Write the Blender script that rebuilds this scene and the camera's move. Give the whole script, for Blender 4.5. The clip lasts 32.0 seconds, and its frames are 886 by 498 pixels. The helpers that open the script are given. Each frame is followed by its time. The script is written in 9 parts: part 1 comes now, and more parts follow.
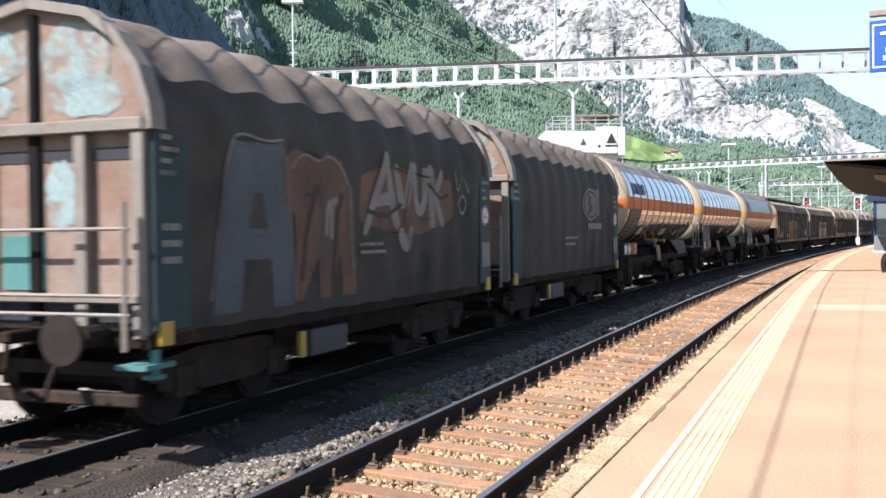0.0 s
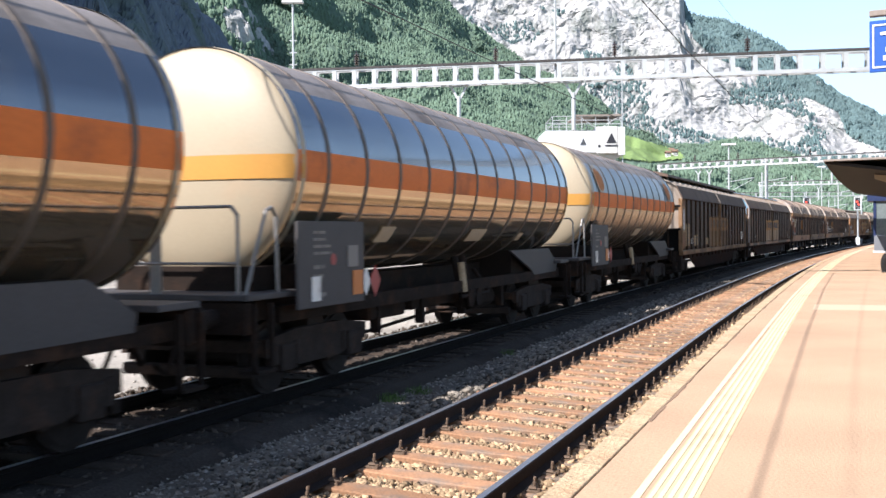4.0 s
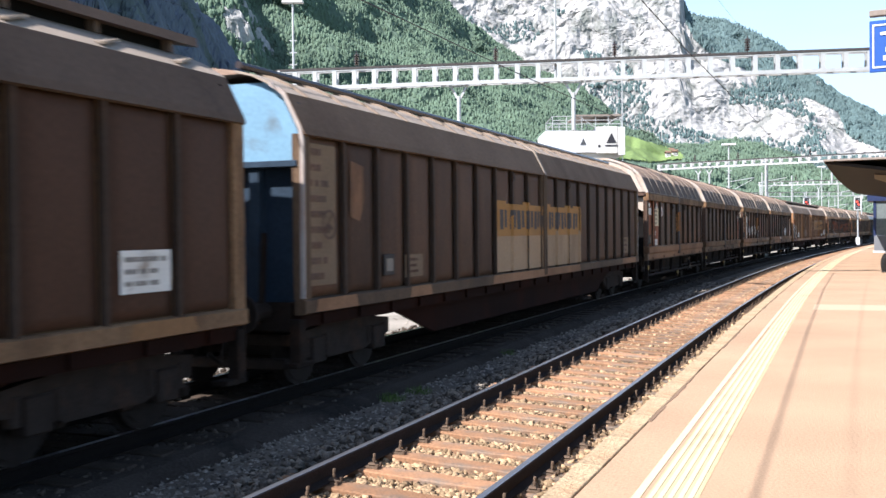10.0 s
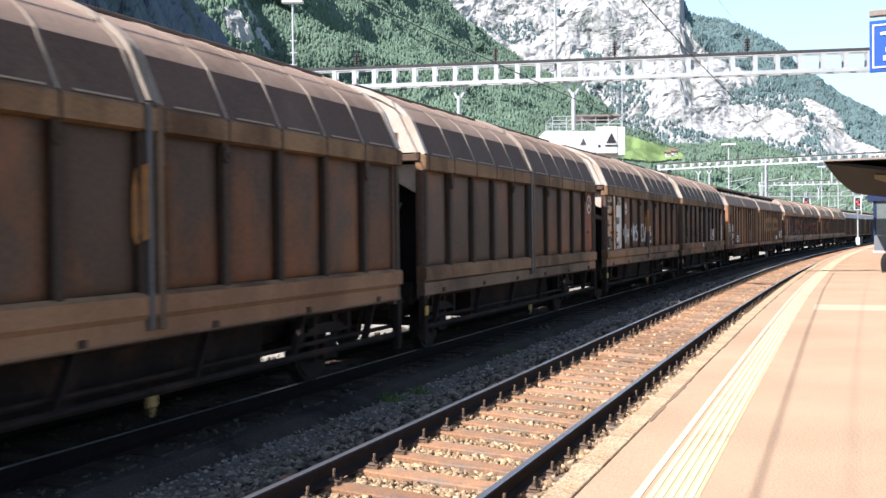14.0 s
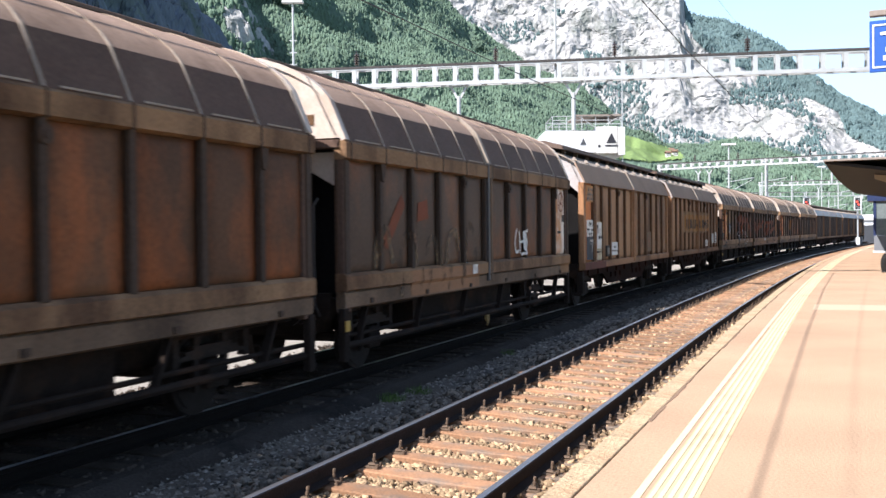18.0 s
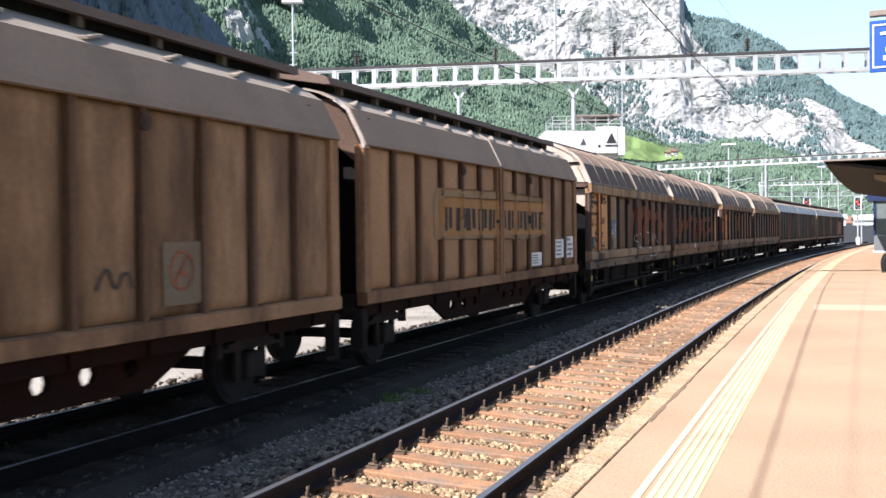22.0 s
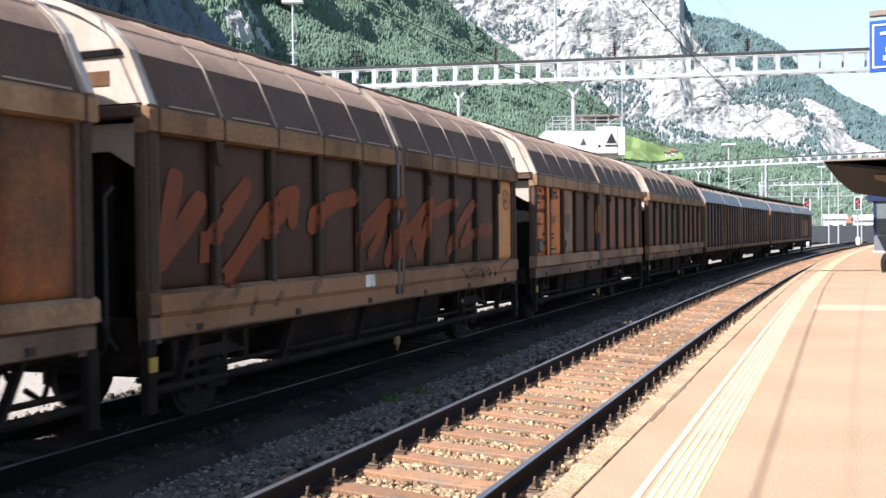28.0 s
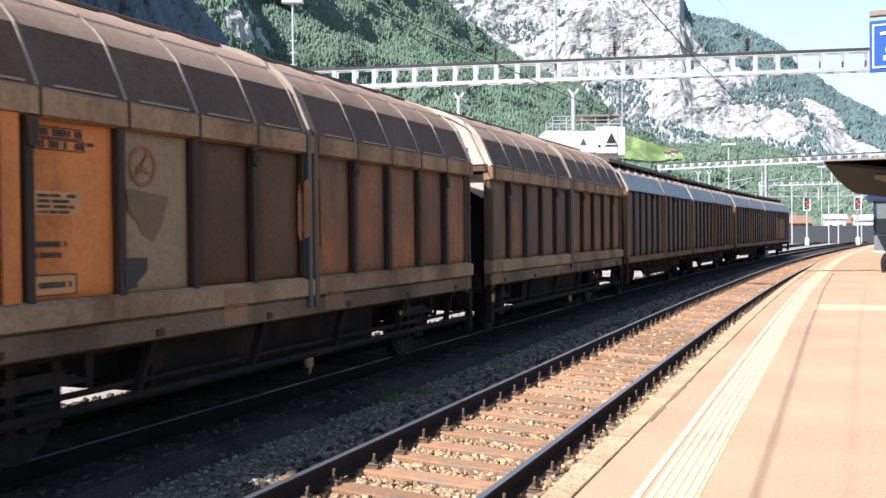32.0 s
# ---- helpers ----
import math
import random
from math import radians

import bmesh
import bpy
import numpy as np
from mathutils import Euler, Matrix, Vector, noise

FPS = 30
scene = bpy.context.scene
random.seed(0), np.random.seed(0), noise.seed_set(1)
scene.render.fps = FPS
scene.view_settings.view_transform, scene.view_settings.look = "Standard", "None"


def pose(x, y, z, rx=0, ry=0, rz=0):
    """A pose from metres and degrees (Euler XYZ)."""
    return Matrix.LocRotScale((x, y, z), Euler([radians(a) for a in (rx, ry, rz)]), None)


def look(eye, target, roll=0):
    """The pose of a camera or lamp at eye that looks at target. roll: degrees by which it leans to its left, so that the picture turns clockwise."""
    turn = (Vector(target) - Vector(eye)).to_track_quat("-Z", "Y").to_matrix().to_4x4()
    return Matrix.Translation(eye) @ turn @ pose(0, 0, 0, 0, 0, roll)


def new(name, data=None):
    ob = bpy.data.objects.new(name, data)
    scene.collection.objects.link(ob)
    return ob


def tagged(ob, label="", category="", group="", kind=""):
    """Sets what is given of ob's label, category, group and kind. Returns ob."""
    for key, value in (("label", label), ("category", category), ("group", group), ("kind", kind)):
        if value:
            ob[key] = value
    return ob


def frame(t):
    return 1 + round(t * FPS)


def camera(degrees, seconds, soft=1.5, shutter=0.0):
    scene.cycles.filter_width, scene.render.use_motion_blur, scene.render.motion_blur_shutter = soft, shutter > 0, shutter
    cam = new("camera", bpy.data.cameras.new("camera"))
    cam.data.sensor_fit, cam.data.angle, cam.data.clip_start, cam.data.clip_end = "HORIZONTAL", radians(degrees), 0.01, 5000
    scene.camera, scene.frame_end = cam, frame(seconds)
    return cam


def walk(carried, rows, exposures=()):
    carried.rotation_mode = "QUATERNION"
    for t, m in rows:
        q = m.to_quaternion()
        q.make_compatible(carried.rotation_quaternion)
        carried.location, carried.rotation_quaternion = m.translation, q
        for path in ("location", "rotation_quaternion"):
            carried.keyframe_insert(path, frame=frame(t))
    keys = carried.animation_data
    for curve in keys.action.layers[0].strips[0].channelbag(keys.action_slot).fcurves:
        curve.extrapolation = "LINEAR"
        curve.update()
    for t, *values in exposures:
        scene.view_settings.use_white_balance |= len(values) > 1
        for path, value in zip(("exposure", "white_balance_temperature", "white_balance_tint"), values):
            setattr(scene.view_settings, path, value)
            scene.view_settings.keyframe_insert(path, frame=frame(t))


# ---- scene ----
cam = camera(46.878, 32.0, soft=1.55, shutter=0.32)
EYE = Vector((0.0, 0.0, 1.983))
YAW, PITCH = radians(-21.0), radians(-0.924)
AIM = EYE + Vector((math.sin(YAW) * math.cos(PITCH), math.cos(YAW) * math.cos(PITCH), math.sin(PITCH)))
VIEW = look(EYE, AIM, -0.635)
walk(cam, [(0.0, VIEW), (32.0, VIEW)], exposures=[(0.0, 1.47, 6080, 13), (32.0, 1.47, 6080, 13)])

# ---- world and sun ----
SUN_WAY = Vector((0.50, 0.82, -1.0)).normalized()
world = bpy.data.worlds.new("world")
scene.world = world
world.use_nodes = True
wn = world.node_tree.nodes
wl = world.node_tree.links
wn.clear()
w_out = wn.new("ShaderNodeOutputWorld")
w_bg = wn.new("ShaderNodeBackground")
w_sky = wn.new("ShaderNodeTexSky")
w_sky.sky_type = "NISHITA"
w_sky.sun_disc = False
w_sky.sun_elevation = math.asin(-SUN_WAY.z)
w_sky.sun_rotation = math.atan2(-SUN_WAY.x, -SUN_WAY.y)
w_sky.altitude = 500
w_sky.dust_density = 1.6
w_sky.ozone_density = 1.5
w_bg.inputs["Strength"].default_value = 0.082
# pale summer haze that thickens towards the horizon, with thin high cloud
w_tc = wn.new("ShaderNodeTexCoord")
w_sep = wn.new("ShaderNodeSeparateXYZ")
w_rng = wn.new("ShaderNodeMapRange")
w_rng.inputs["From Min"].default_value = 0.0
w_rng.inputs["From Max"].default_value = 0.42
w_rng.inputs["To Min"].default_value = 0.85
w_rng.inputs["To Max"].default_value = 0.08
w_noise = wn.new("ShaderNodeTexNoise")
w_noise.inputs["Scale"].default_value = 2.2
w_noise.inputs["Detail"].default_value = 6
w_map = wn.new("ShaderNodeMapping")
w_map.inputs["Scale"].default_value = (1.0, 1.0, 5.0)
w_mul = wn.new("ShaderNodeMath")
w_mul.operation = "MULTIPLY"
w_mul.use_clamp = True
w_nr = wn.new("ShaderNodeMapRange")
w_nr.inputs["From Min"].default_value = 0.35
w_nr.inputs["From Max"].default_value = 0.65
w_nr.inputs["To Min"].default_value = 0.75
w_nr.inputs["To Max"].default_value = 1.15
w_mix = wn.new("ShaderNodeMix")
w_mix.data_type = "RGBA"
w_mix.inputs["B"].default_value = (4.5, 6.3, 7.8, 1)
wl.new(w_tc.outputs["Generated"], w_sep.inputs[0])
wl.new(w_sep.outputs["Z"], w_rng.inputs["Value"])
wl.new(w_tc.outputs["Generated"], w_map.inputs["Vector"])
wl.new(w_map.outputs["Vector"], w_noise.inputs["Vector"])
wl.new(w_noise.outputs["Fac"], w_nr.inputs["Value"])
wl.new(w_rng.outputs["Result"], w_mul.inputs[0])
wl.new(w_nr.outputs["Result"], w_mul.inputs[1])
wl.new(w_mul.outputs[0], w_mix.inputs["Factor"])
wl.new(w_sky.outputs["Color"], w_mix.inputs["A"])
wl.new(w_mix.outputs["Result"], w_bg.inputs["Color"])
wl.new(w_bg.outputs["Background"], w_out.inputs["Surface"])
sun_data = bpy.data.lights.new("sun", "SUN")
sun_data.energy = 5.0
sun_data.angle = radians(0.53)
sun_data.color = (1.0, 0.94, 0.87)
sun = new("sun", sun_data)
sun.matrix_basis = look((0, 0, 60), Vector((0, 0, 60)) + SUN_WAY)

# ---- materials ----
def mat(name, color, rough=0.7, metal=0.0, var=0.25, scale=3.0, fine=40.0, bump=0.15, dirt=None, dirt_amount=0.0,
        streak=0.0, rand=0.0, coat=0.0, island=False, grime=0.0, spec=None, wear=0.0, soft=0.16):
    """A procedural surface: two scales of tone, optional dirt patches, vertical streaks and a tone per object."""
    m = bpy.data.materials.new(name)
    m.use_nodes = True
    nt = m.node_tree
    n, l = nt.nodes, nt.links
    b = n["Principled BSDF"]
    b.inputs["Roughness"].default_value = rough
    b.inputs["Metallic"].default_value = metal
    b.inputs["Specular IOR Level"].default_value = spec if spec is not None else (0.12 if rough >= 0.6 else 0.4)
    if coat:
        b.inputs["Coat Weight"].default_value = coat
        b.inputs["Coat Roughness"].default_value = 0.12
    tc = n.new("ShaderNodeTexCoord")
    big = n.new("ShaderNodeTexNoise")
    big.inputs["Scale"].default_value = scale
    big.inputs["Detail"].default_value = 5
    small = n.new("ShaderNodeTexNoise")
    small.inputs["Scale"].default_value = fine
    small.inputs["Detail"].default_value = 3
    l.new(tc.outputs["Object"], big.inputs["Vector"])
    l.new(tc.outputs["Object"], small.inputs["Vector"])
    add = n.new("ShaderNodeMath")
    add.operation = "ADD"
    l.new(big.outputs["Fac"], add.inputs[0])
    l.new(small.outputs["Fac"], add.inputs[1])
    rng = n.new("ShaderNodeMapRange")
    rng.inputs["From Min"].default_value = 0.65
    rng.inputs["From Max"].default_value = 1.35
    rng.inputs["To Min"].default_value = 1.0 - var
    rng.inputs["To Max"].default_value = 1.0 + var
    l.new(add.outputs[0], rng.inputs["Value"])
    tone = rng.outputs["Result"]
    if rand:
        info = n.new("ShaderNodeNewGeometry" if island else "ShaderNodeObjectInfo")
        r2 = n.new("ShaderNodeMapRange")
        r2.inputs["To Min"].default_value = 1.0 - rand
        r2.inputs["To Max"].default_value = 1.0 + rand
        l.new(info.outputs["Random Per Island" if island else "Random"], r2.inputs["Value"])
        mu = n.new("ShaderNodeMath")
        mu.operation = "MULTIPLY"
        l.new(tone, mu.inputs[0])
        l.new(r2.outputs["Result"], mu.inputs[1])
        tone = mu.outputs[0]
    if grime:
        # panel ends beside the posts darkened in colour: edge shade and uneven old dirt
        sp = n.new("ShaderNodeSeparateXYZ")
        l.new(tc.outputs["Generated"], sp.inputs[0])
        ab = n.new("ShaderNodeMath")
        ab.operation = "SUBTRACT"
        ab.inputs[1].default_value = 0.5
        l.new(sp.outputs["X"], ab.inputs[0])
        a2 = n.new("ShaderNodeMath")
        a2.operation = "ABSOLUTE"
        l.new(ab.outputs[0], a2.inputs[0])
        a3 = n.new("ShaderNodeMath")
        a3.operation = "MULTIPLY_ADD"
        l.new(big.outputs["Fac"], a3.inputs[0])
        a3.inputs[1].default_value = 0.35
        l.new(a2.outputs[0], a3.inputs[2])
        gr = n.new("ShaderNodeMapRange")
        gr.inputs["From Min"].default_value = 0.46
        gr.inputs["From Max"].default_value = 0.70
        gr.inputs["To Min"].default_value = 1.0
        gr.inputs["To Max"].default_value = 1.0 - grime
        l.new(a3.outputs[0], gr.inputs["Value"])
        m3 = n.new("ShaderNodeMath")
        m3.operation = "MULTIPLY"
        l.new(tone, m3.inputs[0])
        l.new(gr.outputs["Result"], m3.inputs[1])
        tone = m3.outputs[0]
    col = n.new("ShaderNodeVectorMath")
    col.operation = "SCALE"
    base = n.new("ShaderNodeRGB")
    base.outputs[0].default_value = (*color, 1)
    src = base.outputs[0]
    if dirt:
        patch = n.new("ShaderNodeTexNoise")
        patch.inputs["Scale"].default_value = scale * 0.6
        patch.inputs["Detail"].default_value = 7
        patch.inputs["Roughness"].default_value = 0.65
        if streak:
            mp = n.new("ShaderNodeMapping")
            mp.inputs["Scale"].default_value = (1.0, 1.0, streak)
            l.new(tc.outputs["Object"], mp.inputs["Vector"])
            l.new(mp.outputs["Vector"], patch.inputs["Vector"])
        else:
            l.new(tc.outputs["Object"], patch.inputs["Vector"])
        pr = n.new("ShaderNodeMapRange")
        pr.inputs["From Min"].default_value = 0.62 - dirt_amount * 0.3
        pr.inputs["From Max"].default_value = 0.62 + soft - dirt_amount * 0.3
        l.new(patch.outputs["Fac"], pr.inputs["Value"])
        mx = n.new("ShaderNodeMix")
        mx.data_type = "RGBA"
        l.new(pr.outputs["Result"], mx.inputs["Factor"])
        l.new(src, mx.inputs["A"])
        mx.inputs["B"].default_value = (*dirt, 1)
        src = mx.outputs["Result"]
    l.new(src, col.inputs[0])
    l.new(tone, col.inputs["Scale"])
    l.new(col.outputs["Vector"], b.inputs["Base Color"])
    if wear:
        # worn-off spots through which the ground shows
        wn2 = n.new("ShaderNodeTexNoise")
        wn2.inputs["Scale"].default_value = 3.2
        wn2.inputs["Detail"].default_value = 8
        wn2.inputs["Roughness"].default_value = 0.72
        l.new(tc.outputs["Object"], wn2.inputs["Vector"])
        wr = n.new("ShaderNodeMapRange")
        wr.inputs["From Min"].default_value = 0.30 + wear * 0.2
        wr.inputs["From Max"].default_value = 0.52 + wear * 0.2
        l.new(wn2.outputs["Fac"], wr.inputs["Value"])
        l.new(wr.outputs["Result"], b.inputs["Alpha"])
    if bump:
        bp = n.new("ShaderNodeBump")
        bp.inputs["Strength"].default_value = bump
        bp.inputs["Distance"].default_value = 0.02
        l.new(add.outputs[0], bp.inputs["Height"])
        l.new(bp.outputs["Normal"], b.inputs["Normal"])
    return m


def glow(name, color, strength):
    m = bpy.data.materials.new(name)
    m.use_nodes = True
    b = m.node_tree.nodes["Principled BSDF"]
    b.inputs["Base Color"].default_value = (*color, 1)
    b.inputs["Emission Color"].default_value = (*color, 1)
    b.inputs["Emission Strength"].default_value = strength
    return m


RUST = (0.20, 0.075, 0.03)
M = {}
M["rail_head"] = mat("rail_head", (0.42, 0.41, 0.42), 0.32, 0.9, 0.15, 2, 60, 0.05)
M["rail_side"] = mat("rail_side", (0.02, 0.014, 0.012), 0.85, 0.1, 0.3, 3, 50, 0.3)
M["sleeper"] = mat("sleeper", (0.255, 0.14, 0.078), 0.9, 0, 0.28, 2.5, 35, 0.5, (0.132, 0.105, 0.0825), 0.5, rand=0.25)
# darkened copies for the train's track: shade under the wagons put into the colour
M["sleeper_shaded"] = mat("sleeper_shaded", (0.05, 0.037, 0.029), 0.9, 0, 0.3, 2.5, 35, 0.5, (0.035, 0.028, 0.022), 0.5, rand=0.25, spec=0.05)
M["rail_dark"] = mat("rail_dark", (0.01, 0.008, 0.007), 0.85, 0.1, 0.3, 3, 50, 0.3, spec=0.06)
M["bed_shaded"] = mat("bed_shaded", (0.044, 0.036, 0.03), 1.0, 0, 0.4, 1.2, 30, 1.0, (0.022, 0.019, 0.017), 0.4, spec=0.05)
M["fastening"] = mat("fastening", (0.136, 0.096, 0.068), 0.8, 0.4, 0.3, 8, 80, 0.2, rand=0.2, island=True)
M["ballast"] = mat("ballast", (0.265, 0.183, 0.108), 0.95, 0, 0.35, 6, 60, 0.3, rand=0.55, island=True)
# left shoulder stones darkened: the train's shadow put into their colour
M["ballast_shoulder"] = mat("ballast_shoulder", (0.115, 0.10, 0.082), 0.95, 0, 0.35, 6, 60, 0.3, rand=0.8, island=True)
M["ballast_grey"] = mat("ballast_grey", (0.15, 0.132, 0.112), 0.95, 0, 0.35, 6, 60, 0.3, rand=0.85, island=True)
# stones under the train, its shade put into their colour
M["ballast_shaded"] = mat("ballast_shaded", (0.055, 0.044, 0.035), 0.9, 0, 0.35, 6, 60, 0.3, rand=0.5, island=True)
M["ballast_bed"] = mat("ballast_bed", (0.2, 0.147, 0.098), 1.0, 0, 0.4, 1.2, 30, 1.0, (0.0825, 0.066, 0.055), 0.4)
M["cinder"] = mat("cinder", (0.105, 0.088, 0.07), 1.0, 0, 0.35, 0.7, 25, 0.8, (0.05, 0.048, 0.046), 0.5)
M["gravel_light"] = mat("gravel_light", (0.2363, 0.2145, 0.1849), 1.0, 0, 0.3, 0.5, 14, 0.8, (0.1716, 0.1544, 0.1287), 0.4)
M["asphalt_red"] = mat("asphalt_red", (0.312, 0.210, 0.134), 0.9, 0, 0.20, 0.5, 45, 0.4, (0.285, 0.186, 0.118), 0.5, soft=0.4)
M["asphalt_pale"] = mat("asphalt_pale", (0.37, 0.28, 0.19), 0.9, 0, 0.08, 0.5, 120, 0.12)
M["coping"] = mat("coping", (0.35, 0.26, 0.16), 0.9, 0, 0.5, 3.0, 38, 0.9, (0.25, 0.165, 0.098), 0.45)
M["strip_groove"] = mat("strip_groove", (0.355, 0.29, 0.17), 0.85, 0, 0.12, 2, 60, 0.1, (0.26, 0.18, 0.10), 0.3)
M["joint"] = mat("joint", (0.16, 0.105, 0.07), 0.95, 0, 0.3, 3, 40, 0.2)
M["paint_cream"] = mat("paint_cream", (0.43, 0.375, 0.245), 0.8, 0, 0.08, 2, 60, 0.1, (0.374, 0.303, 0.209), 0.25)
M["galvanised"] = mat("galvanised", (0.36, 0.37, 0.37), 0.55, 0.3, 0.12, 2, 30, 0.05)
M["dark_steel"] = mat("dark_steel", (0.055, 0.05, 0.048), 0.7, 0.4, 0.25, 3, 40, 0.1)
M["insulator"] = mat("insulator", (0.03, 0.02, 0.018), 0.25, 0, 0.15, 6, 40, 0.0)
M["white_paint"] = mat("white_paint", (0.496, 0.496, 0.496), 0.6, 0, 0.06, 2, 30, 0.05)
M["sign_blue"] = mat("sign_blue", (0.0124, 0.062, 0.26), 0.4, 0, 0.05, 2, 30, 0.0)
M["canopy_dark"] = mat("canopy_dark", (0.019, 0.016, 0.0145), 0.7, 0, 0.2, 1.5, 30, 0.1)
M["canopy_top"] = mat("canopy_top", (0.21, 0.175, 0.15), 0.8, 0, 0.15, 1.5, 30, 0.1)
M["canopy_panel"] = mat("canopy_panel", (0.279, 0.223, 0.167), 0.8, 0, 0.15, 1.5, 30, 0.1)
M["grey_paint"] = mat("grey_paint", (0.132, 0.138, 0.15), 0.6, 0, 0.1, 2, 30, 0.05)
M["pane_grey"] = mat("pane_grey", (0.12, 0.14, 0.14), 0.15, 0, 0.2, 0.6, 10, 0.0, (0.2, 0.22, 0.2), 0.4, spec=0.5)
M["navy_paint"] = mat("navy_paint", (0.009, 0.018, 0.06), 0.5, 0, 0.1, 2, 30, 0.0)
M["wall_grey"] = mat("wall_grey", (0.06, 0.063, 0.069), 0.8, 0, 0.15, 0.3, 5, 0.1)
M["roof_tile"] = mat("roof_tile", (0.19, 0.11, 0.08), 0.8, 0, 0.2, 0.5, 6, 0.2)
M["plaster"] = mat("plaster", (0.446, 0.434, 0.409), 0.85, 0, 0.08, 0.4, 8, 0.05)
M["red_lamp"] = glow("red_lamp", (1.0, 0.06, 0.03), 0.5)
M["logo_black"] = mat("logo_black", (0.03, 0.03, 0.035), 0.6, 0, 0.1, 3, 30, 0)
M["wire"] = mat("wire", (0.05, 0.05, 0.05), 0.6, 0.3, 0.1, 3, 30, 0)
# wagons
M["brown_dark"] = mat("brown_dark", (0.043, 0.029, 0.021), 0.7, 0.0, 0.3, 1.1, 22, 0.12, (0.09, 0.038, 0.016), 0.35, streak=0.35, rand=0.1, spec=0.12)
M["brown_beam"] = mat("brown_beam", (0.1881, 0.1104, 0.05919), 0.75, 0.0, 0.34, 1.3, 25, 0.15, (0.07933, 0.04312, 0.02412), 0.48, streak=0.4, rand=0.08, spec=0.12)
# beam brown with grime, darkened by the shadow on the beam's lower half
M["beam_grimy"] = mat("beam_grimy", (0.15, 0.098, 0.062), 0.75, 0.0, 0.34, 0.8, 25, 0.15, (0.045, 0.03, 0.021), 0.5, streak=0.3, soft=0.25, spec=0.12)
M["beam_bark"] = mat("beam_bark", (0.10, 0.064, 0.040), 0.75, 0.0, 0.3, 0.8, 25, 0.12, (0.045, 0.03, 0.021), 0.5, streak=0.3, soft=0.25, spec=0.12)
M["seam_steel"] = mat("seam_steel", (0.062, 0.0551, 0.0539), 0.55, 0.2, 0.25, 1.5, 25, 0.08, (0.0341, 0.02436, 0.0198), 0.4, streak=0.4)
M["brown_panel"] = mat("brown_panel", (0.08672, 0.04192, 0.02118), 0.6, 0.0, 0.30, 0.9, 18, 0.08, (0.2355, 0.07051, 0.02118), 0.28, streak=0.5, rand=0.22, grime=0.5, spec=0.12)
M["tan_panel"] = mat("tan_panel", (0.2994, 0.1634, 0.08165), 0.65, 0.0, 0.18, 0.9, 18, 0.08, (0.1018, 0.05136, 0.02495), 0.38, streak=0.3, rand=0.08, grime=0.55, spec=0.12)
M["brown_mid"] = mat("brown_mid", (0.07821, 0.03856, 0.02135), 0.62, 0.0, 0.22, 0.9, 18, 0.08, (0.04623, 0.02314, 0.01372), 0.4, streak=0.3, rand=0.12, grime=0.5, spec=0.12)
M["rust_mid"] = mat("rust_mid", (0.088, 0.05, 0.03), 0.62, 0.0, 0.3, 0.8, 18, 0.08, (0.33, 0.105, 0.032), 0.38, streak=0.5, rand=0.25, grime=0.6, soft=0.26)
M["beam_light"] = mat("beam_light", (0.2735, 0.1646, 0.0924), 0.72, 0.0, 0.28, 1.0, 22, 0.1, (0.1333, 0.07154, 0.0378), 0.5, streak=0.4, spec=0.12)
M["tan_drab"] = mat("tan_drab", (0.2136, 0.107, 0.05468), 0.65, 0.0, 0.18, 0.9, 18, 0.08, (0.1037, 0.04991, 0.02578), 0.38, streak=0.3, rand=0.08, grime=0.5, spec=0.12)
M["beam_drab"] = mat("beam_drab", (0.1697, 0.08687, 0.04131), 0.7, 0.0, 0.22, 1.1, 22, 0.1, (0.06683, 0.03377, 0.01798), 0.38, streak=0.4, spec=0.12)
M["drab_panel"] = mat("drab_panel", (0.1953, 0.098, 0.05312), 0.65, 0.0, 0.22, 1.0, 20, 0.06, (0.08543, 0.04537, 0.02812), 0.4, streak=0.4, spec=0.12)
M["pale_drab"] = mat("pale_drab", (0.2429, 0.1588, 0.09072), 0.65, 0.0, 0.2, 1.0, 20, 0.06, (0.1469, 0.09016, 0.0504), 0.35, streak=0.4)
M["tan_field"] = mat("tan_field", (0.2203, 0.1155, 0.05208), 0.65, 0.0, 0.15, 0.9, 18, 0.08, (0.1243, 0.06353, 0.03024), 0.3, streak=0.3, spec=0.12)
# lower blue end, the gap's shadow put into its colour
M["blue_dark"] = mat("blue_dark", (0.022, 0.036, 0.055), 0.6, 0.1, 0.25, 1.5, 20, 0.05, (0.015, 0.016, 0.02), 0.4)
M["end_grey"] = mat("end_grey", (0.34, 0.3094, 0.295), 0.6, 0.0, 0.15, 1.0, 18, 0.06, (0.24, 0.1866, 0.155), 0.35)
M["end_brown"] = mat("end_brown", (0.17, 0.11, 0.08), 0.7, 0.0, 0.2, 0.9, 18, 0.08, (0.10, 0.06, 0.04), 0.4, streak=0.4)
M["tan_orange"] = mat("tan_orange", (0.46, 0.215, 0.078), 0.6, 0.0, 0.18, 1.2, 22, 0.05, (0.32, 0.145, 0.056), 0.4, streak=0.4)
M["tan_beam"] = mat("tan_beam", (0.2768, 0.1419, 0.07056), 0.7, 0.0, 0.22, 1.1, 22, 0.1, (0.07345, 0.0368, 0.01905), 0.38, streak=0.4, spec=0.12)
M["roof_grey"] = mat("roof_grey", (0.2322, 0.1618, 0.1179), 0.8, 0.0, 0.12, 0.8, 20, 0.06, (0.162, 0.1147, 0.0828), 0.3, streak=0.4, soft=0.3)
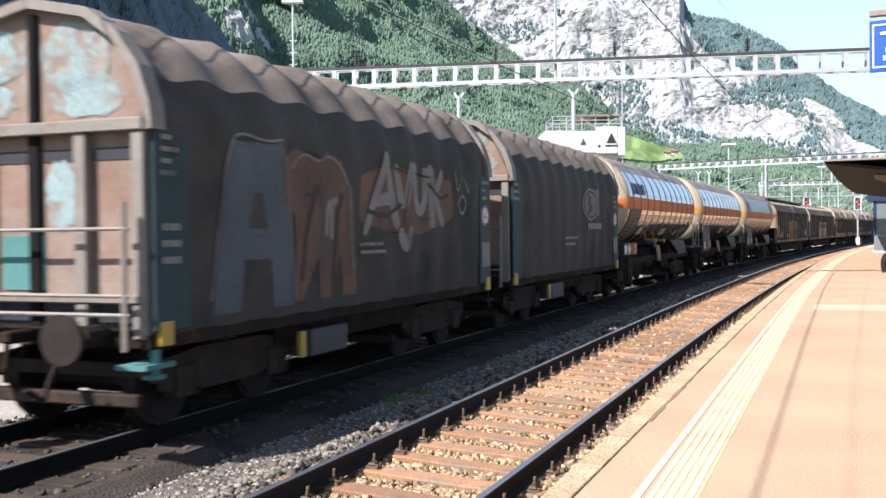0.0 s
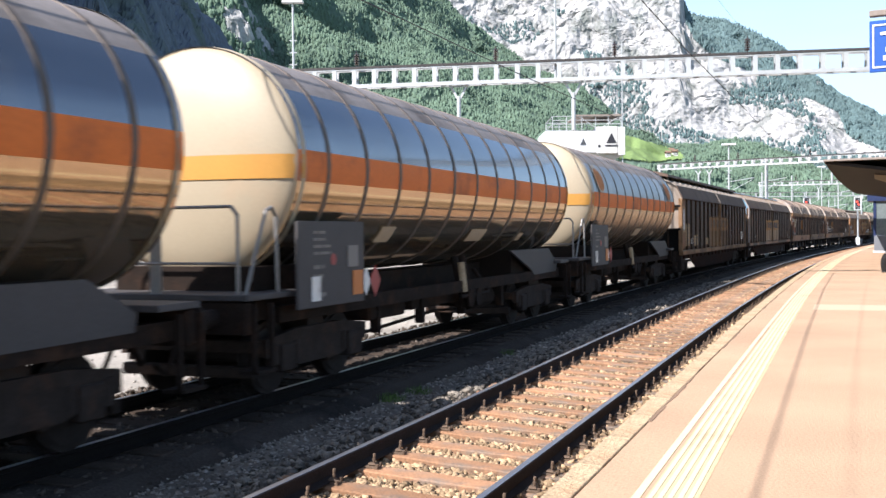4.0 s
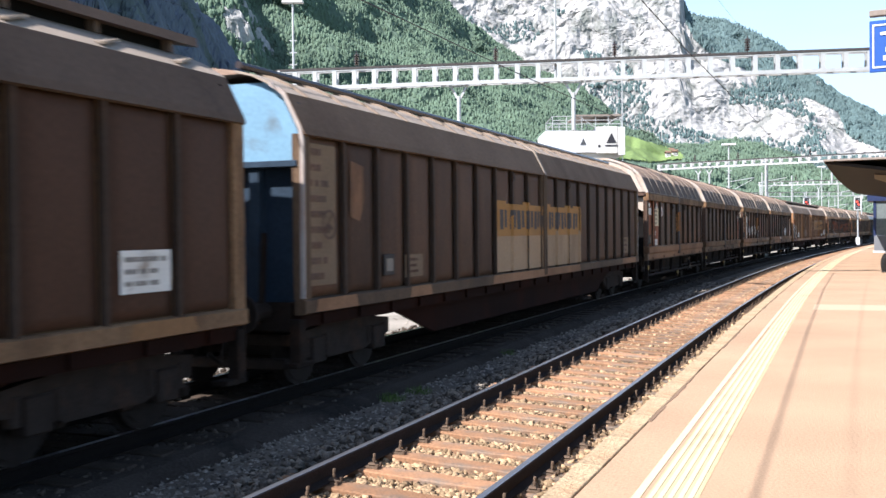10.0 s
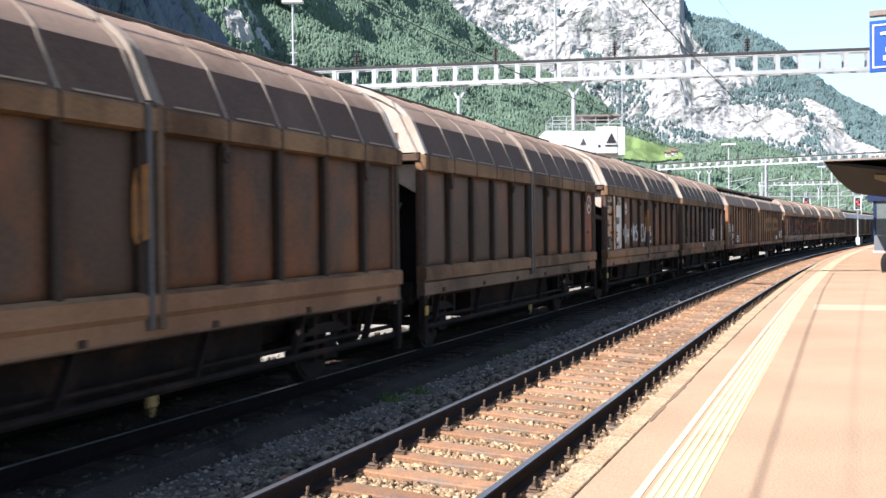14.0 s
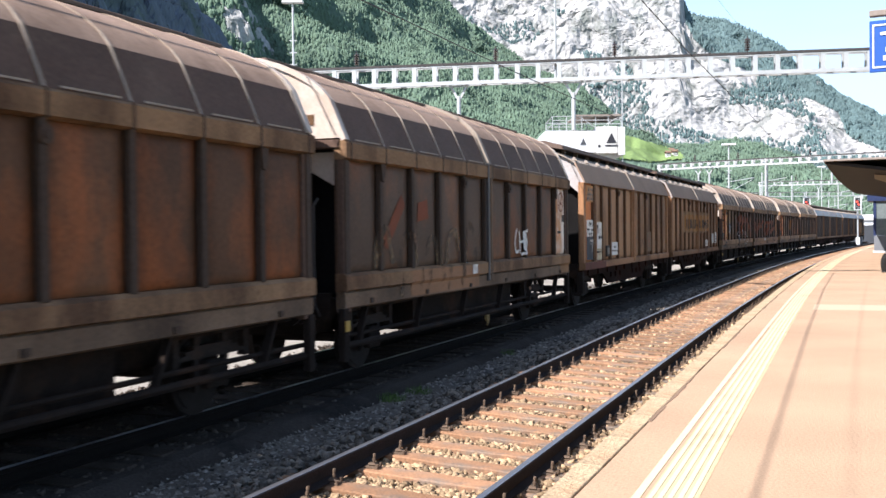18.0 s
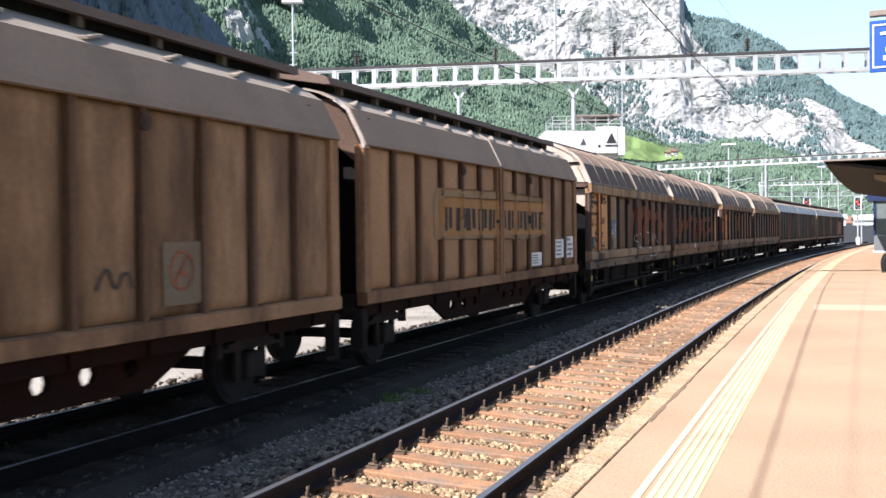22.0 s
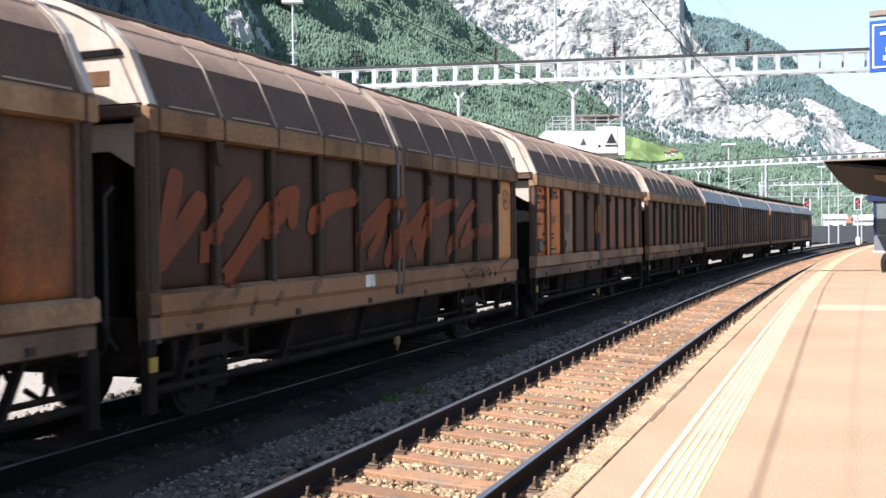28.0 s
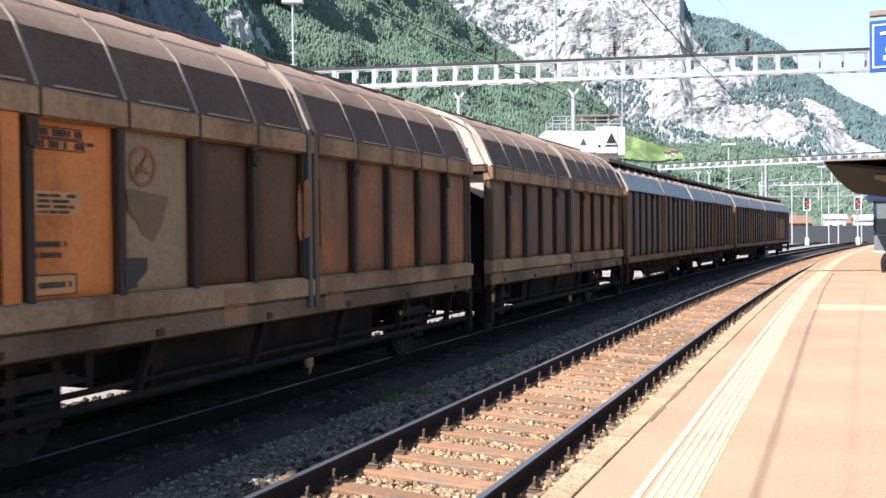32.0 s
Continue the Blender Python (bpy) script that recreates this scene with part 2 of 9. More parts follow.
M["roof_dark"] = mat("roof_dark", (0.092, 0.06381, 0.0484), 0.8, 0.0, 0.2, 0.8, 20, 0.06, (0.06325, 0.044, 0.033), 0.42, streak=0.5)
M["roof_earth"] = mat("roof_earth", (0.135, 0.09016, 0.063), 0.8, 0.0, 0.2, 0.8, 20, 0.06, (0.0972, 0.06272, 0.0432), 0.4, streak=0.4)
# roof tones by light: sunny upper panel brown, shaded steep panel dark
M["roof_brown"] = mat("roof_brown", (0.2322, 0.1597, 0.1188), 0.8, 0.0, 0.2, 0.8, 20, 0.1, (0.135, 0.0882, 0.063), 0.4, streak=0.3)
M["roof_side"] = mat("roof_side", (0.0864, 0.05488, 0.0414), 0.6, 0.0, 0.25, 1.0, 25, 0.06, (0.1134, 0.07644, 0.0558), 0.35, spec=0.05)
M["rib_light"] = mat("rib_light", (0.25, 0.205, 0.165), 0.7, 0.1, 0.2, 2, 30, 0.1)
M["end_cream"] = mat("end_cream", (0.385, 0.322, 0.268), 0.5, 0.1, 0.15, 1.4, 20, 0.08, (0.31, 0.18, 0.105), 0.34, soft=0.25)
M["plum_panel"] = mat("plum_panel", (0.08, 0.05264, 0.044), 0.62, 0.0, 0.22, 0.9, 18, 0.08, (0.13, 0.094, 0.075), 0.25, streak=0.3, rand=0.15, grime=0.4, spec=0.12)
# blue-grey tint of the tail roofs stands for reflected sky
M["roof_slate"] = mat("roof_slate", (0.17, 0.168, 0.175), 0.5, 0.1, 0.15, 0.8, 20, 0.06, (0.10, 0.085, 0.075), 0.3, spec=0.4)
# sunlit upper end of the long wagon, light put into the colour
M["end_tan"] = mat("end_tan", (0.225, 0.185, 0.15), 0.6, 0.0, 0.15, 1.2, 20, 0.06, (0.22, 0.16, 0.115), 0.35)
M["roof_fold"] = mat("roof_fold", (0.215, 0.165, 0.125), 0.8, 0.0, 0.2, 1.5, 25, 0.06)
M["handle_tan"] = mat("handle_tan", (0.24, 0.15, 0.055), 0.6, 0.0, 0.2, 3, 30, 0.05)
M["clean_brown"] = mat("clean_brown", (0.1356, 0.07526, 0.03407), 0.65, 0, 0.25, 0.9, 20, 0.05, (0.03616, 0.02117, 0.0131), 0.45, streak=0.3, soft=0.18)
M["clean_pale"] = mat("clean_pale", (0.2994, 0.1974, 0.1176), 0.65, 0, 0.16, 0.9, 20, 0.05, (0.1921, 0.1203, 0.0672), 0.3, streak=0.4, spec=0.12)
M["band_faint"] = mat("band_faint", (0.285, 0.135, 0.046), 0.65, 0, 0.2, 1.2, 25, 0.05, (0.2, 0.1, 0.042), 0.3, streak=0.4, soft=0.3, spec=0.12)
M["band_dull"] = mat("band_dull", (0.185, 0.092, 0.036), 0.65, 0, 0.15, 1.5, 25, 0.05, (0.14, 0.088, 0.05), 0.4, soft=0.3, spec=0.12)
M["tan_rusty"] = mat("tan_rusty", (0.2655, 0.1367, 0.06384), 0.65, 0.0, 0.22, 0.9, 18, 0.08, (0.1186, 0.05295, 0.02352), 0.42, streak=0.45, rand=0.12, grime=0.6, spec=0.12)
M["rusty_beam"] = mat("rusty_beam", (0.2147, 0.1078, 0.05208), 0.7, 0.0, 0.28, 1.1, 22, 0.1, (0.08475, 0.0385, 0.01848), 0.45, streak=0.4, spec=0.12)
M["tan_post"] = mat("tan_post", (0.113, 0.05896, 0.03192), 0.7, 0.0, 0.28, 1.1, 22, 0.1, (0.0565, 0.02764, 0.0168), 0.4, streak=0.4, spec=0.12)
M["band_soft"] = mat("band_soft", (0.235, 0.135, 0.066), 0.65, 0, 0.2, 0.9, 25, 0.05, (0.13, 0.072, 0.036), 0.4, streak=0.4, soft=0.3, spec=0.12)
M["letters_brown"] = mat("letters_brown", (0.034, 0.024, 0.02), 0.7, 0, 0.25, 2, 25, 0.0, spec=0.12)
M["beam_red"] = mat("beam_red", (0.115, 0.042, 0.03), 0.7, 0, 0.25, 1.1, 25, 0.05, (0.07, 0.035, 0.024), 0.4, streak=0.4)
M["letters_dull"] = mat("letters_dull", (0.085, 0.06, 0.042), 0.65, 0, 0.15, 2, 25, 0.0, spec=0.12)
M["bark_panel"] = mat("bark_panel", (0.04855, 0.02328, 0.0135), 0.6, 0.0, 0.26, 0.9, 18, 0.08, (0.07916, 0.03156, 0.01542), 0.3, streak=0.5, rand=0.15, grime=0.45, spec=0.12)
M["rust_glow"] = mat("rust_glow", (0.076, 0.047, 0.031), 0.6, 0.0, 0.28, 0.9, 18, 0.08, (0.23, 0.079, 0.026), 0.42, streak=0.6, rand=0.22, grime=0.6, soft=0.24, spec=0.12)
M["spray_orange"] = mat("spray_orange", (0.1594, 0.04493, 0.01664), 0.7, 0, 0.2, 2, 25, 0, (0.1004, 0.03168, 0.01664), 0.4, streak=0.5, soft=0.3, spec=0.12)
M["end_pale"] = mat("end_pale", (0.2888, 0.2513, 0.2273), 0.6, 0.0, 0.12, 1.4, 20, 0.05, (0.248, 0.1621, 0.121), 0.3)
M["under"] = mat("under", (0.0185, 0.0132, 0.0105), 0.85, 0.1, 0.35, 3, 30, 0.3, (0.042, 0.023, 0.0145), 0.35, spec=0.06)
M["wheel"] = mat("wheel", (0.025, 0.0195, 0.017), 0.7, 0.3, 0.3, 4, 30, 0.2, spec=0.08)
M["bogie"] = mat("bogie", (0.030, 0.022, 0.018), 0.85, 0.1, 0.35, 4, 30, 0.3, (0.06, 0.033, 0.021), 0.3, spec=0.08)
M["tarp"] = mat("tarp", (0.046, 0.040, 0.034), 0.75, 0.0, 0.22, 0.8, 14, 0.25, (0.018, 0.017, 0.016), 0.4)
M["end_cyan"] = mat("end_cyan", (0.34, 0.45, 0.45), 0.6, 0, 0.15, 2, 20, 0.05, (0.40, 0.24, 0.15), 0.35, wear=0.55)
M["tag_white"] = mat("tag_white", (0.60, 0.57, 0.52), 0.7, 0, 0.1, 4, 30, 0)
M["tarp_roof"] = mat("tarp_roof", (0.13, 0.105, 0.088), 0.85, 0.0, 0.2, 0.8, 14, 0.25, (0.055, 0.045, 0.038), 0.4)
M["tarp_end"] = mat("tarp_end", (0.165, 0.108, 0.08), 0.6, 0.0, 0.2, 1.3, 18, 0.1, (0.19, 0.155, 0.13), 0.5)
M["tarp_pole"] = mat("tarp_pole", (0.165, 0.145, 0.125), 0.6, 0.1, 0.15, 2, 20, 0.1, (0.12, 0.075, 0.05), 0.3)
M["teal"] = mat("teal", (0.06, 0.145, 0.135), 0.6, 0, 0.15, 3, 30, 0.05)
M["teal_dark"] = mat("teal_dark", (0.024, 0.040, 0.042), 0.6, 0, 0.15, 3, 30, 0.05)
# shell metals: tan lower tones hold the platform's reflection, tank_top the sunlight
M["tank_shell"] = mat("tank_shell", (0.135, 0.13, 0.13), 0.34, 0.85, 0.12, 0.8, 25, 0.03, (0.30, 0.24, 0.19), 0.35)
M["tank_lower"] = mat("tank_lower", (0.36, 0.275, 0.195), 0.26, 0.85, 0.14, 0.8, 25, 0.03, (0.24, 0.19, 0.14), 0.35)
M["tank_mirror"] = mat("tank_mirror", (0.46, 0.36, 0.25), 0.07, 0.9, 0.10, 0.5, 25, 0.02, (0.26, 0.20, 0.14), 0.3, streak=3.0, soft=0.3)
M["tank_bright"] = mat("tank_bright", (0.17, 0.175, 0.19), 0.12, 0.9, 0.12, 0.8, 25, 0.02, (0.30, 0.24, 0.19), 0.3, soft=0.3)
M["tank_top"] = mat("tank_top", (0.2, 0.175, 0.16), 0.6, 0.3, 0.2, 0.8, 20, 0.08, (0.096, 0.078, 0.066), 0.4)
M["tank_orange"] = mat("tank_orange", (0.53, 0.14, 0.032), 0.6, 0.0, 0.12, 1.2, 25, 0.03, (0.22, 0.07, 0.03), 0.3)
M["tank_cream"] = mat("tank_cream", (0.31, 0.255, 0.175), 0.5, 0.0, 0.06, 0.8, 25, 0.03, (0.341, 0.253, 0.165), 0.25)
M["tank_cream_band"] = mat("tank_cream_band", (0.3978, 0.1963, 0.0374), 0.5, 0.0, 0.08, 1.2, 25, 0.03)
M["tank_rib"] = mat("tank_rib", (0.11, 0.09, 0.075), 0.6, 0.3, 0.2, 3, 30, 0.1)
M["tank_black"] = mat("tank_black", (0.027, 0.024, 0.0222), 0.55, 0.0, 0.2, 2, 30, 0.05)
M["rail_grey"] = mat("rail_grey", (0.16, 0.15, 0.14), 0.45, 0.2, 0.2, 3, 30, 0.05)
M["plate_grey"] = mat("plate_grey", (0.0625, 0.0575, 0.05625), 0.6, 0.1, 0.12, 2, 30, 0.05)
M["label_white"] = mat("label_white", (0.62, 0.59, 0.54), 0.7, 0, 0.1, 4, 40, 0.0, (0.248, 0.186, 0.136), 0.3)
M["label_text"] = mat("label_text", (0.2, 0.18, 0.16), 0.7, 0, 0.1, 4, 40, 0.0)
M["label_dark"] = mat("label_dark", (0.049, 0.042, 0.0385), 0.7, 0, 0.1, 4, 40, 0.0, spec=0.12)
M["rust_panel"] = mat("rust_panel", (0.235, 0.075, 0.033), 0.6, 0, 0.2, 1.5, 25, 0.1, (0.096, 0.039, 0.021), 0.4, streak=0.4)
M["orange_panel"] = mat("orange_panel", (0.52, 0.1655, 0.0442), 0.6, 0, 0.22, 1.5, 25, 0.05, (0.3, 0.09765, 0.02975), 0.45, streak=0.4, soft=0.25)
M["orange_worn"] = mat("orange_worn", (0.33, 0.14, 0.04), 0.6, 0, 0.2, 1.5, 25, 0.05, (0.16, 0.085, 0.04), 0.45, soft=0.3)
M["white_panel"] = mat("white_panel", (0.6572, 0.6048, 0.528), 0.6, 0.0, 0.13, 2.2, 25, 0.06, (0.4452, 0.2052, 0.077), 0.46, streak=0.5)
M["grey_panel"] = mat("grey_panel", (0.2, 0.168, 0.135), 0.6, 0, 0.15, 1.5, 25, 0.05, (0.09, 0.078, 0.066), 0.4, streak=0.4)
M["logo_orange"] = mat("logo_orange", (0.30, 0.145, 0.042), 0.65, 0, 0.15, 1.5, 25, 0.05, (0.22, 0.115, 0.042), 0.35, spec=0.12)
M["logo_letters"] = mat("logo_letters", (0.066, 0.054, 0.050), 0.65, 0, 0.15, 2, 25, 0.0, spec=0.12)
M["sole"] = mat("sole", (0.01451, 0.005775, 0.00385), 0.85, 0, 0.35, 1.2, 25, 0.2, (0.0216, 0.00605, 0.003), 0.4, spec=0.06)
M["spray_white"] = mat("spray_white", (0.5, 0.48, 0.45), 0.7, 0, 0.15, 2, 25, 0)
M["spray_red"] = mat("spray_red", (0.1564, 0.04637, 0.02166), 0.7, 0, 0.2, 2, 25, 0, (0.0782, 0.03312, 0.02256), 0.42, streak=0.5, soft=0.3, spec=0.12)
M["spray_blue"] = mat("spray_blue", (0.070, 0.076, 0.084), 0.7, 0, 0.25, 1.6, 25, 0, (0.045, 0.043, 0.042), 0.42, streak=0.4)
M["spray_brown"] = mat("spray_brown", (0.115, 0.064, 0.046), 0.7, 0, 0.25, 1.6, 25, 0, (0.06, 0.043, 0.036), 0.42, streak=0.4, spec=0.12)
M["drab_blot"] = mat("drab_blot", (0.1412, 0.09016, 0.05376), 0.7, 0, 0.2, 2, 25, 0, spec=0.12)
M["spray_grey"] = mat("spray_grey", (0.17, 0.15, 0.135), 0.7, 0, 0.2, 2, 25, 0, (0.10, 0.09, 0.082), 0.40)
M["emblem_pale"] = mat("emblem_pale", (0.145, 0.125, 0.11), 0.7, 0, 0.2, 2, 25, 0)
M["red_sign"] = mat("red_sign", (0.252, 0.03, 0.024), 0.5, 0, 0.1, 3, 30, 0)
M["orange_sign"] = mat("orange_sign", (0.432, 0.132, 0.018), 0.5, 0, 0.1, 3, 30, 0)
M["yellow_paint"] = mat("yellow_paint", (0.33, 0.198, 0.024), 0.5, 0, 0.15, 3, 30, 0)
M["blue_end"] = mat("blue_end", (0.13, 0.24, 0.33), 0.5, 0.1, 0.15, 1.5, 20, 0.05, (0.077, 0.088, 0.099), 0.35)
# near-black: the shade of wagon ends and roof slots as a colour
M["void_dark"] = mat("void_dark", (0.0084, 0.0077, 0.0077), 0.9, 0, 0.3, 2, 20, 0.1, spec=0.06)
M["ridge_brown"] = mat("ridge_brown", (0.114, 0.078, 0.0608), 0.7, 0, 0.2, 1, 20, 0.05)
M["tan_clean"] = mat("tan_clean", (0.238, 0.1251, 0.06562), 0.7, 0, 0.22, 0.7, 25, 0.05, (0.1648, 0.08345, 0.04297), 0.4, streak=0.5, spec=0.12)
M["rust_faint"] = mat("rust_faint", (0.169, 0.1105, 0.065), 0.65, 0, 0.25, 2, 25, 0.05, (0.0715, 0.0416, 0.026), 0.5, wear=0.6, spec=0.12)
M["brand_blue"] = mat("brand_blue", (0.03, 0.04, 0.085), 0.55, 0, 0.2, 2, 25, 0)
M["tank_label"] = mat("tank_label", (0.36, 0.29, 0.21), 0.6, 0, 0.15, 3, 30, 0)
M["tank_emblem"] = mat("tank_emblem", (0.36, 0.15, 0.06), 0.75, 0, 0.2, 3, 30, 0)
M["tan_label_panel"] = mat("tan_label_panel", (0.33, 0.22, 0.115), 0.7, 0, 0.15, 2, 30, 0, (0.22, 0.13, 0.07), 0.4)
M["label_tan"] = mat("label_tan", (0.165, 0.112, 0.07), 0.7, 0, 0.18, 1.5, 30, 0, (0.12, 0.08, 0.05), 0.4, soft=0.3)
M["cream_worn"] = mat("cream_worn", (0.50, 0.42, 0.29), 0.7, 0, 0.15, 2.5, 30, 0, (0.42, 0.25, 0.11), 0.4, soft=0.3)
M["label_faded"] = mat("label_faded", (0.43, 0.21, 0.09), 0.7, 0, 0.12, 3, 30, 0, (0.36, 0.17, 0.07), 0.35)
M["label_grey"] = mat("label_grey", (0.36, 0.32, 0.27), 0.7, 0, 0.12, 3, 30, 0, (0.27, 0.2, 0.14), 0.35)
M["cream_label"] = mat("cream_label", (0.6, 0.5, 0.33), 0.7, 0, 0.1, 3, 30, 0)
# landscape
# forest greens lightened and blued: aerial haze put into albedo, most in forest_far
M["forest_floor"] = mat("forest_floor", (0.080, 0.116, 0.086), 1.0, 0, 0.25, 0.004, 0.05, 0)
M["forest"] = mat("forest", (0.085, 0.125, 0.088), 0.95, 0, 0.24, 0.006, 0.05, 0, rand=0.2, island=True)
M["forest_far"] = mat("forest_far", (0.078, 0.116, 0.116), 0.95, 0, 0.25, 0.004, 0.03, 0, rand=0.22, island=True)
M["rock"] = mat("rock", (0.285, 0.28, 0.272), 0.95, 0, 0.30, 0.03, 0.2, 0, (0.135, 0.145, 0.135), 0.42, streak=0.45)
# spur rock: shade and blue distance put into a darker, bluer colour
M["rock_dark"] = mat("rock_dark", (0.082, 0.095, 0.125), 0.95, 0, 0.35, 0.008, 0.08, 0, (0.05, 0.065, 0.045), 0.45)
M["meadow"] = mat("meadow", (0.13, 0.185, 0.07), 1.0, 0, 0.2, 0.02, 0.2, 0)
M["valley"] = mat("valley", (0.10, 0.14, 0.06), 1.0, 0, 0.3, 0.01, 0.2, 0)
M["grass"] = mat("grass", (0.07, 0.11, 0.03), 0.9, 0, 0.3, 5, 30, 0, rand=0.4, island=True)


# ---- mesh helpers ----
def mesh_of(name, bm, material, smooth=False):
    me = bpy.data.meshes.new(name)
    bm.to_mesh(me)
    bm.free()
    me.materials.append(material)
    if smooth:
        me.shade_smooth()
    return me


def part(name, bm, material, parent, label="", smooth=False):
    ob = new(name, mesh_of(name, bm, material, smooth))
    ob.parent = parent
    if label:
        ob["label"] = label
    return ob


def share(name, me, parent, m=None, label=""):
    ob = new(name, me)
    ob.parent = parent
    if m is not None:
        ob.matrix_basis = m
    if label:
        ob["label"] = label
    return ob


def thing(name, label, category, m=None, group="", kind=""):
    ob = new(name)
    ob.empty_display_size = 0.2
    if m is not None:
        ob.matrix_basis = m
    return tagged(ob, label, category, group, kind)


def raw(name, verts, faces, material, parent=None, smooth=False):
    me = bpy.data.meshes.new(name)
    me.from_pydata(verts, [], faces)
    me.materials.append(material)
    if smooth:
        me.shade_smooth()
    ob = new(name, me)
    ob.parent = parent
    return ob


def B():
    return bmesh.new()


def box(bm, x0, x1, y0, y1, z0, z1, bev=0.0):
    v = [bm.verts.new(c) for c in ((x0, y0, z0), (x1, y0, z0), (x1, y1, z0), (x0, y1, z0),
                                   (x0, y0, z1), (x1, y0, z1), (x1, y1, z1), (x0, y1, z1))]
    fs = [bm.faces.new([v[i] for i in q]) for q in ((3, 2, 1, 0), (4, 5, 6, 7), (0, 1, 5, 4), (1, 2, 6, 5), (2, 3, 7, 6), (3, 0, 4, 7))]
    if bev:
        es = list({e for f in fs for e in f.edges})
        bmesh.ops.bevel(bm, geom=es, offset=bev, segments=1, affect="EDGES")
    return bm


def beam(bm, a, b, w, h=None):
    """A square bar from a to b."""
    a, b = Vector(a), Vector(b)
    h = h or w
    d = (b - a).normalized()
    up = Vector((0, 0, 1)) if abs(d.z) < 0.95 else Vector((0, 1, 0))
    s = d.cross(up).normalized() * w / 2
    u = s.cross(d).normalized() * h / 2
    r = []
    for q in (a, b):
        r.append([bm.verts.new(q + s * i + u * j) for i, j in ((-1, -1), (1, -1), (1, 1), (-1, 1))])
    for i in range(4):
        j = (i + 1) % 4
        bm.faces.new((r[0][i], r[0][j], r[1][j], r[1][i]))
    bm.faces.new(r[0][::-1])
    bm.faces.new(r[1])
    return bm


def rod(bm, a, b, r, n=8, r2=None):
    a, b = Vector(a), Vector(b)
    d = (b - a).normalized()
    up = Vector((0, 0, 1)) if abs(d.z) < 0.95 else Vector((0, 1, 0))
    s = d.cross(up).normalized()
    u = s.cross(d)
    rr = []
    for q, k in ((a, r), (b, r if r2 is None else r2)):
        rr.append([bm.verts.new(q + (s * math.cos(t) + u * math.sin(t)) * k) for t in (2 * math.pi * i / n for i in range(n))])
    for i in range(n):
        j = (i + 1) % n
        bm.faces.new((rr[0][i], rr[0][j], rr[1][j], rr[1][i]))
    bm.faces.new(rr[0][::-1])
    bm.faces.new(rr[1])
    return bm


def tube(bm, pts, r, n=6):
    for a, b in zip(pts[:-1], pts[1:]):
        rod(bm, a, b, r, n)
    return bm


def prism(bm, prof, x0, x1):
    """A closed outline of (y, z), drawn out along x."""
    a = [bm.verts.new((x0, y, z)) for y, z in prof]
    b = [bm.verts.new((x1, y, z)) for y, z in prof]
    k = len(prof)
    for i in range(k):
        j = (i + 1) % k
        bm.faces.new((a[i], a[j], b[j], b[i]))
    bm.faces.new(a[::-1])
    bm.faces.new(b)
    bmesh.ops.recalc_face_normals(bm, faces=bm.faces[:])
    return bm


def plate(bm, prof, thick, x0, x1):
    """An open line of (y, z) with a thickness, drawn out along x."""
    out = []
    for i, (y, z) in enumerate(prof):
        a = Vector(prof[max(i - 1, 0)])
        b = Vector(prof[min(i + 1, len(prof) - 1)])
        d = (b - a).normalized()
        out.append((y + d.y * thick, z - d.x * thick))
    return prism(bm, list(prof) + out[::-1], x0, x1)


def disc(bm, c, axis, r, t, n=20):
    c, axis = Vector(c), Vector(axis).normalized()
    return rod(bm, c - axis * t / 2, c + axis * t / 2, r, n)


def slab(bm, pts, t):
    """A flat outline in the x-z plane (list of (x, y, z), all near one plane), thickened by t towards -y."""
    a = [bm.verts.new(q) for q in pts]
    b = [bm.verts.new((q[0], q[1] - t, q[2])) for q in pts]
    k = len(pts)
    for i in range(k):
        j = (i + 1) % k
        bm.faces.new((a[i], a[j], b[j], b[i]))
    bm.faces.new(a[::-1])
    bm.faces.new(b)
    bmesh.ops.recalc_face_normals(bm, faces=bm.faces[:])
    return bm


# ---- the line of the tracks: a gentle bend to the right ----
KNOTS = (0, 12, 25, 40, 60, 90, 140)
BEND = (1.0121, 0.1441, 1.2581, 0.748, 1.4873, 0.548, 0.549)
STEP = 0.25
PS = np.arange(-230, 460, STEP)
kap = np.where(PS < 0, np.interp(PS, (-60, 0), (0.2, BEND[0])), np.interp(PS, KNOTS, BEND)) * 1e-3
PT = np.concatenate([[0], np.cumsum((kap[1:] + kap[:-1]) / 2 * STEP)])
I0 = int(round(230 / STEP))
PT -= PT[I0]
tm = (PT[1:] + PT[:-1]) / 2
PX = np.concatenate([[0], np.cumsum(np.sin(tm) * STEP)])
PY = np.concatenate([[0], np.cumsum(np.cos(tm) * STEP)])
X_NEAR = -3.319
PX += X_NEAR - PX[I0]
PY -= PY[I0]
TRAIN = -4.131
CANT = 0.0607


def at(s, off=0.0, z=0.0):
    """The place at s metres along the near track, off metres to its right."""
    th = np.interp(s, PS, PT)
    return Vector((np.interp(s, PS, PX) + off * math.cos(th), np.interp(s, PS, PY) - off * math.sin(th), z))


def head(s):
    return float(np.interp(s, PS, PT))


def sweep(bm, prof, s0, s1, ds, close=True):
    """An outline of (offset, z) carried along the line of the tracks."""
    n = max(2, int((s1 - s0) / ds) + 1)
    rows = []
    for s in np.linspace(s0, s1, n):
        rows.append([bm.verts.new(at(s, o, z)) for o, z in prof])
    k = len(prof)
    for a, b in zip(rows[:-1], rows[1:]):
        for i in range(k if close else k - 1):
            j = (i + 1) % k
            bm.faces.new((a[i], a[j], b[j], b[i]))
    if close:
        bm.faces.new(rows[0])
        bm.faces.new(rows[-1][::-1])
    bmesh.ops.recalc_face_normals(bm, faces=bm.faces[:])
    return bm


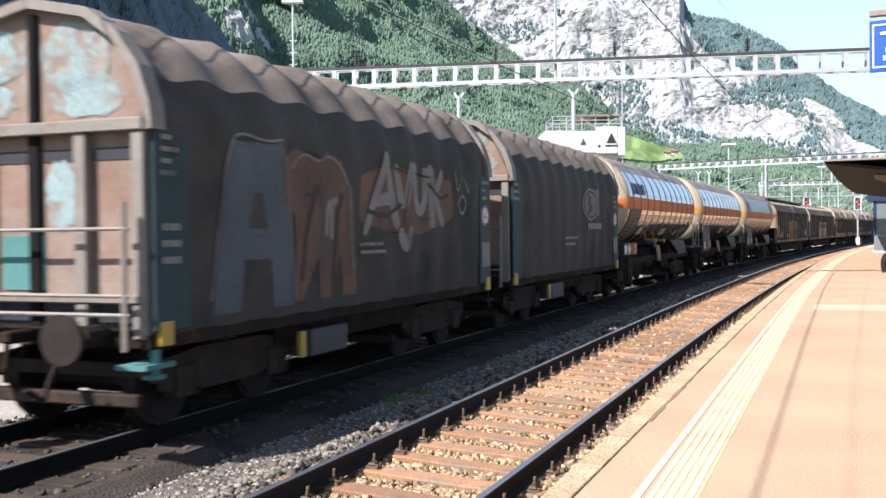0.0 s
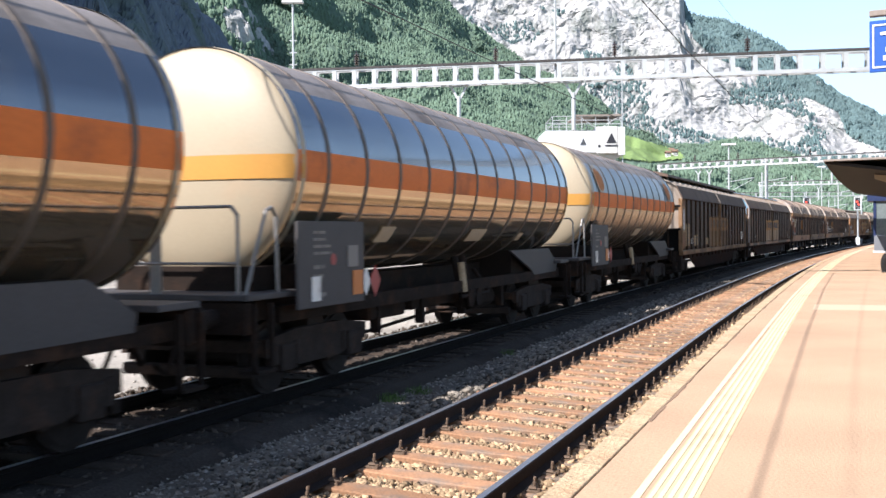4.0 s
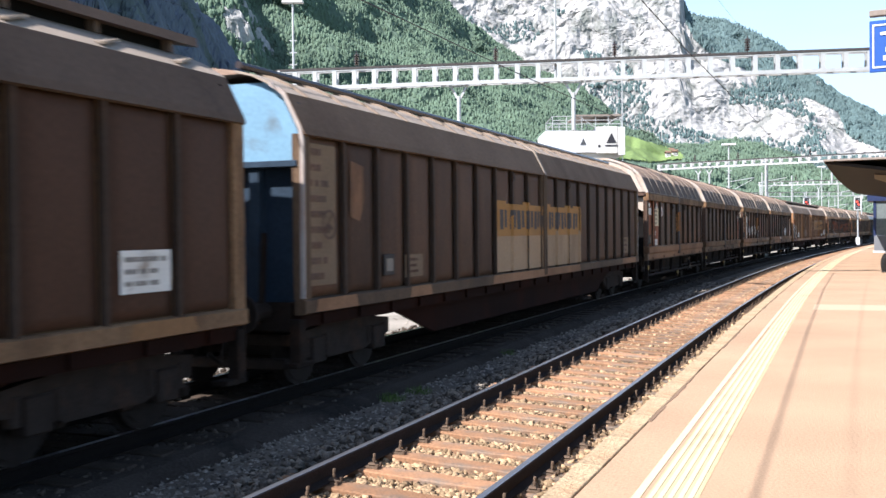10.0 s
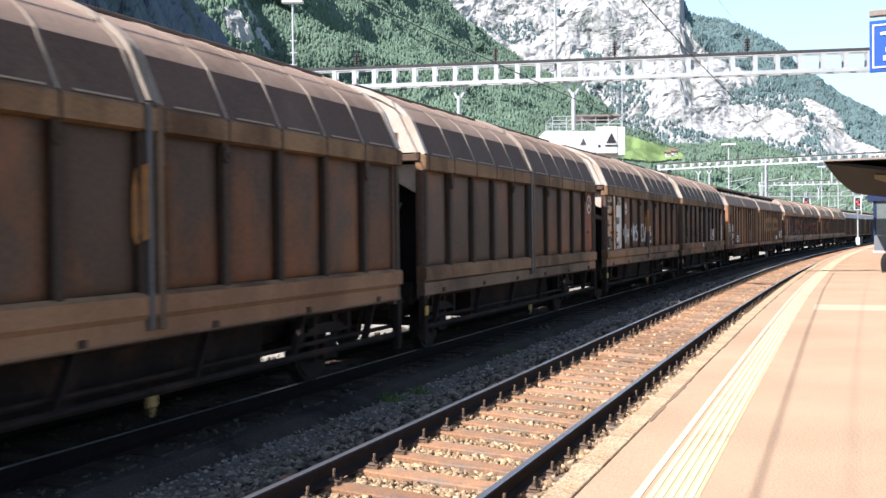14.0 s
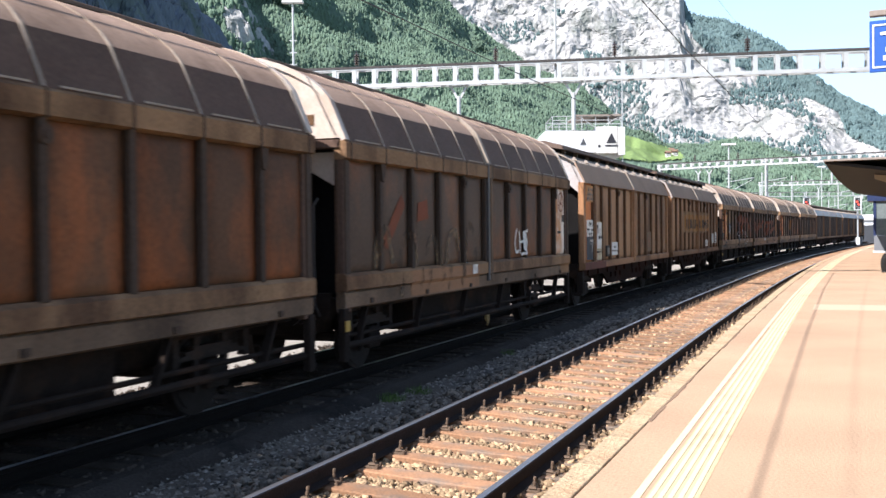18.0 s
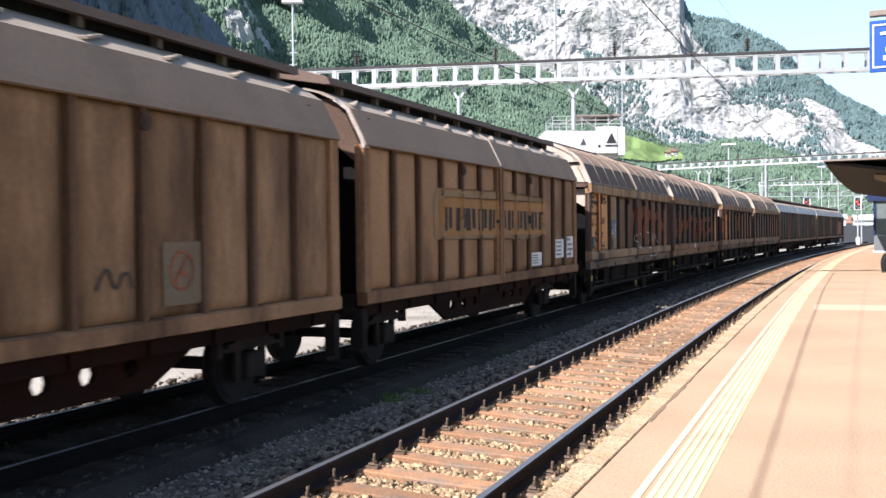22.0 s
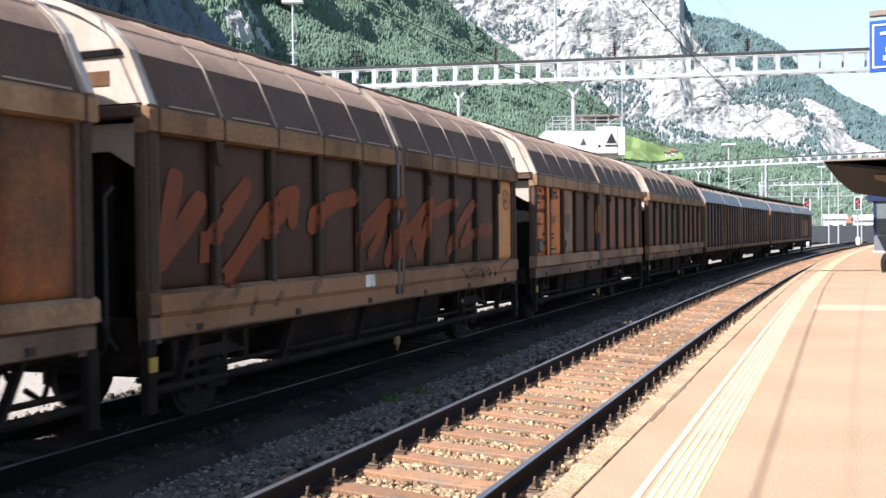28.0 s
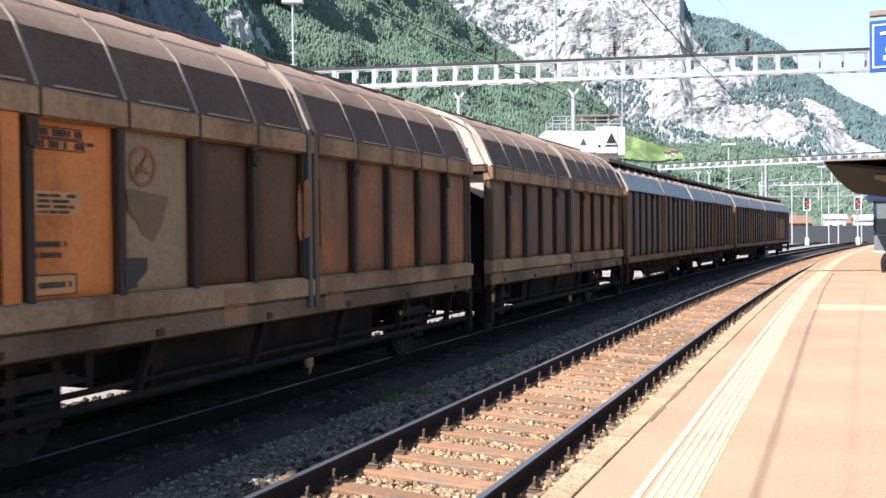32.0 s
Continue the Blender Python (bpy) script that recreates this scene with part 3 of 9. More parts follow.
# ---- ground ----
bm = B()
n = 48
ring = [[bm.verts.new((r * math.sin(2 * math.pi * i / n), r * math.cos(2 * math.pi * i / n), -0.62)) for i in range(n)] for r in (30, 150, 700, 4900)]
c = bm.verts.new((0, 0, -0.62))
for i in range(n):
    j = (i + 1) % n
    bm.faces.new((c, ring[0][j], ring[0][i]))
    for a, b in zip(ring[:-1], ring[1:]):
        bm.faces.new((a[i], a[j], b[j], b[i]))
bmesh.ops.recalc_face_normals(bm, faces=bm.faces[:])
ground = new("ground", mesh_of("ground", bm, M["valley"]))
tagged(ground, "flat valley floor of grass and gravel round the station", "ground", kind="structure")

bm = sweep(B(), [(-70, -0.30), (-30, -0.25), (TRAIN - 2.1, -0.22), (TRAIN - 1.9, -0.24)], -60, 330, 2.0, close=False)
gravel_yard = new("gravel_yard", mesh_of("gravel_yard", bm, M["gravel_light"]))
tagged(gravel_yard, "pale sunlit gravel of the yard behind the goods train", "gravel yard", kind="structure")

bm = sweep(B(), [(TRAIN - 2.6, -0.40), (TRAIN - 1.5, -0.19), (TRAIN + 1.45, -0.19), (TRAIN + 1.75, -0.30), (-1.75, -0.30),
                 (-1.25, -0.22 + 0.07), (0, -0.245), (0.8, -0.235 - 0.05), (1.30, -0.22 - 0.05), (1.62, -0.30)], -60, 330, 1.0, close=False)
ballast_bed = new("ballast_bed", mesh_of("ballast_bed", bm, M["ballast_bed"]))
tagged(ballast_bed, "brown stone ballast bed under both railway tracks", "ballast bed", kind="structure")

# dark sheet along the train's track paints the shade below the wagons
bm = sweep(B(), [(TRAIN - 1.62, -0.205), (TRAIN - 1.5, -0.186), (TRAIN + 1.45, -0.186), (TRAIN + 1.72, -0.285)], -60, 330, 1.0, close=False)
oily_bed = new("oily_bed", mesh_of("oily_bed", bm, M["bed_shaded"]))
tagged(oily_bed, "ballast along the train's track with shade in its colour", "ballast bed", kind="structure")

# a worn cinder path between the tracks
bm = sweep(B(), [(TRAIN + 1.65, -0.30), (TRAIN + 1.75, -0.275), (-1.80, -0.275), (-1.70, -0.30)], -40, 200, 1.5, close=False)
cinder_path = new("cinder_path", mesh_of("cinder_path", bm, M["cinder"]))
tagged(cinder_path, "grey trodden cinder path between the two tracks", "path", kind="structure")


# ---- tracks ----
def rail_outline(off, z):
    """Half head, web and foot of a flat-bottomed rail, top at z."""
    right = [(0.030, z), (0.036, z - 0.008), (0.036, z - 0.035), (0.012, z - 0.048), (0.010, z - 0.125), (0.070, z - 0.150), (0.070, z - 0.162)]
    return [(off + a, b) for a, b in right] + [(off - a, b) for a, b in right[::-1]]


def build_track(name, label, off, cant, s0, s1, fine):
    th = thing(name, label, "railway track", kind="structure")
    for o in (-0.75, 0.75):
        z = -o * cant
        bm = sweep(B(), rail_outline(off + o, z), s0, s1, 1.0)
        rail = part("rail", bm, M["rail_side"] if off == 0 else M["rail_dark"], th, "rusty dark steel rail with a polished head")
        bm = sweep(B(), [(off + o - 0.029, z + 0.001), (off + o - 0.026, z + 0.004), (off + o + 0.026, z + 0.004), (off + o + 0.029, z + 0.001)], s0, s1, 1.0)
        part("running_surface", bm, M["rail_head"], rail, "polished running surface")
    return th


track_near = build_track("track_1", "railway track with polished rails on wooden sleepers beside the platform", 0.0, CANT, -30, 330, True)
track_train = build_track("track_2", "railway track under the goods train, polished rails", TRAIN, 0.0, -60, 330, False)
track_third = build_track("track_3", "bare siding track in the pale gravel", TRAIN - 4.6, 0.0, 60, 330, False)

# ---- platform ----
ZP = 0.348
bm = sweep(B(), [(1.800, -0.5), (1.800, ZP), (2.12, ZP + 0.004), (9.6, ZP + 0.03), (9.6, -0.5)], -14, 150, 1.0)
platform = new("platform", mesh_of("platform", bm, M["asphalt_red"]))
tagged(platform, "reddish asphalt station platform in full sun", "platform", kind="structure")
bm = sweep(B(), [(1.63, -0.5), (1.63, ZP - 0.162), (1.78, ZP - 0.162), (1.78, -0.5)], -14, 150, 1.0)
part("retaining_wall", bm, M["coping"], platform, "concrete wall under the platform edge")
bm = B()
rng = random.Random(5)
for i in range(230):
    s0 = 2.0 + i * 0.26
    if noise.noise(Vector((s0 * 0.35, 0, 3))) > 0.02:
        w = 0.004 + 0.02 * rng.random()
        sweep(bm, [(1.788, ZP - 0.03), (1.788, ZP + 0.0035), (1.797 + w, ZP + 0.0055), (1.797 + w, ZP - 0.03)], s0, s0 + 0.27, 0.27)
part("edge_joint", bm, M["joint"], platform, "dark crumbled joint behind the edge stones")
bm = sweep(B(), [(2.135, ZP), (2.135, ZP + 0.009), (2.186, ZP + 0.009), (2.186, ZP)], -14, 150, 1.0)
part("white_line", bm, M["paint_cream"], platform, "narrow cream safety line")
bm = sweep(B(), [(2.216, ZP), (2.216, ZP + 0.008), (2.523, ZP + 0.008), (2.523, ZP)], -14, 150, 1.0)
strip = part("tactile_strip", bm, M["strip_groove"], platform, "wide cream tactile strip with raised ribs")
for i in range(5):
    o = 2.226 + i * 0.058
    bm = sweep(B(), [(o, ZP + 0.007), (o + 0.004, ZP + 0.013), (o + 0.034, ZP + 0.013), (o + 0.038, ZP + 0.007)], -14, 150, 1.0)
    part("rib", bm, M["paint_cream"], strip)
bm = sweep(B(), [(2.75, ZP + 0.004), (2.75, ZP + 0.008), (6.5, ZP + 0.022), (6.5, ZP + 0.004)], 21.8, 23.3, 0.4)
part("cross_band", bm, M["asphalt_pale"], platform, "pale worn band across the platform")
bm = sweep(B(), [(2.55, ZP + 0.004), (2.55, ZP + 0.0065), (8.5, ZP + 0.02), (8.5, ZP + 0.004)], 46.3, 46.55, 0.2)
part("expansion_joint", bm, M["joint"], platform, "dark joint across the platform")

# ---- lamps, gantries and wires ----
def gantry(name, label, a, b, z, depth, panel, posts, droppers, insulators, feet, up_posts=()):
    """A portal beam from a to b (x, y), lower chord at z, with hangers below and insulators above."""
    a, b = Vector((*a, z)), Vector((*b, z))
    th = thing(name, label, "overhead line gantry", Matrix.Translation((a.x, a.y, -0.6)))
    o = Vector((a.x, a.y, -0.6))
    d = b - a
    length = d.length
    d.normalize()
    side = Vector((-d.y, d.x, 0)) * 0.17
    up = Vector((0, 0, depth))
    for k in (-1, 1):
        part("chord", beam(B(), a - o + side * k, b - o + side * k, 0.09, 0.13), M["galvanised"], th)
        part("chord", beam(B(), a - o + side * k + up, b - o + side * k + up, 0.10, 0.085), M["dark_steel"], th, "dark weathered upper flange")
        part("chord", beam(B(), a - o + side * k + up * 0.90, b - o + side * k + up * 0.88, 0.07, 0.045), M["galvanised"], th)
        cnt = int(length / panel)
        me = None
        for i in range(cnt + 1):
            q = a - o + d * (i * length / cnt) + side * k
            if me is None:
                bm = box(B(), -0.075, 0.075, -0.03, 0.03, 0, depth * 0.9)
                # haunched ends
                for zz, zk in ((0.05, 0.11), (depth * 0.88, depth * 0.88 - 0.06)):
                    slab(bm, [(-0.11, 0.032, zz), (0.11, 0.032, zz), (0.075, 0.032, zk), (-0.075, 0.032, zk)], 0.064)
                me = mesh_of("upright", bm, M["galvanised"])
            share("upright", me, th, Matrix.Translation(q) @ Matrix.Rotation(math.atan2(d.y, d.x), 4, "Z"))
    for f in droppers:
        q = a - o + d * (f * length)
        bm = B()
        for k in (-1, 1):
            beam(bm, q + d * 0.34 * k, q + d * 0.05 * k + Vector((0, 0, -0.52)), 0.08)
        beam(bm, q + d * -0.36 + Vector((0, 0, -0.09)), q + d * 0.36 + Vector((0, 0, -0.09)), 0.06)
        rod(bm, q + Vector((0, 0, -0.45)), q + Vector((0, 0, -1.75)), 0.075, 10)
        part("dropper", bm, M["galvanised"], th)
    for f in insulators:
        q = a - o + d * (f * length) + up
        bm = rod(B(), q, q + Vector((0, 0, 0.62)), 0.025, 6)
        for i in range(5):
            rod(bm, q + Vector((0, 0, 0.14 + i * 0.085)), q + Vector((0, 0, 0.19 + i * 0.085)), 0.11, 10, 0.05)
        part("insulator", bm, M["insulator"], th, "brown porcelain insulator")
    for f in feet:
        q = a - o + d * (f * length)
        bm = B()
        for k in (-1, 1):
            beam(bm, (q.x + side.x * k, q.y + side.y * k, 0), (q.x + side.x * k, q.y + side.y * k, q.z + depth), 0.12)
        for i in range(9):
            beam(bm, (q.x - side.x, q.y - side.y, 0.5 + i * 0.8), (q.x + side.x, q.y + side.y, 1.0 + i * 0.8), 0.05)
        part("mast", bm, M["galvanised"], th)
    for f, hgt in up_posts:
        q = a - o + d * (f * length)
        part("top_post", rod(B(), q, q + Vector((0, 0, hgt)), 0.05, 8, 0.035), M["galvanised"], th)
    return th


GA, GB = Vector((-19.0, 32.80)), Vector((7.5, 38.37))
def frac(x):
    return (x - GA.x) / (GB.x - GA.x)
gantry("overhead_gantry", "pale galvanised lattice gantry beam spanning the tracks", GA, GB, 7.26, 0.66, 0.72, 2,
       [frac(-12.45), frac(-8.5)], [frac(-16.08), frac(-11.15), frac(-7.1), frac(-2.75)], [0.005, 0.995], [(frac(-9.1), 3.6)])
gantry("overhead_gantry", "distant pale gantry beam across the station throat", (-13.6, 85.7), (8.0, 79.1), 7.0, 0.44, 0.72, 2,
       [0.153, 0.194, 0.62], [0.14, 0.3, 0.55], [0.005, 0.40, 0.95])
gantry("overhead_gantry", "far gantry beam with thin hangers", (-8.2, 124.0), (12.0, 124.4), 7.0, 0.42, 0.84, 2,
       [0.32, 0.55, 0.62], [0.2, 0.5], [0.005, 0.98])
gantry("overhead_gantry", "most distant gantry beam before the wooded slope", (-20.0, 176.0), (20.0, 192.0), 7.4, 0.7, 2.0, 2,
       [0.5, 0.6], [0.5], [0.02, 0.98])


def lamp_mast(m, h, label):
    th = thing("lamp_mast", label, "lamp mast", m)
    part("pole", rod(B(), (0, 0, 0), (0, 0, h), 0.09, 10, 0.06), M["galvanised"], th)
    bm = box(B(), -0.62, 0.62, -0.2, 0.2, h - 0.02, h + 0.14, 0.03)
    part("lamp_head", bm, M["white_paint"], th, "flat white twin lamp head")
    for z in (h - 2.9, h - 2.2, h - 3.6):
        part("step_bracket", beam(B(), (-0.22, 0, z), (0.22, 0, z), 0.06), M["galvanised"], th)
    return th


lamp_mast(pose(-29.55, 52.9, -0.6, 0, 0, 22), 16.1, "tall pale lamp mast with a flat white head")
lamp_mast(pose(-8.6, 92.0, -0.6, 0, 0, 10), 9.9, "slim lamp mast with a flat white head by the gantry")
lamp_mast(pose(-1.9, 168.0, -0.6, 0, 0, 10), 12.0, "slim distant lamp mast in the yard")

# overhead wires carried by the insulators and the hangers
wires = thing("overhead_wires", "thin dark overhead wires above the tracks", "wires")
def wire_run(pts, r=0.011, sag=0.012):
    bm = B()
    for a, b in zip(pts[:-1], pts[1:]):
        a, b = Vector(a), Vector(b)
        last = a
        for i in range(1, 9):
            f = i / 8
            q = a.lerp(b, f) - Vector((0, 0, (b - a).length * sag * 4 * f * (1 - f)))
            rod(bm, last, q, r, 5)
            last = q
    return tagged(part("wire", bm, M["wire"], wires), kind="stuff")
for x in (-16.08, -11.15, -7.1, -2.75):
    f = frac(x)
    y = GA.y + (GB.y - GA.y) * f
    wire_run([(x - 1.6, y - 62, 8.6), (x, y, 8.54), (x + 2.6, y + 55, 8.6)], 0.004)
for off, zc in ((-0.05, 6.15), (TRAIN, 5.88)):
    wire_run([at(s, off, zc) for s in (-26, -12, 0, 12, 24, 37.5)], 0.012, 0.0)
    wire_run([at(37.5, off, zc), at(90, off, zc - 0.3), at(128, off, zc - 0.3)], 0.008)

# signals
def signal(m, label):
    th = thing("railway_signal", label, "railway signal", m)
    part("post", rod(B(), (0, 0, 0), (0, 0, 5.6), 0.09, 8), M["galvanised"], th)
    bm = box(B(), -0.30, 0.30, -0.10, 0.05, 4.35, 5.75, 0.12)
    board = part("signal_board", bm, M["logo_black"], th, "black signal board")
    bm = B()
    for x0, x1, z0, z1 in ((-0.40, -0.28, 4.3, 5.8), (0.28, 0.40, 4.3, 5.8), (-0.40, 0.40, 5.72, 5.85), (-0.40, 0.40, 4.25, 4.37)):
        box(bm, x0, x1, -0.12, 0.04, z0, z1, 0.02)
    part("white_border", bm, M["white_paint"], board, "white rounded border")
    for x, z in ((-0.08, 5.25), (0.08, 4.95)):
        part("red_light", disc(B(), (x, -0.14, z), (0, 1, 0), 0.11, 0.06, 12), M["red_lamp"], board, "lit red lamp")
    for x, z in ((0.12, 5.5), (-0.10, 4.7), (0.10, 4.55)):
        part("dark_light", disc(B(), (x, -0.13, z), (0, 1, 0), 0.10, 0.05, 10), M["grey_paint"], board)
    part("cabinet", box(B(), -0.22, 0.22, -0.2, 0.2, 0.3, 1.15, 0.02), M["white_paint"], th, "small pale cabinet on the post")
    return th


signal(pose(-3.03, 125.2, -0.25, 0, 0, 8), "signal showing two red lights on a grey post")
signal(pose(2.45, 127.3, -0.25, 0, 0, 2), "signal with red lights by the platform end")

# thin yard masts
for x, y, h in ((-5.2, 140, 9.5), (0.4, 142, 8.2), (-0.8, 150, 6.5), (3.4, 152, 7.2), (-7.5, 118, 8.8), (-10.5, 112, 8.6), (-3.9, 160, 8.0)):
    th = thing("yard_mast", "slim galvanised mast in the station yard", "mast", pose(x, y, -0.6, 0, 0, 12), group="masts of the yard")
    part("pole", rod(B(), (0, 0, 0), (0, 0, h), 0.10, 8, 0.07), M["galvanised"], th)
    bm = beam(B(), (-0.1, 0, h - 1.0), (2.6, 0, h - 0.6), 0.07)
    beam(bm, (0, 0, h - 2.1), (2.4, 0, h - 0.8), 0.05)
    part("bracket", bm, M["galvanised"], th)

# ---- platform canopy, shelter and sign ----
canopy = thing("platform_canopy", "dark wooden platform canopy with a pale roof edge", "canopy", kind="structure")
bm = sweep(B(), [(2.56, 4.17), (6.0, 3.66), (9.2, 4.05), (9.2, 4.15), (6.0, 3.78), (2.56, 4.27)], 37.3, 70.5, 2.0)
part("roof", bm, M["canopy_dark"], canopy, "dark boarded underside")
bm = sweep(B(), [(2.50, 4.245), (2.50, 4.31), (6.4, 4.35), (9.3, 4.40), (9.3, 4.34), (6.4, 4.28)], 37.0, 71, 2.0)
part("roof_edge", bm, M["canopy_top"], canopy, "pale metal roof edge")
bm = sweep(B(), [(4.1, 3.75), (4.1, 3.9), (6.0, 3.62), (6.0, 3.1)], 40.0, 40.3, 0.3)
part("end_beam", bm, M["canopy_panel"], canopy, "pale end beam")
for s in (44, 56, 68):
    q = at(s, 6.4, ZP)
    part("column", box(B(), q.x - 0.14, q.x + 0.14, q.y - 0.14, q.y + 0.14, ZP, 3.75), M["grey_paint"], canopy)

shelter = thing("waiting_shelter", "platform shelter with a blue header above grey base panels", "shelter",
                Matrix.Translation((2.92, 72.2, ZP)) @ Matrix.Rotation(-head(72), 4, "Z"))
part("base_panel", box(B(), -0.55, 2.6, -0.1, 3.5, 0.0, 1.12, 0.02), M["grey_paint"], shelter, "grey base panel")
part("plinth", box(B(), -0.62, 2.7, -0.16, 3.6, -0.03, 0.14), M["plaster"], shelter, "pale plinth")
part("header", box(B(), -0.95, 2.8, -0.2, 3.7, 3.35, 3.80, 0.02), M["navy_paint"], shelter, "dark blue header")
for x in (-0.5, 0.55, 1.6, 2.55):
    part("frame_post", box(B(), x - 0.09, x + 0.09, -0.08, 0.02, 1.1, 3.37), M["navy_paint"], shelter)
for x in (-0.41, 0.64, 1.69):
    part("pane", box(B(), x, x + 0.82, -0.04, -0.02, 1.14, 3.34), M["pane_grey"], shelter, "pale reflecting pane")

sg = Vector((0.42, 14.09, 0))
sign = thing("platform_sign", "blue platform sign with a white border on a grey post", "sign", Matrix.Translation((sg.x, sg.y, ZP)) @ Matrix.Rotation(radians(-8), 4, "Z"))
part("sign_panel", box(B(), 0.0, 0.66, -0.02, 0.02, 3.60, 4.25, 0.006), M["sign_blue"], sign, "blue enamel panel")
bm = B()
for x0, x1, z0, z1 in ((0.035, 0.055, 3.65, 4.20), (0.605, 0.625, 3.65, 4.20), (0.055, 0.605, 4.18, 4.20), (0.055, 0.605, 3.65, 3.67)):
    box(bm, x0, x1, -0.03, -0.018, z0, z1)
part("border", bm, M["white_paint"], sign, "white border line")
bm = B()
box(bm, 0.13, 0.24, -0.03, -0.018, 4.06, 4.10)
box(bm, 0.24, 0.30, -0.03, -0.018, 4.02, 4.06)
box(bm, 0.19, 0.26, -0.03, -0.018, 3.84, 3.90)
box(bm, 0.16, 0.30, -0.03, -0.018, 3.74, 3.80)
part("pictogram", bm, M["white_paint"], sign, "plain white marks")
part("top_bar", box(B(), 0.0, 0.85, -0.05, 0.05, 4.30, 4.38, 0.01), M["canopy_top"], sign, "pale carrier bar")
part("post", rod(B(), (0.80, 0, 0.0), (0.80, 0, 4.36), 0.05, 10), M["grey_paint"], sign)

# ---- buildings and walls behind ----
tower = thing("exhibition_tower", "white boxed tower with a scaffold railing on its roof", "building",
              Matrix.Translation((-18.3, 79.6, -0.6)) @ Matrix.Rotation(radians(21), 4, "Z"))
part("shaft", box(B(), -2.6, 2.35, 0.2, 5.2, 0.0, 8.6), M["plaster"], tower, "plain pale lower storeys")
part("red_fascia", box(B(), -0.6, 2.4, -0.05, 4.9, 8.3, 8.75), M["plaster"], tower, "thin pale fascia")
part("front_box", box(B(), -3.35, 0.75, -0.3, 5.4, 8.75, 10.45, 0.02), M["white_paint"], tower, "white cladding box")
part("side_box", box(B(), 0.752, 2.35, -0.7, 5.0, 8.65, 10.75, 0.02), M["plaster"], tower, "pale grey cladding box")
part("end_fin", box(B(), 2.40, 2.90, -0.8, 4.9, 8.5, 10.7, 0.02), M["white_paint"], tower, "white end fin")
bm = slab(B(), [(1.45, -0.705, 9.45), (2.25, -0.705, 9.45), (1.85, -0.705, 10.25)], 0.02)
part("logo", bm, M["logo_black"], tower, "dark triangular logo")
part("logo_bar", box(B(), 1.35, 2.35, -0.725, -0.703, 9.18, 9.30), M["logo_black"], tower)
bm = slab(B(), [(-0.55, -0.305, 9.35), (-0.05, -0.305, 9.35), (-0.3, -0.305, 9.9)], 0.02)
part("logo", bm, M["wall_grey"], tower, "faint triangular logo")
part("dark_window", box(B(), 0.80, 0.98, -0.72, -0.69, 9.12, 9.32), M["logo_black"], tower)
bm = B()
for x in (-2.7, -1.6, -0.4, 0.7, 1.7, 2.7):
    for y in (-0.2, 4.8):
        rod(bm, (x, y, 10.4), (x, y, 11.65), 0.035, 6)
for y in (-0.2, 4.8):
    for z in (11.0, 11.3, 11.62):
        rod(bm, (-2.75, y, z), (2.8, y, z), 0.03, 6)
for x in (-2.7, 2.7):
    for z in (11.0, 11.62):
        rod(bm, (x, -0.2, z), (x, 4.8, z), 0.03, 6)
rod(bm, (-0.6, -0.2, 11.6), (0.7, -0.2, 10.7), 0.03, 6)
rod(bm, (1.3, -0.2, 10.8), (2.6, -0.2, 11.6), 0.03, 6)
part("scaffold_railing", bm, M["galvanised"], tower, "galvanised scaffold railing")
part("deck", box(B(), -0.9, 2.8, -0.3, 4.9, 11.62, 11.74), M["canopy_top"], tower, "boarded deck")
part("aerial", rod(B(), (2.75, -0.5, 0.0), (2.75, -0.5, 17.4), 0.04, 6), M["galvanised"], tower, "thin tall pole beside the tower")

wall = thing("boundary_wall", "long dark grey wall at the end of the yard", "wall", pose(-1.0, 160.5, -0.6, 0, 0, 21), kind="structure")
for i in range(12):
    part("wall_panel", box(B(), -30 + i * 5.0, -25.03 + i * 5.0, 0, 0.4, 0, 2.95), M["wall_grey"], wall)

def shed(m, w, d, h, roof_h, label, wall_m, roof_m):
    th = thing("house", label, "house", m, group="far houses of the town")
    part("wall", box(B(), -w / 2, w / 2, 0, d, 0, h), wall_m, th)
    bm = B()
    prof = [(-0.4, h), (d / 2, h + roof_h), (d + 0.4, h), (d / 2, h + roof_h - 0.25)]
    prism(bm, prof, -w / 2 - 0.4, w / 2 + 0.4)
    part("roof", bm, roof_m, th)
    part("gable", prism(B(), [(0, h - 0.02), (d / 2, h + roof_h - 0.28), (d, h - 0.02)], -w / 2 + 0.01, w / 2 - 0.01), wall_m, th)
    for i in range(max(2, int(w / 3))):
        x = -w / 2 + (i + 0.5) * w / max(2, int(w / 3))
        part("window", box(B(), x - 0.45, x + 0.45, -0.04, 0.02, h * 0.45, h * 0.45 + 1.3), M["wall_grey"], th)
    return th


shed(pose(-6.6, 212, -0.6, 0, 0, 18), 5.0, 6, 3.6, 1.6, "brown-roofed shed beyond the yard wall", M["end_brown"], M["roof_tile"])
shed(pose(0.1, 229, -0.6, 0, 0, 5), 4.0, 6, 4.6, 0.9, "low white building beyond the yard wall", M["white_paint"], M["white_paint"])
shed(pose(6.4, 233, -0.6, 0, 0, 5), 4.6, 6, 4.2, 1.2, "white house beyond the platform end", M["white_paint"], M["plaster"])
shed(pose(3.4, 240, -0.6, 0, 0, 12), 5, 6, 3.6, 1.6, "brown-roofed house between the white ones", M["plaster"], M["roof_tile"])



# ---- edge stones, sleepers, fastenings, ballast ----
def on_line(s, off, z):
    q = at(s, off, z)
    return Matrix.Translation(q) @ Matrix.Rotation(-head(s), 4, "Z")


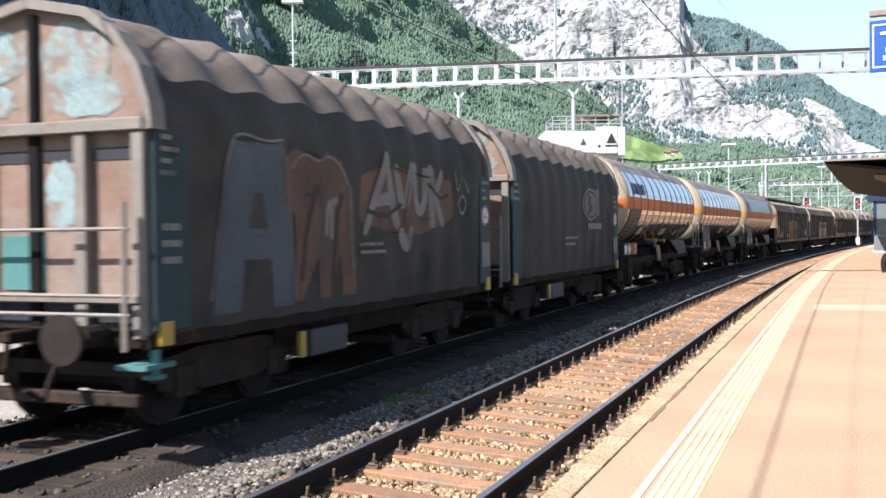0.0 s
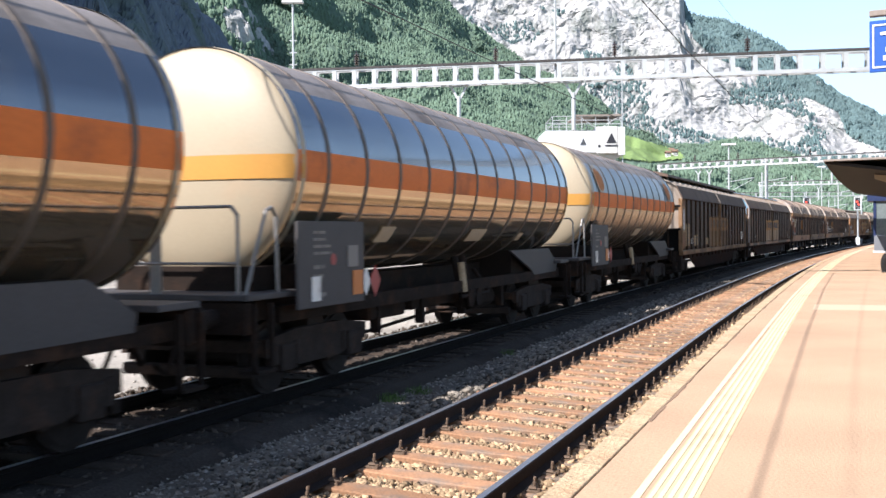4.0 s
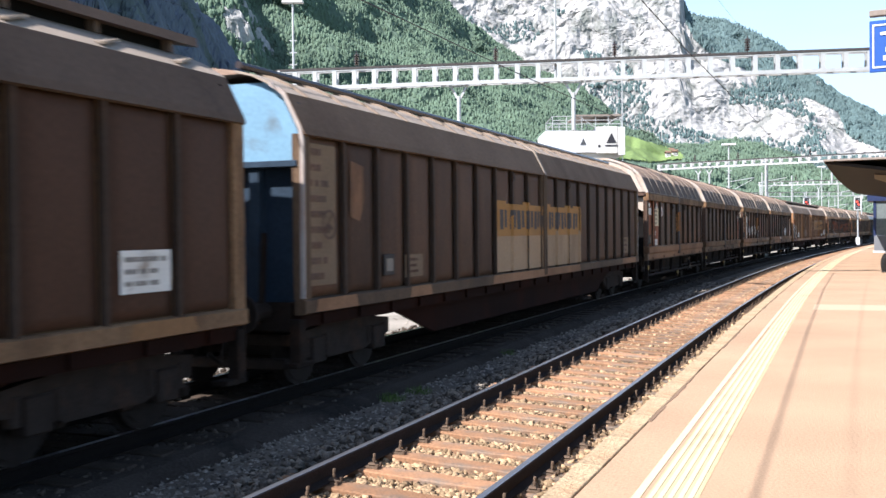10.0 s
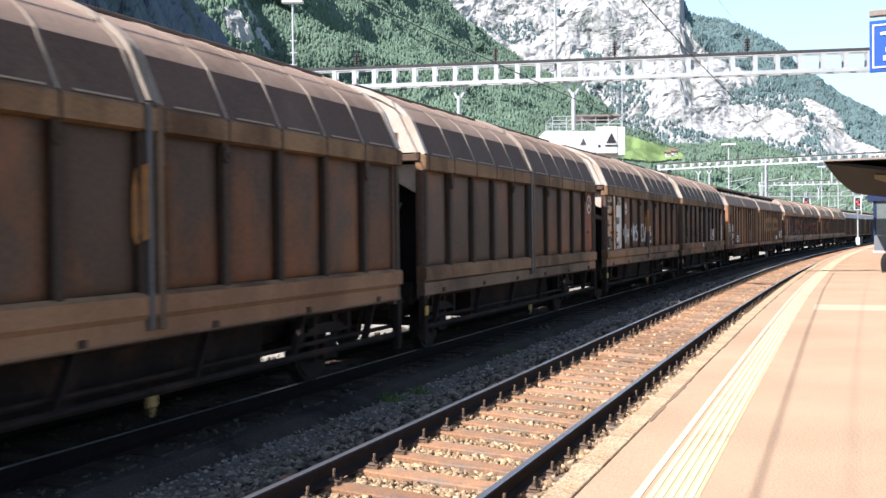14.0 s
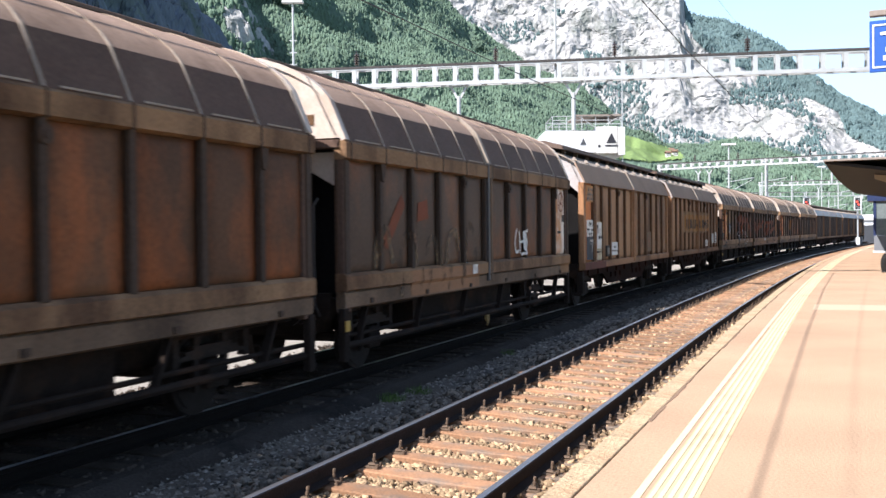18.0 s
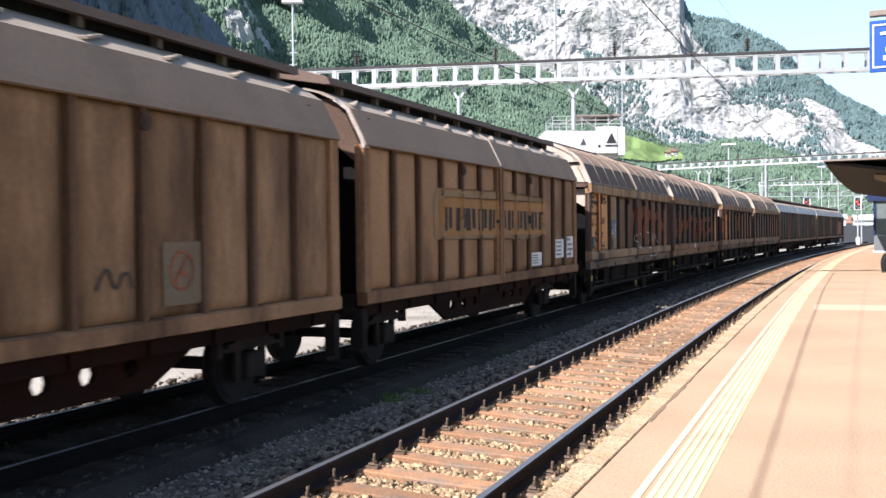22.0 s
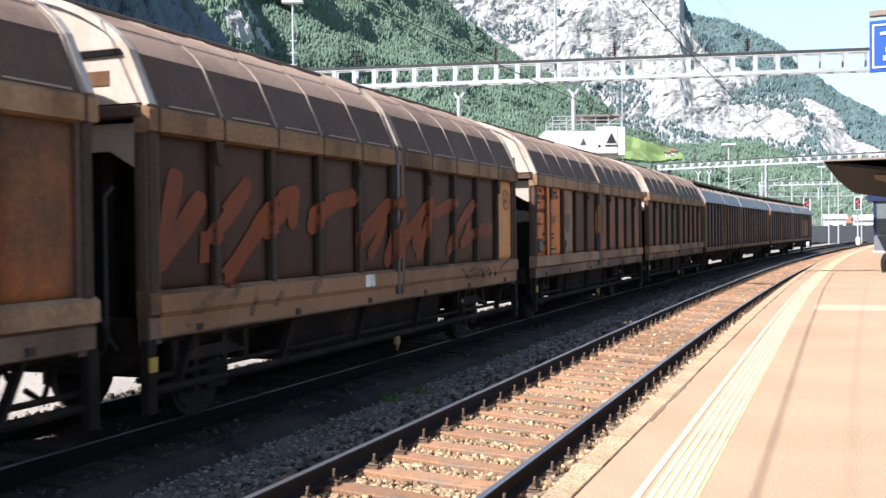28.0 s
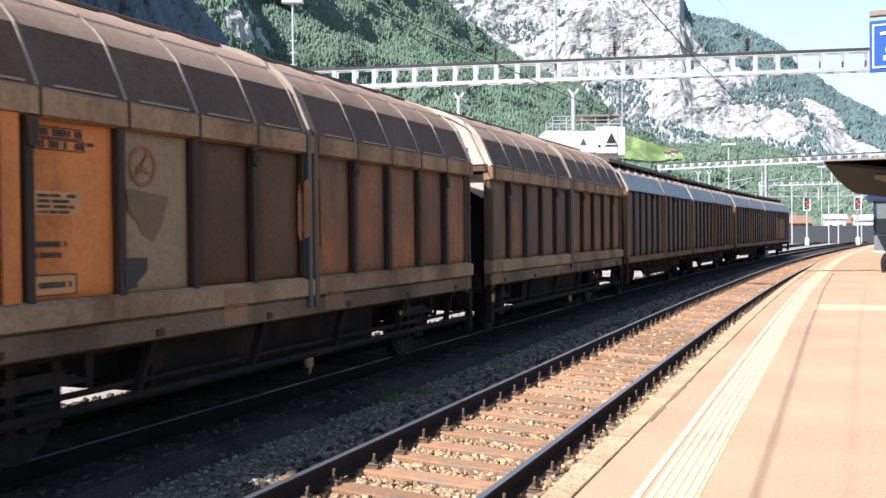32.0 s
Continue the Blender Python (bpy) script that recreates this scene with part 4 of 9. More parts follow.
stone_me = []
for k in range(3):
    bm = box(B(), -0.092, 0.094, -0.4985, 0.4985, -0.16, 0.006, 0.006)
    for v in bm.verts:
        v.co += Vector((0.006 * noise.noise(v.co * 7 + Vector((k * 9, 0, 0))), 0, 0.003 * noise.noise(v.co * 5 + Vector((0, k * 7, 0)))))
    stone_me.append(mesh_of("edge_stone", bm, M["coping"]))
for i in range(-15, 70):
    share("edge_stone", stone_me[i % 3], platform, on_line(1.5 + i, 1.692, ZP + 0.0015 * (i % 2)))
bm = sweep(B(), [(1.60, ZP - 0.15), (1.60, ZP + 0.003), (1.785, ZP + 0.003), (1.785, ZP - 0.15)], 71.0, 150, 1.0)
part("far_edge", bm, M["coping"], platform, "pale edge stones of the far platform")

SLEEPER = 0.62
S_FIRST = 7.065 - 8 * SLEEPER
sl_me = []
for k in range(4):
    bm = box(B(), -1.12, 1.28, -0.122, 0.122, -0.15, 0.0, 0.012)
    bmesh.ops.subdivide_edges(bm, edges=[e for e in bm.edges if e.calc_length() > 1.5], cuts=6)
    for v in bm.verts:
        v.co += Vector((0, 0.010 * noise.noise(v.co * 2.3 + Vector((k * 5, 1, 0))), 0.012 * noise.noise(v.co * 2.9 + Vector((k * 5, 9, 4)))))
    sl_me.append(mesh_of("sleeper", bm, M["sleeper"]))
sl_shaded = []
for me in sl_me:
    sl_shaded.append(me.copy())
    sl_shaded[-1].materials[0] = M["sleeper_shaded"]
def fast_mesh():
    bm = B()
    box(bm, -0.08, 0.08, -0.075, 0.075, 0.0, 0.018)
    box(bm, -0.05, 0.045, -0.045, 0.045, 0.018, 0.045, 0.012)
    rod(bm, (0.012, 0, 0.02), (0.012, 0, 0.125), 0.012, 7)
    rod(bm, (0.012, 0, 0.062), (0.012, 0, 0.088), 0.022, 6)
    rod(bm, (0.012, 0, 0.102), (0.012, 0, 0.135), 0.017, 7)
    rod(bm, (0.07, 0.055, 0.015), (0.07, 0.055, 0.05), 0.022, 6)
    rod(bm, (0.07, -0.055, 0.015), (0.07, -0.055, 0.045), 0.022, 6)
    return mesh_of("fastening", bm, M["fastening"])
fast_me = fast_mesh()
rng = random.Random(8)
far_fast = []
for i in range(-24, 250):
    s = S_FIRST + i * SLEEPER
    tilt = Matrix.Rotation(CANT, 4, "Y") @ Matrix.Rotation(rng.uniform(-0.02, 0.02), 4, "Z")
    sl = share("sleeper", sl_me[i % 4], track_near, on_line(s, rng.uniform(-0.04, 0.04), -0.160 - rng.random() * 0.008) @ tilt)
    for o, turn in ((-0.64, 0), (0.86, 0)):
        if 0 <= i < 110:
            share("fastening", fast_me, sl, Matrix.Translation((o - 0.0, rng.uniform(-0.01, 0.01), 0.004)) @ Matrix.Rotation(turn + rng.uniform(-0.15, 0.15), 4, "Z") @ Matrix.Rotation(rng.uniform(-0.12, 0.12), 4, "X") @ Matrix.Diagonal((0.78, 0.78, 0.92, 1)))
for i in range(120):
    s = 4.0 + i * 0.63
    share("sleeper", sl_shaded[i % 4], track_train, on_line(s, TRAIN + rng.uniform(-0.03, 0.03), -0.166))


def stones(name, label, count, place, size, material, seed):
    """Loose broken stones, one mesh."""
    rng = np.random.default_rng(seed)
    base = np.array([(1, 0, 0), (-1, 0, 0), (0, 1, 0), (0, -1, 0), (0, 0, 1), (0, 0, -1)], float)
    tri = np.array([(0, 2, 4), (2, 1, 4), (1, 3, 4), (3, 0, 4), (2, 0, 5), (1, 2, 5), (3, 1, 5), (0, 3, 5)])
    pts = np.array([place(rng) for _ in range(count)])
    sz = size * (0.55 + 0.9 * rng.random((count, 1, 1))) * (1 + pts[:, 3][:, None, None])
    v = base[None] * (0.7 + 0.6 * rng.random((count, 6, 1))) + rng.normal(0, 0.22, (count, 6, 3))
    q = rng.normal(size=(count, 4))
    q /= np.linalg.norm(q, axis=1)[:, None]
    w, x, y, z = q.T
    R = np.stack([np.stack([1 - 2 * (y * y + z * z), 2 * (x * y - z * w), 2 * (x * z + y * w)], 1),
                  np.stack([2 * (x * y + z * w), 1 - 2 * (x * x + z * z), 2 * (y * z - x * w)], 1),
                  np.stack([2 * (x * z - y * w), 2 * (y * z + x * w), 1 - 2 * (x * x + y * y)], 1)], 1)
    v = np.einsum("nij,nkj->nki", R, v) * sz * np.array([1, 1, 0.8])
    v += pts[:, None, :3]
    verts = v.reshape(-1, 3)
    fs = (tri[None] + (np.arange(count) * 6)[:, None, None]).reshape(-1, 3)
    me = bpy.data.meshes.new(name)
    me.vertices.add(len(verts))
    me.vertices.foreach_set("co", verts.astype(np.float32).ravel())
    me.loops.add(fs.size)
    me.loops.foreach_set("vertex_index", fs.astype(np.int32).ravel())
    me.polygons.add(len(fs))
    me.polygons.foreach_set("loop_start", np.arange(0, fs.size, 3, dtype=np.int32))
    me.update(calc_edges=True)
    me.materials.append(material)
    ob = new(name, me)
    return tagged(ob, label, "stones", kind="stuff")


def spread(s0, s1, pick):
    """A place along the line, denser near s0; stones grow a little with distance."""
    def place(rng):
        f = rng.random()
        s = s0 * (s1 / s0) ** f
        off, z = pick(rng, s)
        q = at(s, off, z)
        return (q.x, q.y, q.z, min(1.2, s / 45))
    return place


def place_crib(rng):
    f = rng.random()
    s = 5.0 * (70 / 5.0) ** f
    k = round((s - S_FIRST) / SLEEPER - 0.5)
    s = S_FIRST + (k + 0.5) * SLEEPER + rng.uniform(-0.20, 0.20)
    off = rng.uniform(-0.69, 0.69)
    q = at(s, off, -0.222 - off * CANT + rng.normal(0, 0.009))
    return (q.x, q.y, q.z, min(1.0, s / 50))
def shoulder_right(rng, s):
    o = 0.80 + 0.82 * rng.random()
    return o, -0.205 - 0.05 + 0.05 * min(1, (o - 0.8) / 0.5) + rng.normal(0, 0.012)
def shoulder_left(rng, s):
    o = -0.84 - 1.0 * rng.random() ** 1.3
    return o, (-0.125 if o > -1.34 else -0.125 - (-1.34 - o) * 0.32) + rng.normal(0, 0.010)
def middle(rng, s):
    o = -1.5 - 1.6 * rng.random()
    return o, -0.285 + rng.normal(0, 0.006)
def train_bed(rng, s):
    o = TRAIN - 1.9 + 3.6 * rng.random()
    return o, -0.205 + rng.normal(0, 0.012) - 0.10 * max(0, (o - TRAIN) - 1.3) / 0.4
def yard(rng, s):
    o = TRAIN - 2.0 - 14.0 * rng.random() ** 1.5
    return o, -0.225 + rng.normal(0, 0.008)
stones("ballast_stones", "tan broken ballast stones between the sleepers", 17000, place_crib, 0.030, M["ballast"], 21)
stones("ballast_stones", "tan broken ballast stones along the platform wall", 7000, spread(5, 60, shoulder_right), 0.030, M["ballast"], 22)
stones("ballast_stones", "grey-brown ballast shoulder beside the near rail", 9000, spread(5, 70, shoulder_left), 0.032, M["ballast_shoulder"], 23)
stones("path_stones", "scattered dusty stones on the cinder path", 16000, spread(5, 45, middle), 0.020, M["ballast_grey"], 24)
stones("ballast_stones", "dark ballast under the train, shade put into its colour", 9000, spread(5, 60, train_bed), 0.034, M["ballast_shaded"], 25)
stones("yard_stones", "pale gravel of the yard", 3500, spread(6, 60, yard), 0.020, M["gravel_light"], 26)


def grass(m, count, seed, label):
    rng = random.Random(seed)
    bm = B()
    for i in range(count):
        a, r = rng.uniform(0, 6.28), 0.22 * rng.random() ** 0.5
        x, y = r * math.cos(a), r * math.sin(a)
        h = rng.uniform(0.04, 0.12)
        lean = Vector((rng.uniform(-0.05, 0.05), rng.uniform(-0.05, 0.05), h))
        w = Vector((math.cos(a + 1.5), math.sin(a + 1.5), 0)) * 0.005
        q = Vector((x, y, 0))
        bm.faces.new([bm.verts.new(q - w), bm.verts.new(q + w), bm.verts.new(q + lean)])
    ob = new("grass_tuft", mesh_of("grass_tuft", bm, M["grass"]))
    ob.matrix_basis = m
    return tagged(ob, label, "grass", kind="stuff")


grass(on_line(12.6, -2.35, -0.28), 260, 1, "small tuft of green grass between the tracks")
grass(on_line(13.3, -2.25, -0.28), 160, 2, "thin tuft of grass on the cinder path")
grass(on_line(18.0, -2.5, -0.28), 120, 3, "thin tuft of grass on the cinder path")


# ---- mountains: real slopes far behind ----
def ridge_at(ridge, az):
    return np.interp(az, [r[0] for r in ridge], [r[1] for r in ridge])


def mountain(name, label, ridge, r_base, r_top, z_base, power, amp, feature, material, na, nw, az0, az1, seed, rim=6.0, craggy=0.0, skew=None):
    """A slope that climbs from r_base to its ridge (bearing, angle of height) at r_top metres."""
    verts, faces = [], []
    off = Vector((seed * 17.3, seed * 5.1, seed * 3.7))
    for j in range(nw + 4):
        w = min(j / nw, 1.0)
        back = max(0, j - nw)
        for i in range(na):
            az = az0 + (az1 - az0) * i / (na - 1)
            k = skew(az, float(ridge_at(ridge, az)) * w ** power) if callable(skew) else 1.0
            r = (r_base + (r_top - r_base) * w) * k + back * 120
            top = r_top * k * math.tan(radians(float(ridge_at(ridge, az))))
            z = z_base + (top - z_base) * (w ** power) - back * 90
            x, y = r * math.sin(radians(az)), r * math.cos(radians(az))
            q = Vector((x, y, z * 1.3)) / feature + off
            d = noise.fractal(q, 0.9, 2.1, 5)
            if craggy:
                tall = Vector((q.x * 1.6, q.y * 1.6, q.z * 0.45))
                d = d * 0.55 + craggy * (noise.ridged_multi_fractal(tall * 1.5, 0.8, 2.2, 6, 0.9, 2.0) - 1.0) * 0.20 + 0.07 * noise.fractal(q * 14, 0.7, 2.2, 3)
            fade = min(1.0, 4 * w) * (1.0 if w < 0.9 else 0.25 + 0.75 * (1 - w) / 0.1)
            r2 = r + d * amp * fade
            z2 = z + noise.fractal(q * 1.9 + off, 0.9, 2.1, 4) * amp * 0.45 * fade + noise.noise(q * 9.0) * rim * w
            verts.append((r2 * math.sin(radians(az)), r2 * math.cos(radians(az)), z2))
    for j in range(nw + 3):
        for i in range(na - 1):
            a = j * na + i
            faces.append((a, a + 1, a + na + 1, a + na))
    ob = raw(name, verts, faces, material)
    tagged(ob, label, "mountain", kind="structure")
    return ob, np.array(verts).reshape(nw + 4, na, 3)


def woods(name, label, grid, nw, count, keep, h0, h1, material, seed):
    """Many small conifers and beeches standing on a slope, one mesh."""
    rng = np.random.default_rng(seed)
    na = grid.shape[1]
    u = rng.random(count) * (na - 1.001)
    w = rng.random(count) * (nw - 0.001)
    i, j = u.astype(int), w.astype(int)
    fu, fw = (u - i)[:, None], (w - j)[:, None]
    p = (grid[j, i] * (1 - fu) + grid[j, i + 1] * fu) * (1 - fw) + (grid[j + 1, i] * (1 - fu) + grid[j + 1, i + 1] * fu) * fw
    mask = np.array([keep(u[k] / (na - 1), w[k] / nw, Vector(p[k])) for k in range(count)])
    p = p[mask]
    k = len(p)
    h = h0 + (h1 - h0) * rng.random(k)
    rad = h * (0.20 + 0.14 * rng.random(k))
    sides = 5
    ang = rng.random(k)[:, None] * 6.28 + np.arange(sides)[None] * 2 * math.pi / sides
    wob = 0.75 + 0.5 * rng.random((k, sides))
    base = np.stack([p[:, None, 0] + np.cos(ang) * rad[:, None] * wob, p[:, None, 1] + np.sin(ang) * rad[:, None] * wob,
                     p[:, None, 2] + h[:, None] * 0.12 * rng.random((k, sides)) - 1.0], 2)
    # conifers taper from the ground, beeches are widest at two thirds of their height
    beech = rng.random(k) < 0.5
    h = np.where(beech, h * 0.85, h)
    fat = (rad * np.where(beech, 1.15, 0.62))[:, None] * wob
    waist = np.stack([p[:, None, 0] + np.cos(ang + 0.5) * fat, p[:, None, 1] + np.sin(ang + 0.5) * fat,
                      p[:, None, 2] + h[:, None] * (np.where(beech, 0.52, 0.42)[:, None] + 0.1 * wob)], 2)
    tip = np.stack([p[:, 0] + rng.normal(0, 0.4, k), p[:, 1], p[:, 2] + h], 1)[:, None]
    verts = np.concatenate([base, waist, tip], 1).reshape(-1, 3)
    m = 2 * sides + 1
    fs = []
    for a in range(sides):
        b = (a + 1) % sides
        fs += [(a, b, sides + b), (a, sides + b, sides + a), (sides + a, sides + b, 2 * sides)]
    fs = (np.array(fs)[None] + (np.arange(k) * m)[:, None, None]).reshape(-1, 3)
    me = bpy.data.meshes.new(name)
    me.vertices.add(len(verts))
    me.vertices.foreach_set("co", verts.astype(np.float32).ravel())
    me.loops.add(fs.size)
    me.loops.foreach_set("vertex_index", fs.astype(np.int32).ravel())
    me.polygons.add(len(fs))
    me.polygons.foreach_set("loop_start", np.arange(0, fs.size, 3, dtype=np.int32))
    me.update(calc_edges=True)
    me.materials.append(material)
    me.shade_smooth()
    ob = new(name, me)
    tagged(ob, label, "woods", kind="stuff")
    return ob


RIDGE_A = [(-60, 22.5), (-51.5, 21.7), (-35.6, 22.9), (-27.8, 20.2), (-23.5, 15.5), (-21, 13.1), (-19.1, 11.2), (-16, 9.5), (-13.8, 8.0), (-12.56, 6.9), (-11.4, 5.8), (-10.2, 5.05), (-8.8, 4.6), (-6.7, 4.4), (-5.1, 4.75), (-4.2, 4.3), (-2.6, 3.6), (2.5, 2.0), (12, 1.3)]
RIDGE_B = [(-30, 19.5), (-26.6, 18.6), (-17.2, 15.4), (-11, 14.2), (-7.9, 13.2), (-7.5, 11.8), (-7.2, 11.1), (-6.2, 10.6), (-4.8, 9.85), (-3.3, 8.9), (-2.2, 8.5), (-1.1, 7.95), (0.4, 6.8), (1.5, 6.05), (2.5, 5.5), (12, 1.5)]
RIDGE_C = [(-16, 16), (-14, 15.5), (-8.5, 12.9), (-7.5, 11.6), (-7.1, 11.4), (-5.7, 11.25), (-4.6, 10.75), (-3.3, 10.1), (-2.4, 9.45), (-1.9, 8.6), (0.4, 6.4), (2.5, 5.0), (5.9, 3.4), (14, 1.5)]
RIDGE_D = [(-60, 20), (-45, 19), (-38, 16.5), (-36, 14.3), (-34.6, 12.8), (-32.6, 10.3), (-30, 7), (-28, 5)]
RIDGE_E = [(-40, 19), (-34, 16), (-32.5, 14.3), (-31.5, 12.8), (-29.5, 9.5), (-27.5, 6.5), (-26, 4)]
def wall_run(az, e):
    """The dark spur runs away into the distance, so that its face lies in the shade."""
    return float(np.interp(az + 0.8 * (e - 12.8) * 0.5, [-60, -44, -41, -38, -36, -34.6, -33], [0.34, 0.45, 0.52, 0.68, 0.86, 1.10, 1.30]))
def spur_run(az, e):
    return float(np.interp(az + 0.6 * (e - 12.8), [-40, -32.9, -32.3, -31.4, -29], [1.0, 1.0, 1.08, 1.5, 1.8]))
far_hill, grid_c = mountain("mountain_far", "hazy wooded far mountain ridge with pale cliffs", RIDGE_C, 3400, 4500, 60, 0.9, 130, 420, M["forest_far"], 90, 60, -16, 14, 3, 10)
cliff, grid_b = mountain("mountain_cliff", "huge pale grey limestone cliff face in the sun", RIDGE_B, 3150, 3800, 150, 0.75, 80, 260, M["rock"], 400, 230, -28, 9, 2, 14, 1.0)
slope, grid_a = mountain("mountain_slope", "steep dark green wooded mountain slope", RIDGE_A, 1150, 3000, -4, 1.0, 130, 420, M["forest_floor"], 200, 120, -60, 12, 1, 8)
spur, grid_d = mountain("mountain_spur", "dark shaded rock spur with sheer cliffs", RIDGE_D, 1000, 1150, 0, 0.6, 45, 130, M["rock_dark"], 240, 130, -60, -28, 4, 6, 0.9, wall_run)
knoll, grid_e = mountain("mountain_knoll", "wooded rocky knoll in the sun before the shaded gully", RIDGE_E, 1380, 1520, 0, 0.7, 45, 150, M["rock"], 160, 120, -40, -26, 5, 6, 0.7, spur_run)


ALP_LINE = [(-11.3, 4.0), (-11.2, 5.3), (-10.0, 4.98), (-8.8, 4.6), (-7.9, 4.2), (-7.65, 3.85), (-9.6, 3.75)]
WOOD_LINE = [(-7.7, 12.3), (-7.55, 11.1), (-7.1, 10.4), (-6.0, 9.4), (-3.9, 8.1), (-3.3, 6.95), (-2.4, 7.1), (-1.1, 6.7), (0.2, 5.95), (0.6, 4.8), (2.3, 3.95)]
def in_line(poly, a, e):
    c = False
    for (xa, ya), (xb, yb) in zip(poly, poly[1:] + poly[:1]):
        if (ya <= e) != (yb <= e) and a < xa + (xb - xa) * (e - ya) / (yb - ya):
            c = not c
    return c
def keep_a(u, w, p):
    az = -60 + 72 * u
    if not -44 < az < 4:
        return False
    e = math.degrees(math.atan2(p.z, math.hypot(p.x, p.y)))
    return not (in_line(ALP_LINE, az, e) or in_line(ALP_LINE, az, e + 0.25))
def keep_b(u, w, p):
    v = noise.fractal(p / 260, 1.0, 2.0, 3)
    az = -28 + 37 * u
    if az > -7.6 and math.degrees(math.atan2(p.z, math.hypot(p.x, p.y))) > ridge_at(WOOD_LINE, az) + 0.35 * v:
        return az < 4
    if hash((int(p.x * 10), int(p.y * 10))) % 5:
        return False
    return -24 < -28 + 37 * u < 4 and (v > 0.40 or w < 0.16)
def keep_d(u, w, p):
    return -50 < -60 + 32 * u < -28 and noise.fractal(p / 110, 1.0, 2.0, 3) > 0.75
def keep_e(u, w, p):
    return noise.fractal(p / 90, 1.0, 2.0, 3) > -0.42
woods("slope_woods", "dense dark green conifer and beech woods", grid_a, 120, 215000, keep_a, 4.5, 9.5, M["forest"], 11)
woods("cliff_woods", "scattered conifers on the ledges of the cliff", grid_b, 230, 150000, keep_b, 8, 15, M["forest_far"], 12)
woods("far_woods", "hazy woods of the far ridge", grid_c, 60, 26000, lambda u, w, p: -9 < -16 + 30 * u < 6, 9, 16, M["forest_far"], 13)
woods("spur_woods", "patches of woods clinging to the dark spur", grid_d, 130, 9000, keep_d, 7, 13, M["forest"], 14)
woods("knoll_woods", "mixed woods on the sunlit knoll", grid_e, 120, 14000, keep_e, 6, 12, M["forest"], 15)

# green alp with chalets high on the slope
def alp(poly):
    """The cells of the slope inside an outline of (bearing, angle of height)."""
    verts, faces, ids = [], [], {}
    def vid(j, i, f, g):
        key = (j * 4 + f, i * 4 + g)
        if key not in ids:
            a, b, c, d = (Vector(grid_a[j + m, i + n]) for m, n in ((0, 0), (0, 1), (1, 0), (1, 1)))
            q = (a * (1 - g / 4) + b * g / 4) * (1 - f / 4) + (c * (1 - g / 4) + d * g / 4) * f / 4
            ids[key] = len(verts)
            verts.append((q.x, q.y - 3, q.z + 2.5))
        return ids[key]
    for j in range(118):
        for i in range(grid_a.shape[1] - 1):
            x, y, z = grid_a[j, i]
            if not -12.5 < math.degrees(math.atan2(x, y)) < -7:
                continue
            for f in range(4):
                for g in range(4):
                    k = [vid(j, i, f, g), vid(j, i, f, g + 1), vid(j, i, f + 1, g + 1), vid(j, i, f + 1, g)]
                    q = Vector(verts[k[0]])
                    if in_line(poly, math.degrees(math.atan2(q.x, q.y)), math.degrees(math.atan2(q.z - 1.98, math.hypot(q.x, q.y)))):
                        faces.append(k)
    ob = raw("mountain_meadow", verts, faces, M["meadow"], None, True)
    tagged(ob, "bright green mown mountain meadow", "meadow", kind="structure")
    return verts, faces
ALP, ALP_F = alp(ALP_LINE)
def chalet(az, e, w):
    q = min((Vector(ALP[f[0]]) for f in ALP_F), key=lambda v: abs(math.degrees(math.atan2(v.x, v.y)) - az) + abs(math.degrees(math.atan2(v.z, math.hypot(v.x, v.y))) - e), default=Vector((0, 2000, 150)))
    th = thing("chalet", "small timber chalet with a pale gable on the meadow", "chalet", Matrix.Translation(q) @ Matrix.Rotation(0.4, 4, "Z"))
    part("wall", box(B(), -w / 2, w / 2, -w * 0.45, w * 0.45, -3, w * 0.5), M["plaster"], th)
    part("timber_storey", box(B(), -w * 0.52, w * 0.52, -w * 0.47, w * 0.47, w * 0.5, w * 0.75), M["end_brown"], th)
    part("roof", prism(B(), [(-w * 0.62, w * 0.70), (0, w * 1.1), (w * 0.62, w * 0.70), (w * 0.62, w * 0.78), (0, w * 1.18), (-w * 0.62, w * 0.78)], -w * 0.62, w * 0.62), M["end_brown"], th)
    for x in (-0.25, 0.05, 0.3):
        part("window", box(B(), w * x, w * (x + 0.12), -w * 0.46, -w * 0.45, w * 0.12, w * 0.34), M["void_dark"], th)
for az, e, w in ((-8.35, 4.2, 13), (-8.15, 4.12, 11), (-9.6, 4.8, 9), (-8.55, 4.08, 10)):
    chalet(az, e, w)


# ---- goods train ----
MIRROR = Matrix.Scale(-1, 4, (0, 1, 0))


def mirror_y(prof):
    return [(-y, z) for y, z in prof[::-1]]


_mesh = {}
def once(key, make, material, smooth=False):
    """One mesh that alike pieces share."""
    if key not in _mesh:
        _mesh[key] = mesh_of(key.split("/")[0], make(), material, smooth)
        if key.startswith("roof_top") or key.startswith("roof_strip"):
            _mesh[key].shade_smooth()
            _mesh[key].set_sharp_from_angle(angle=radians(35))
    return _mesh[key]


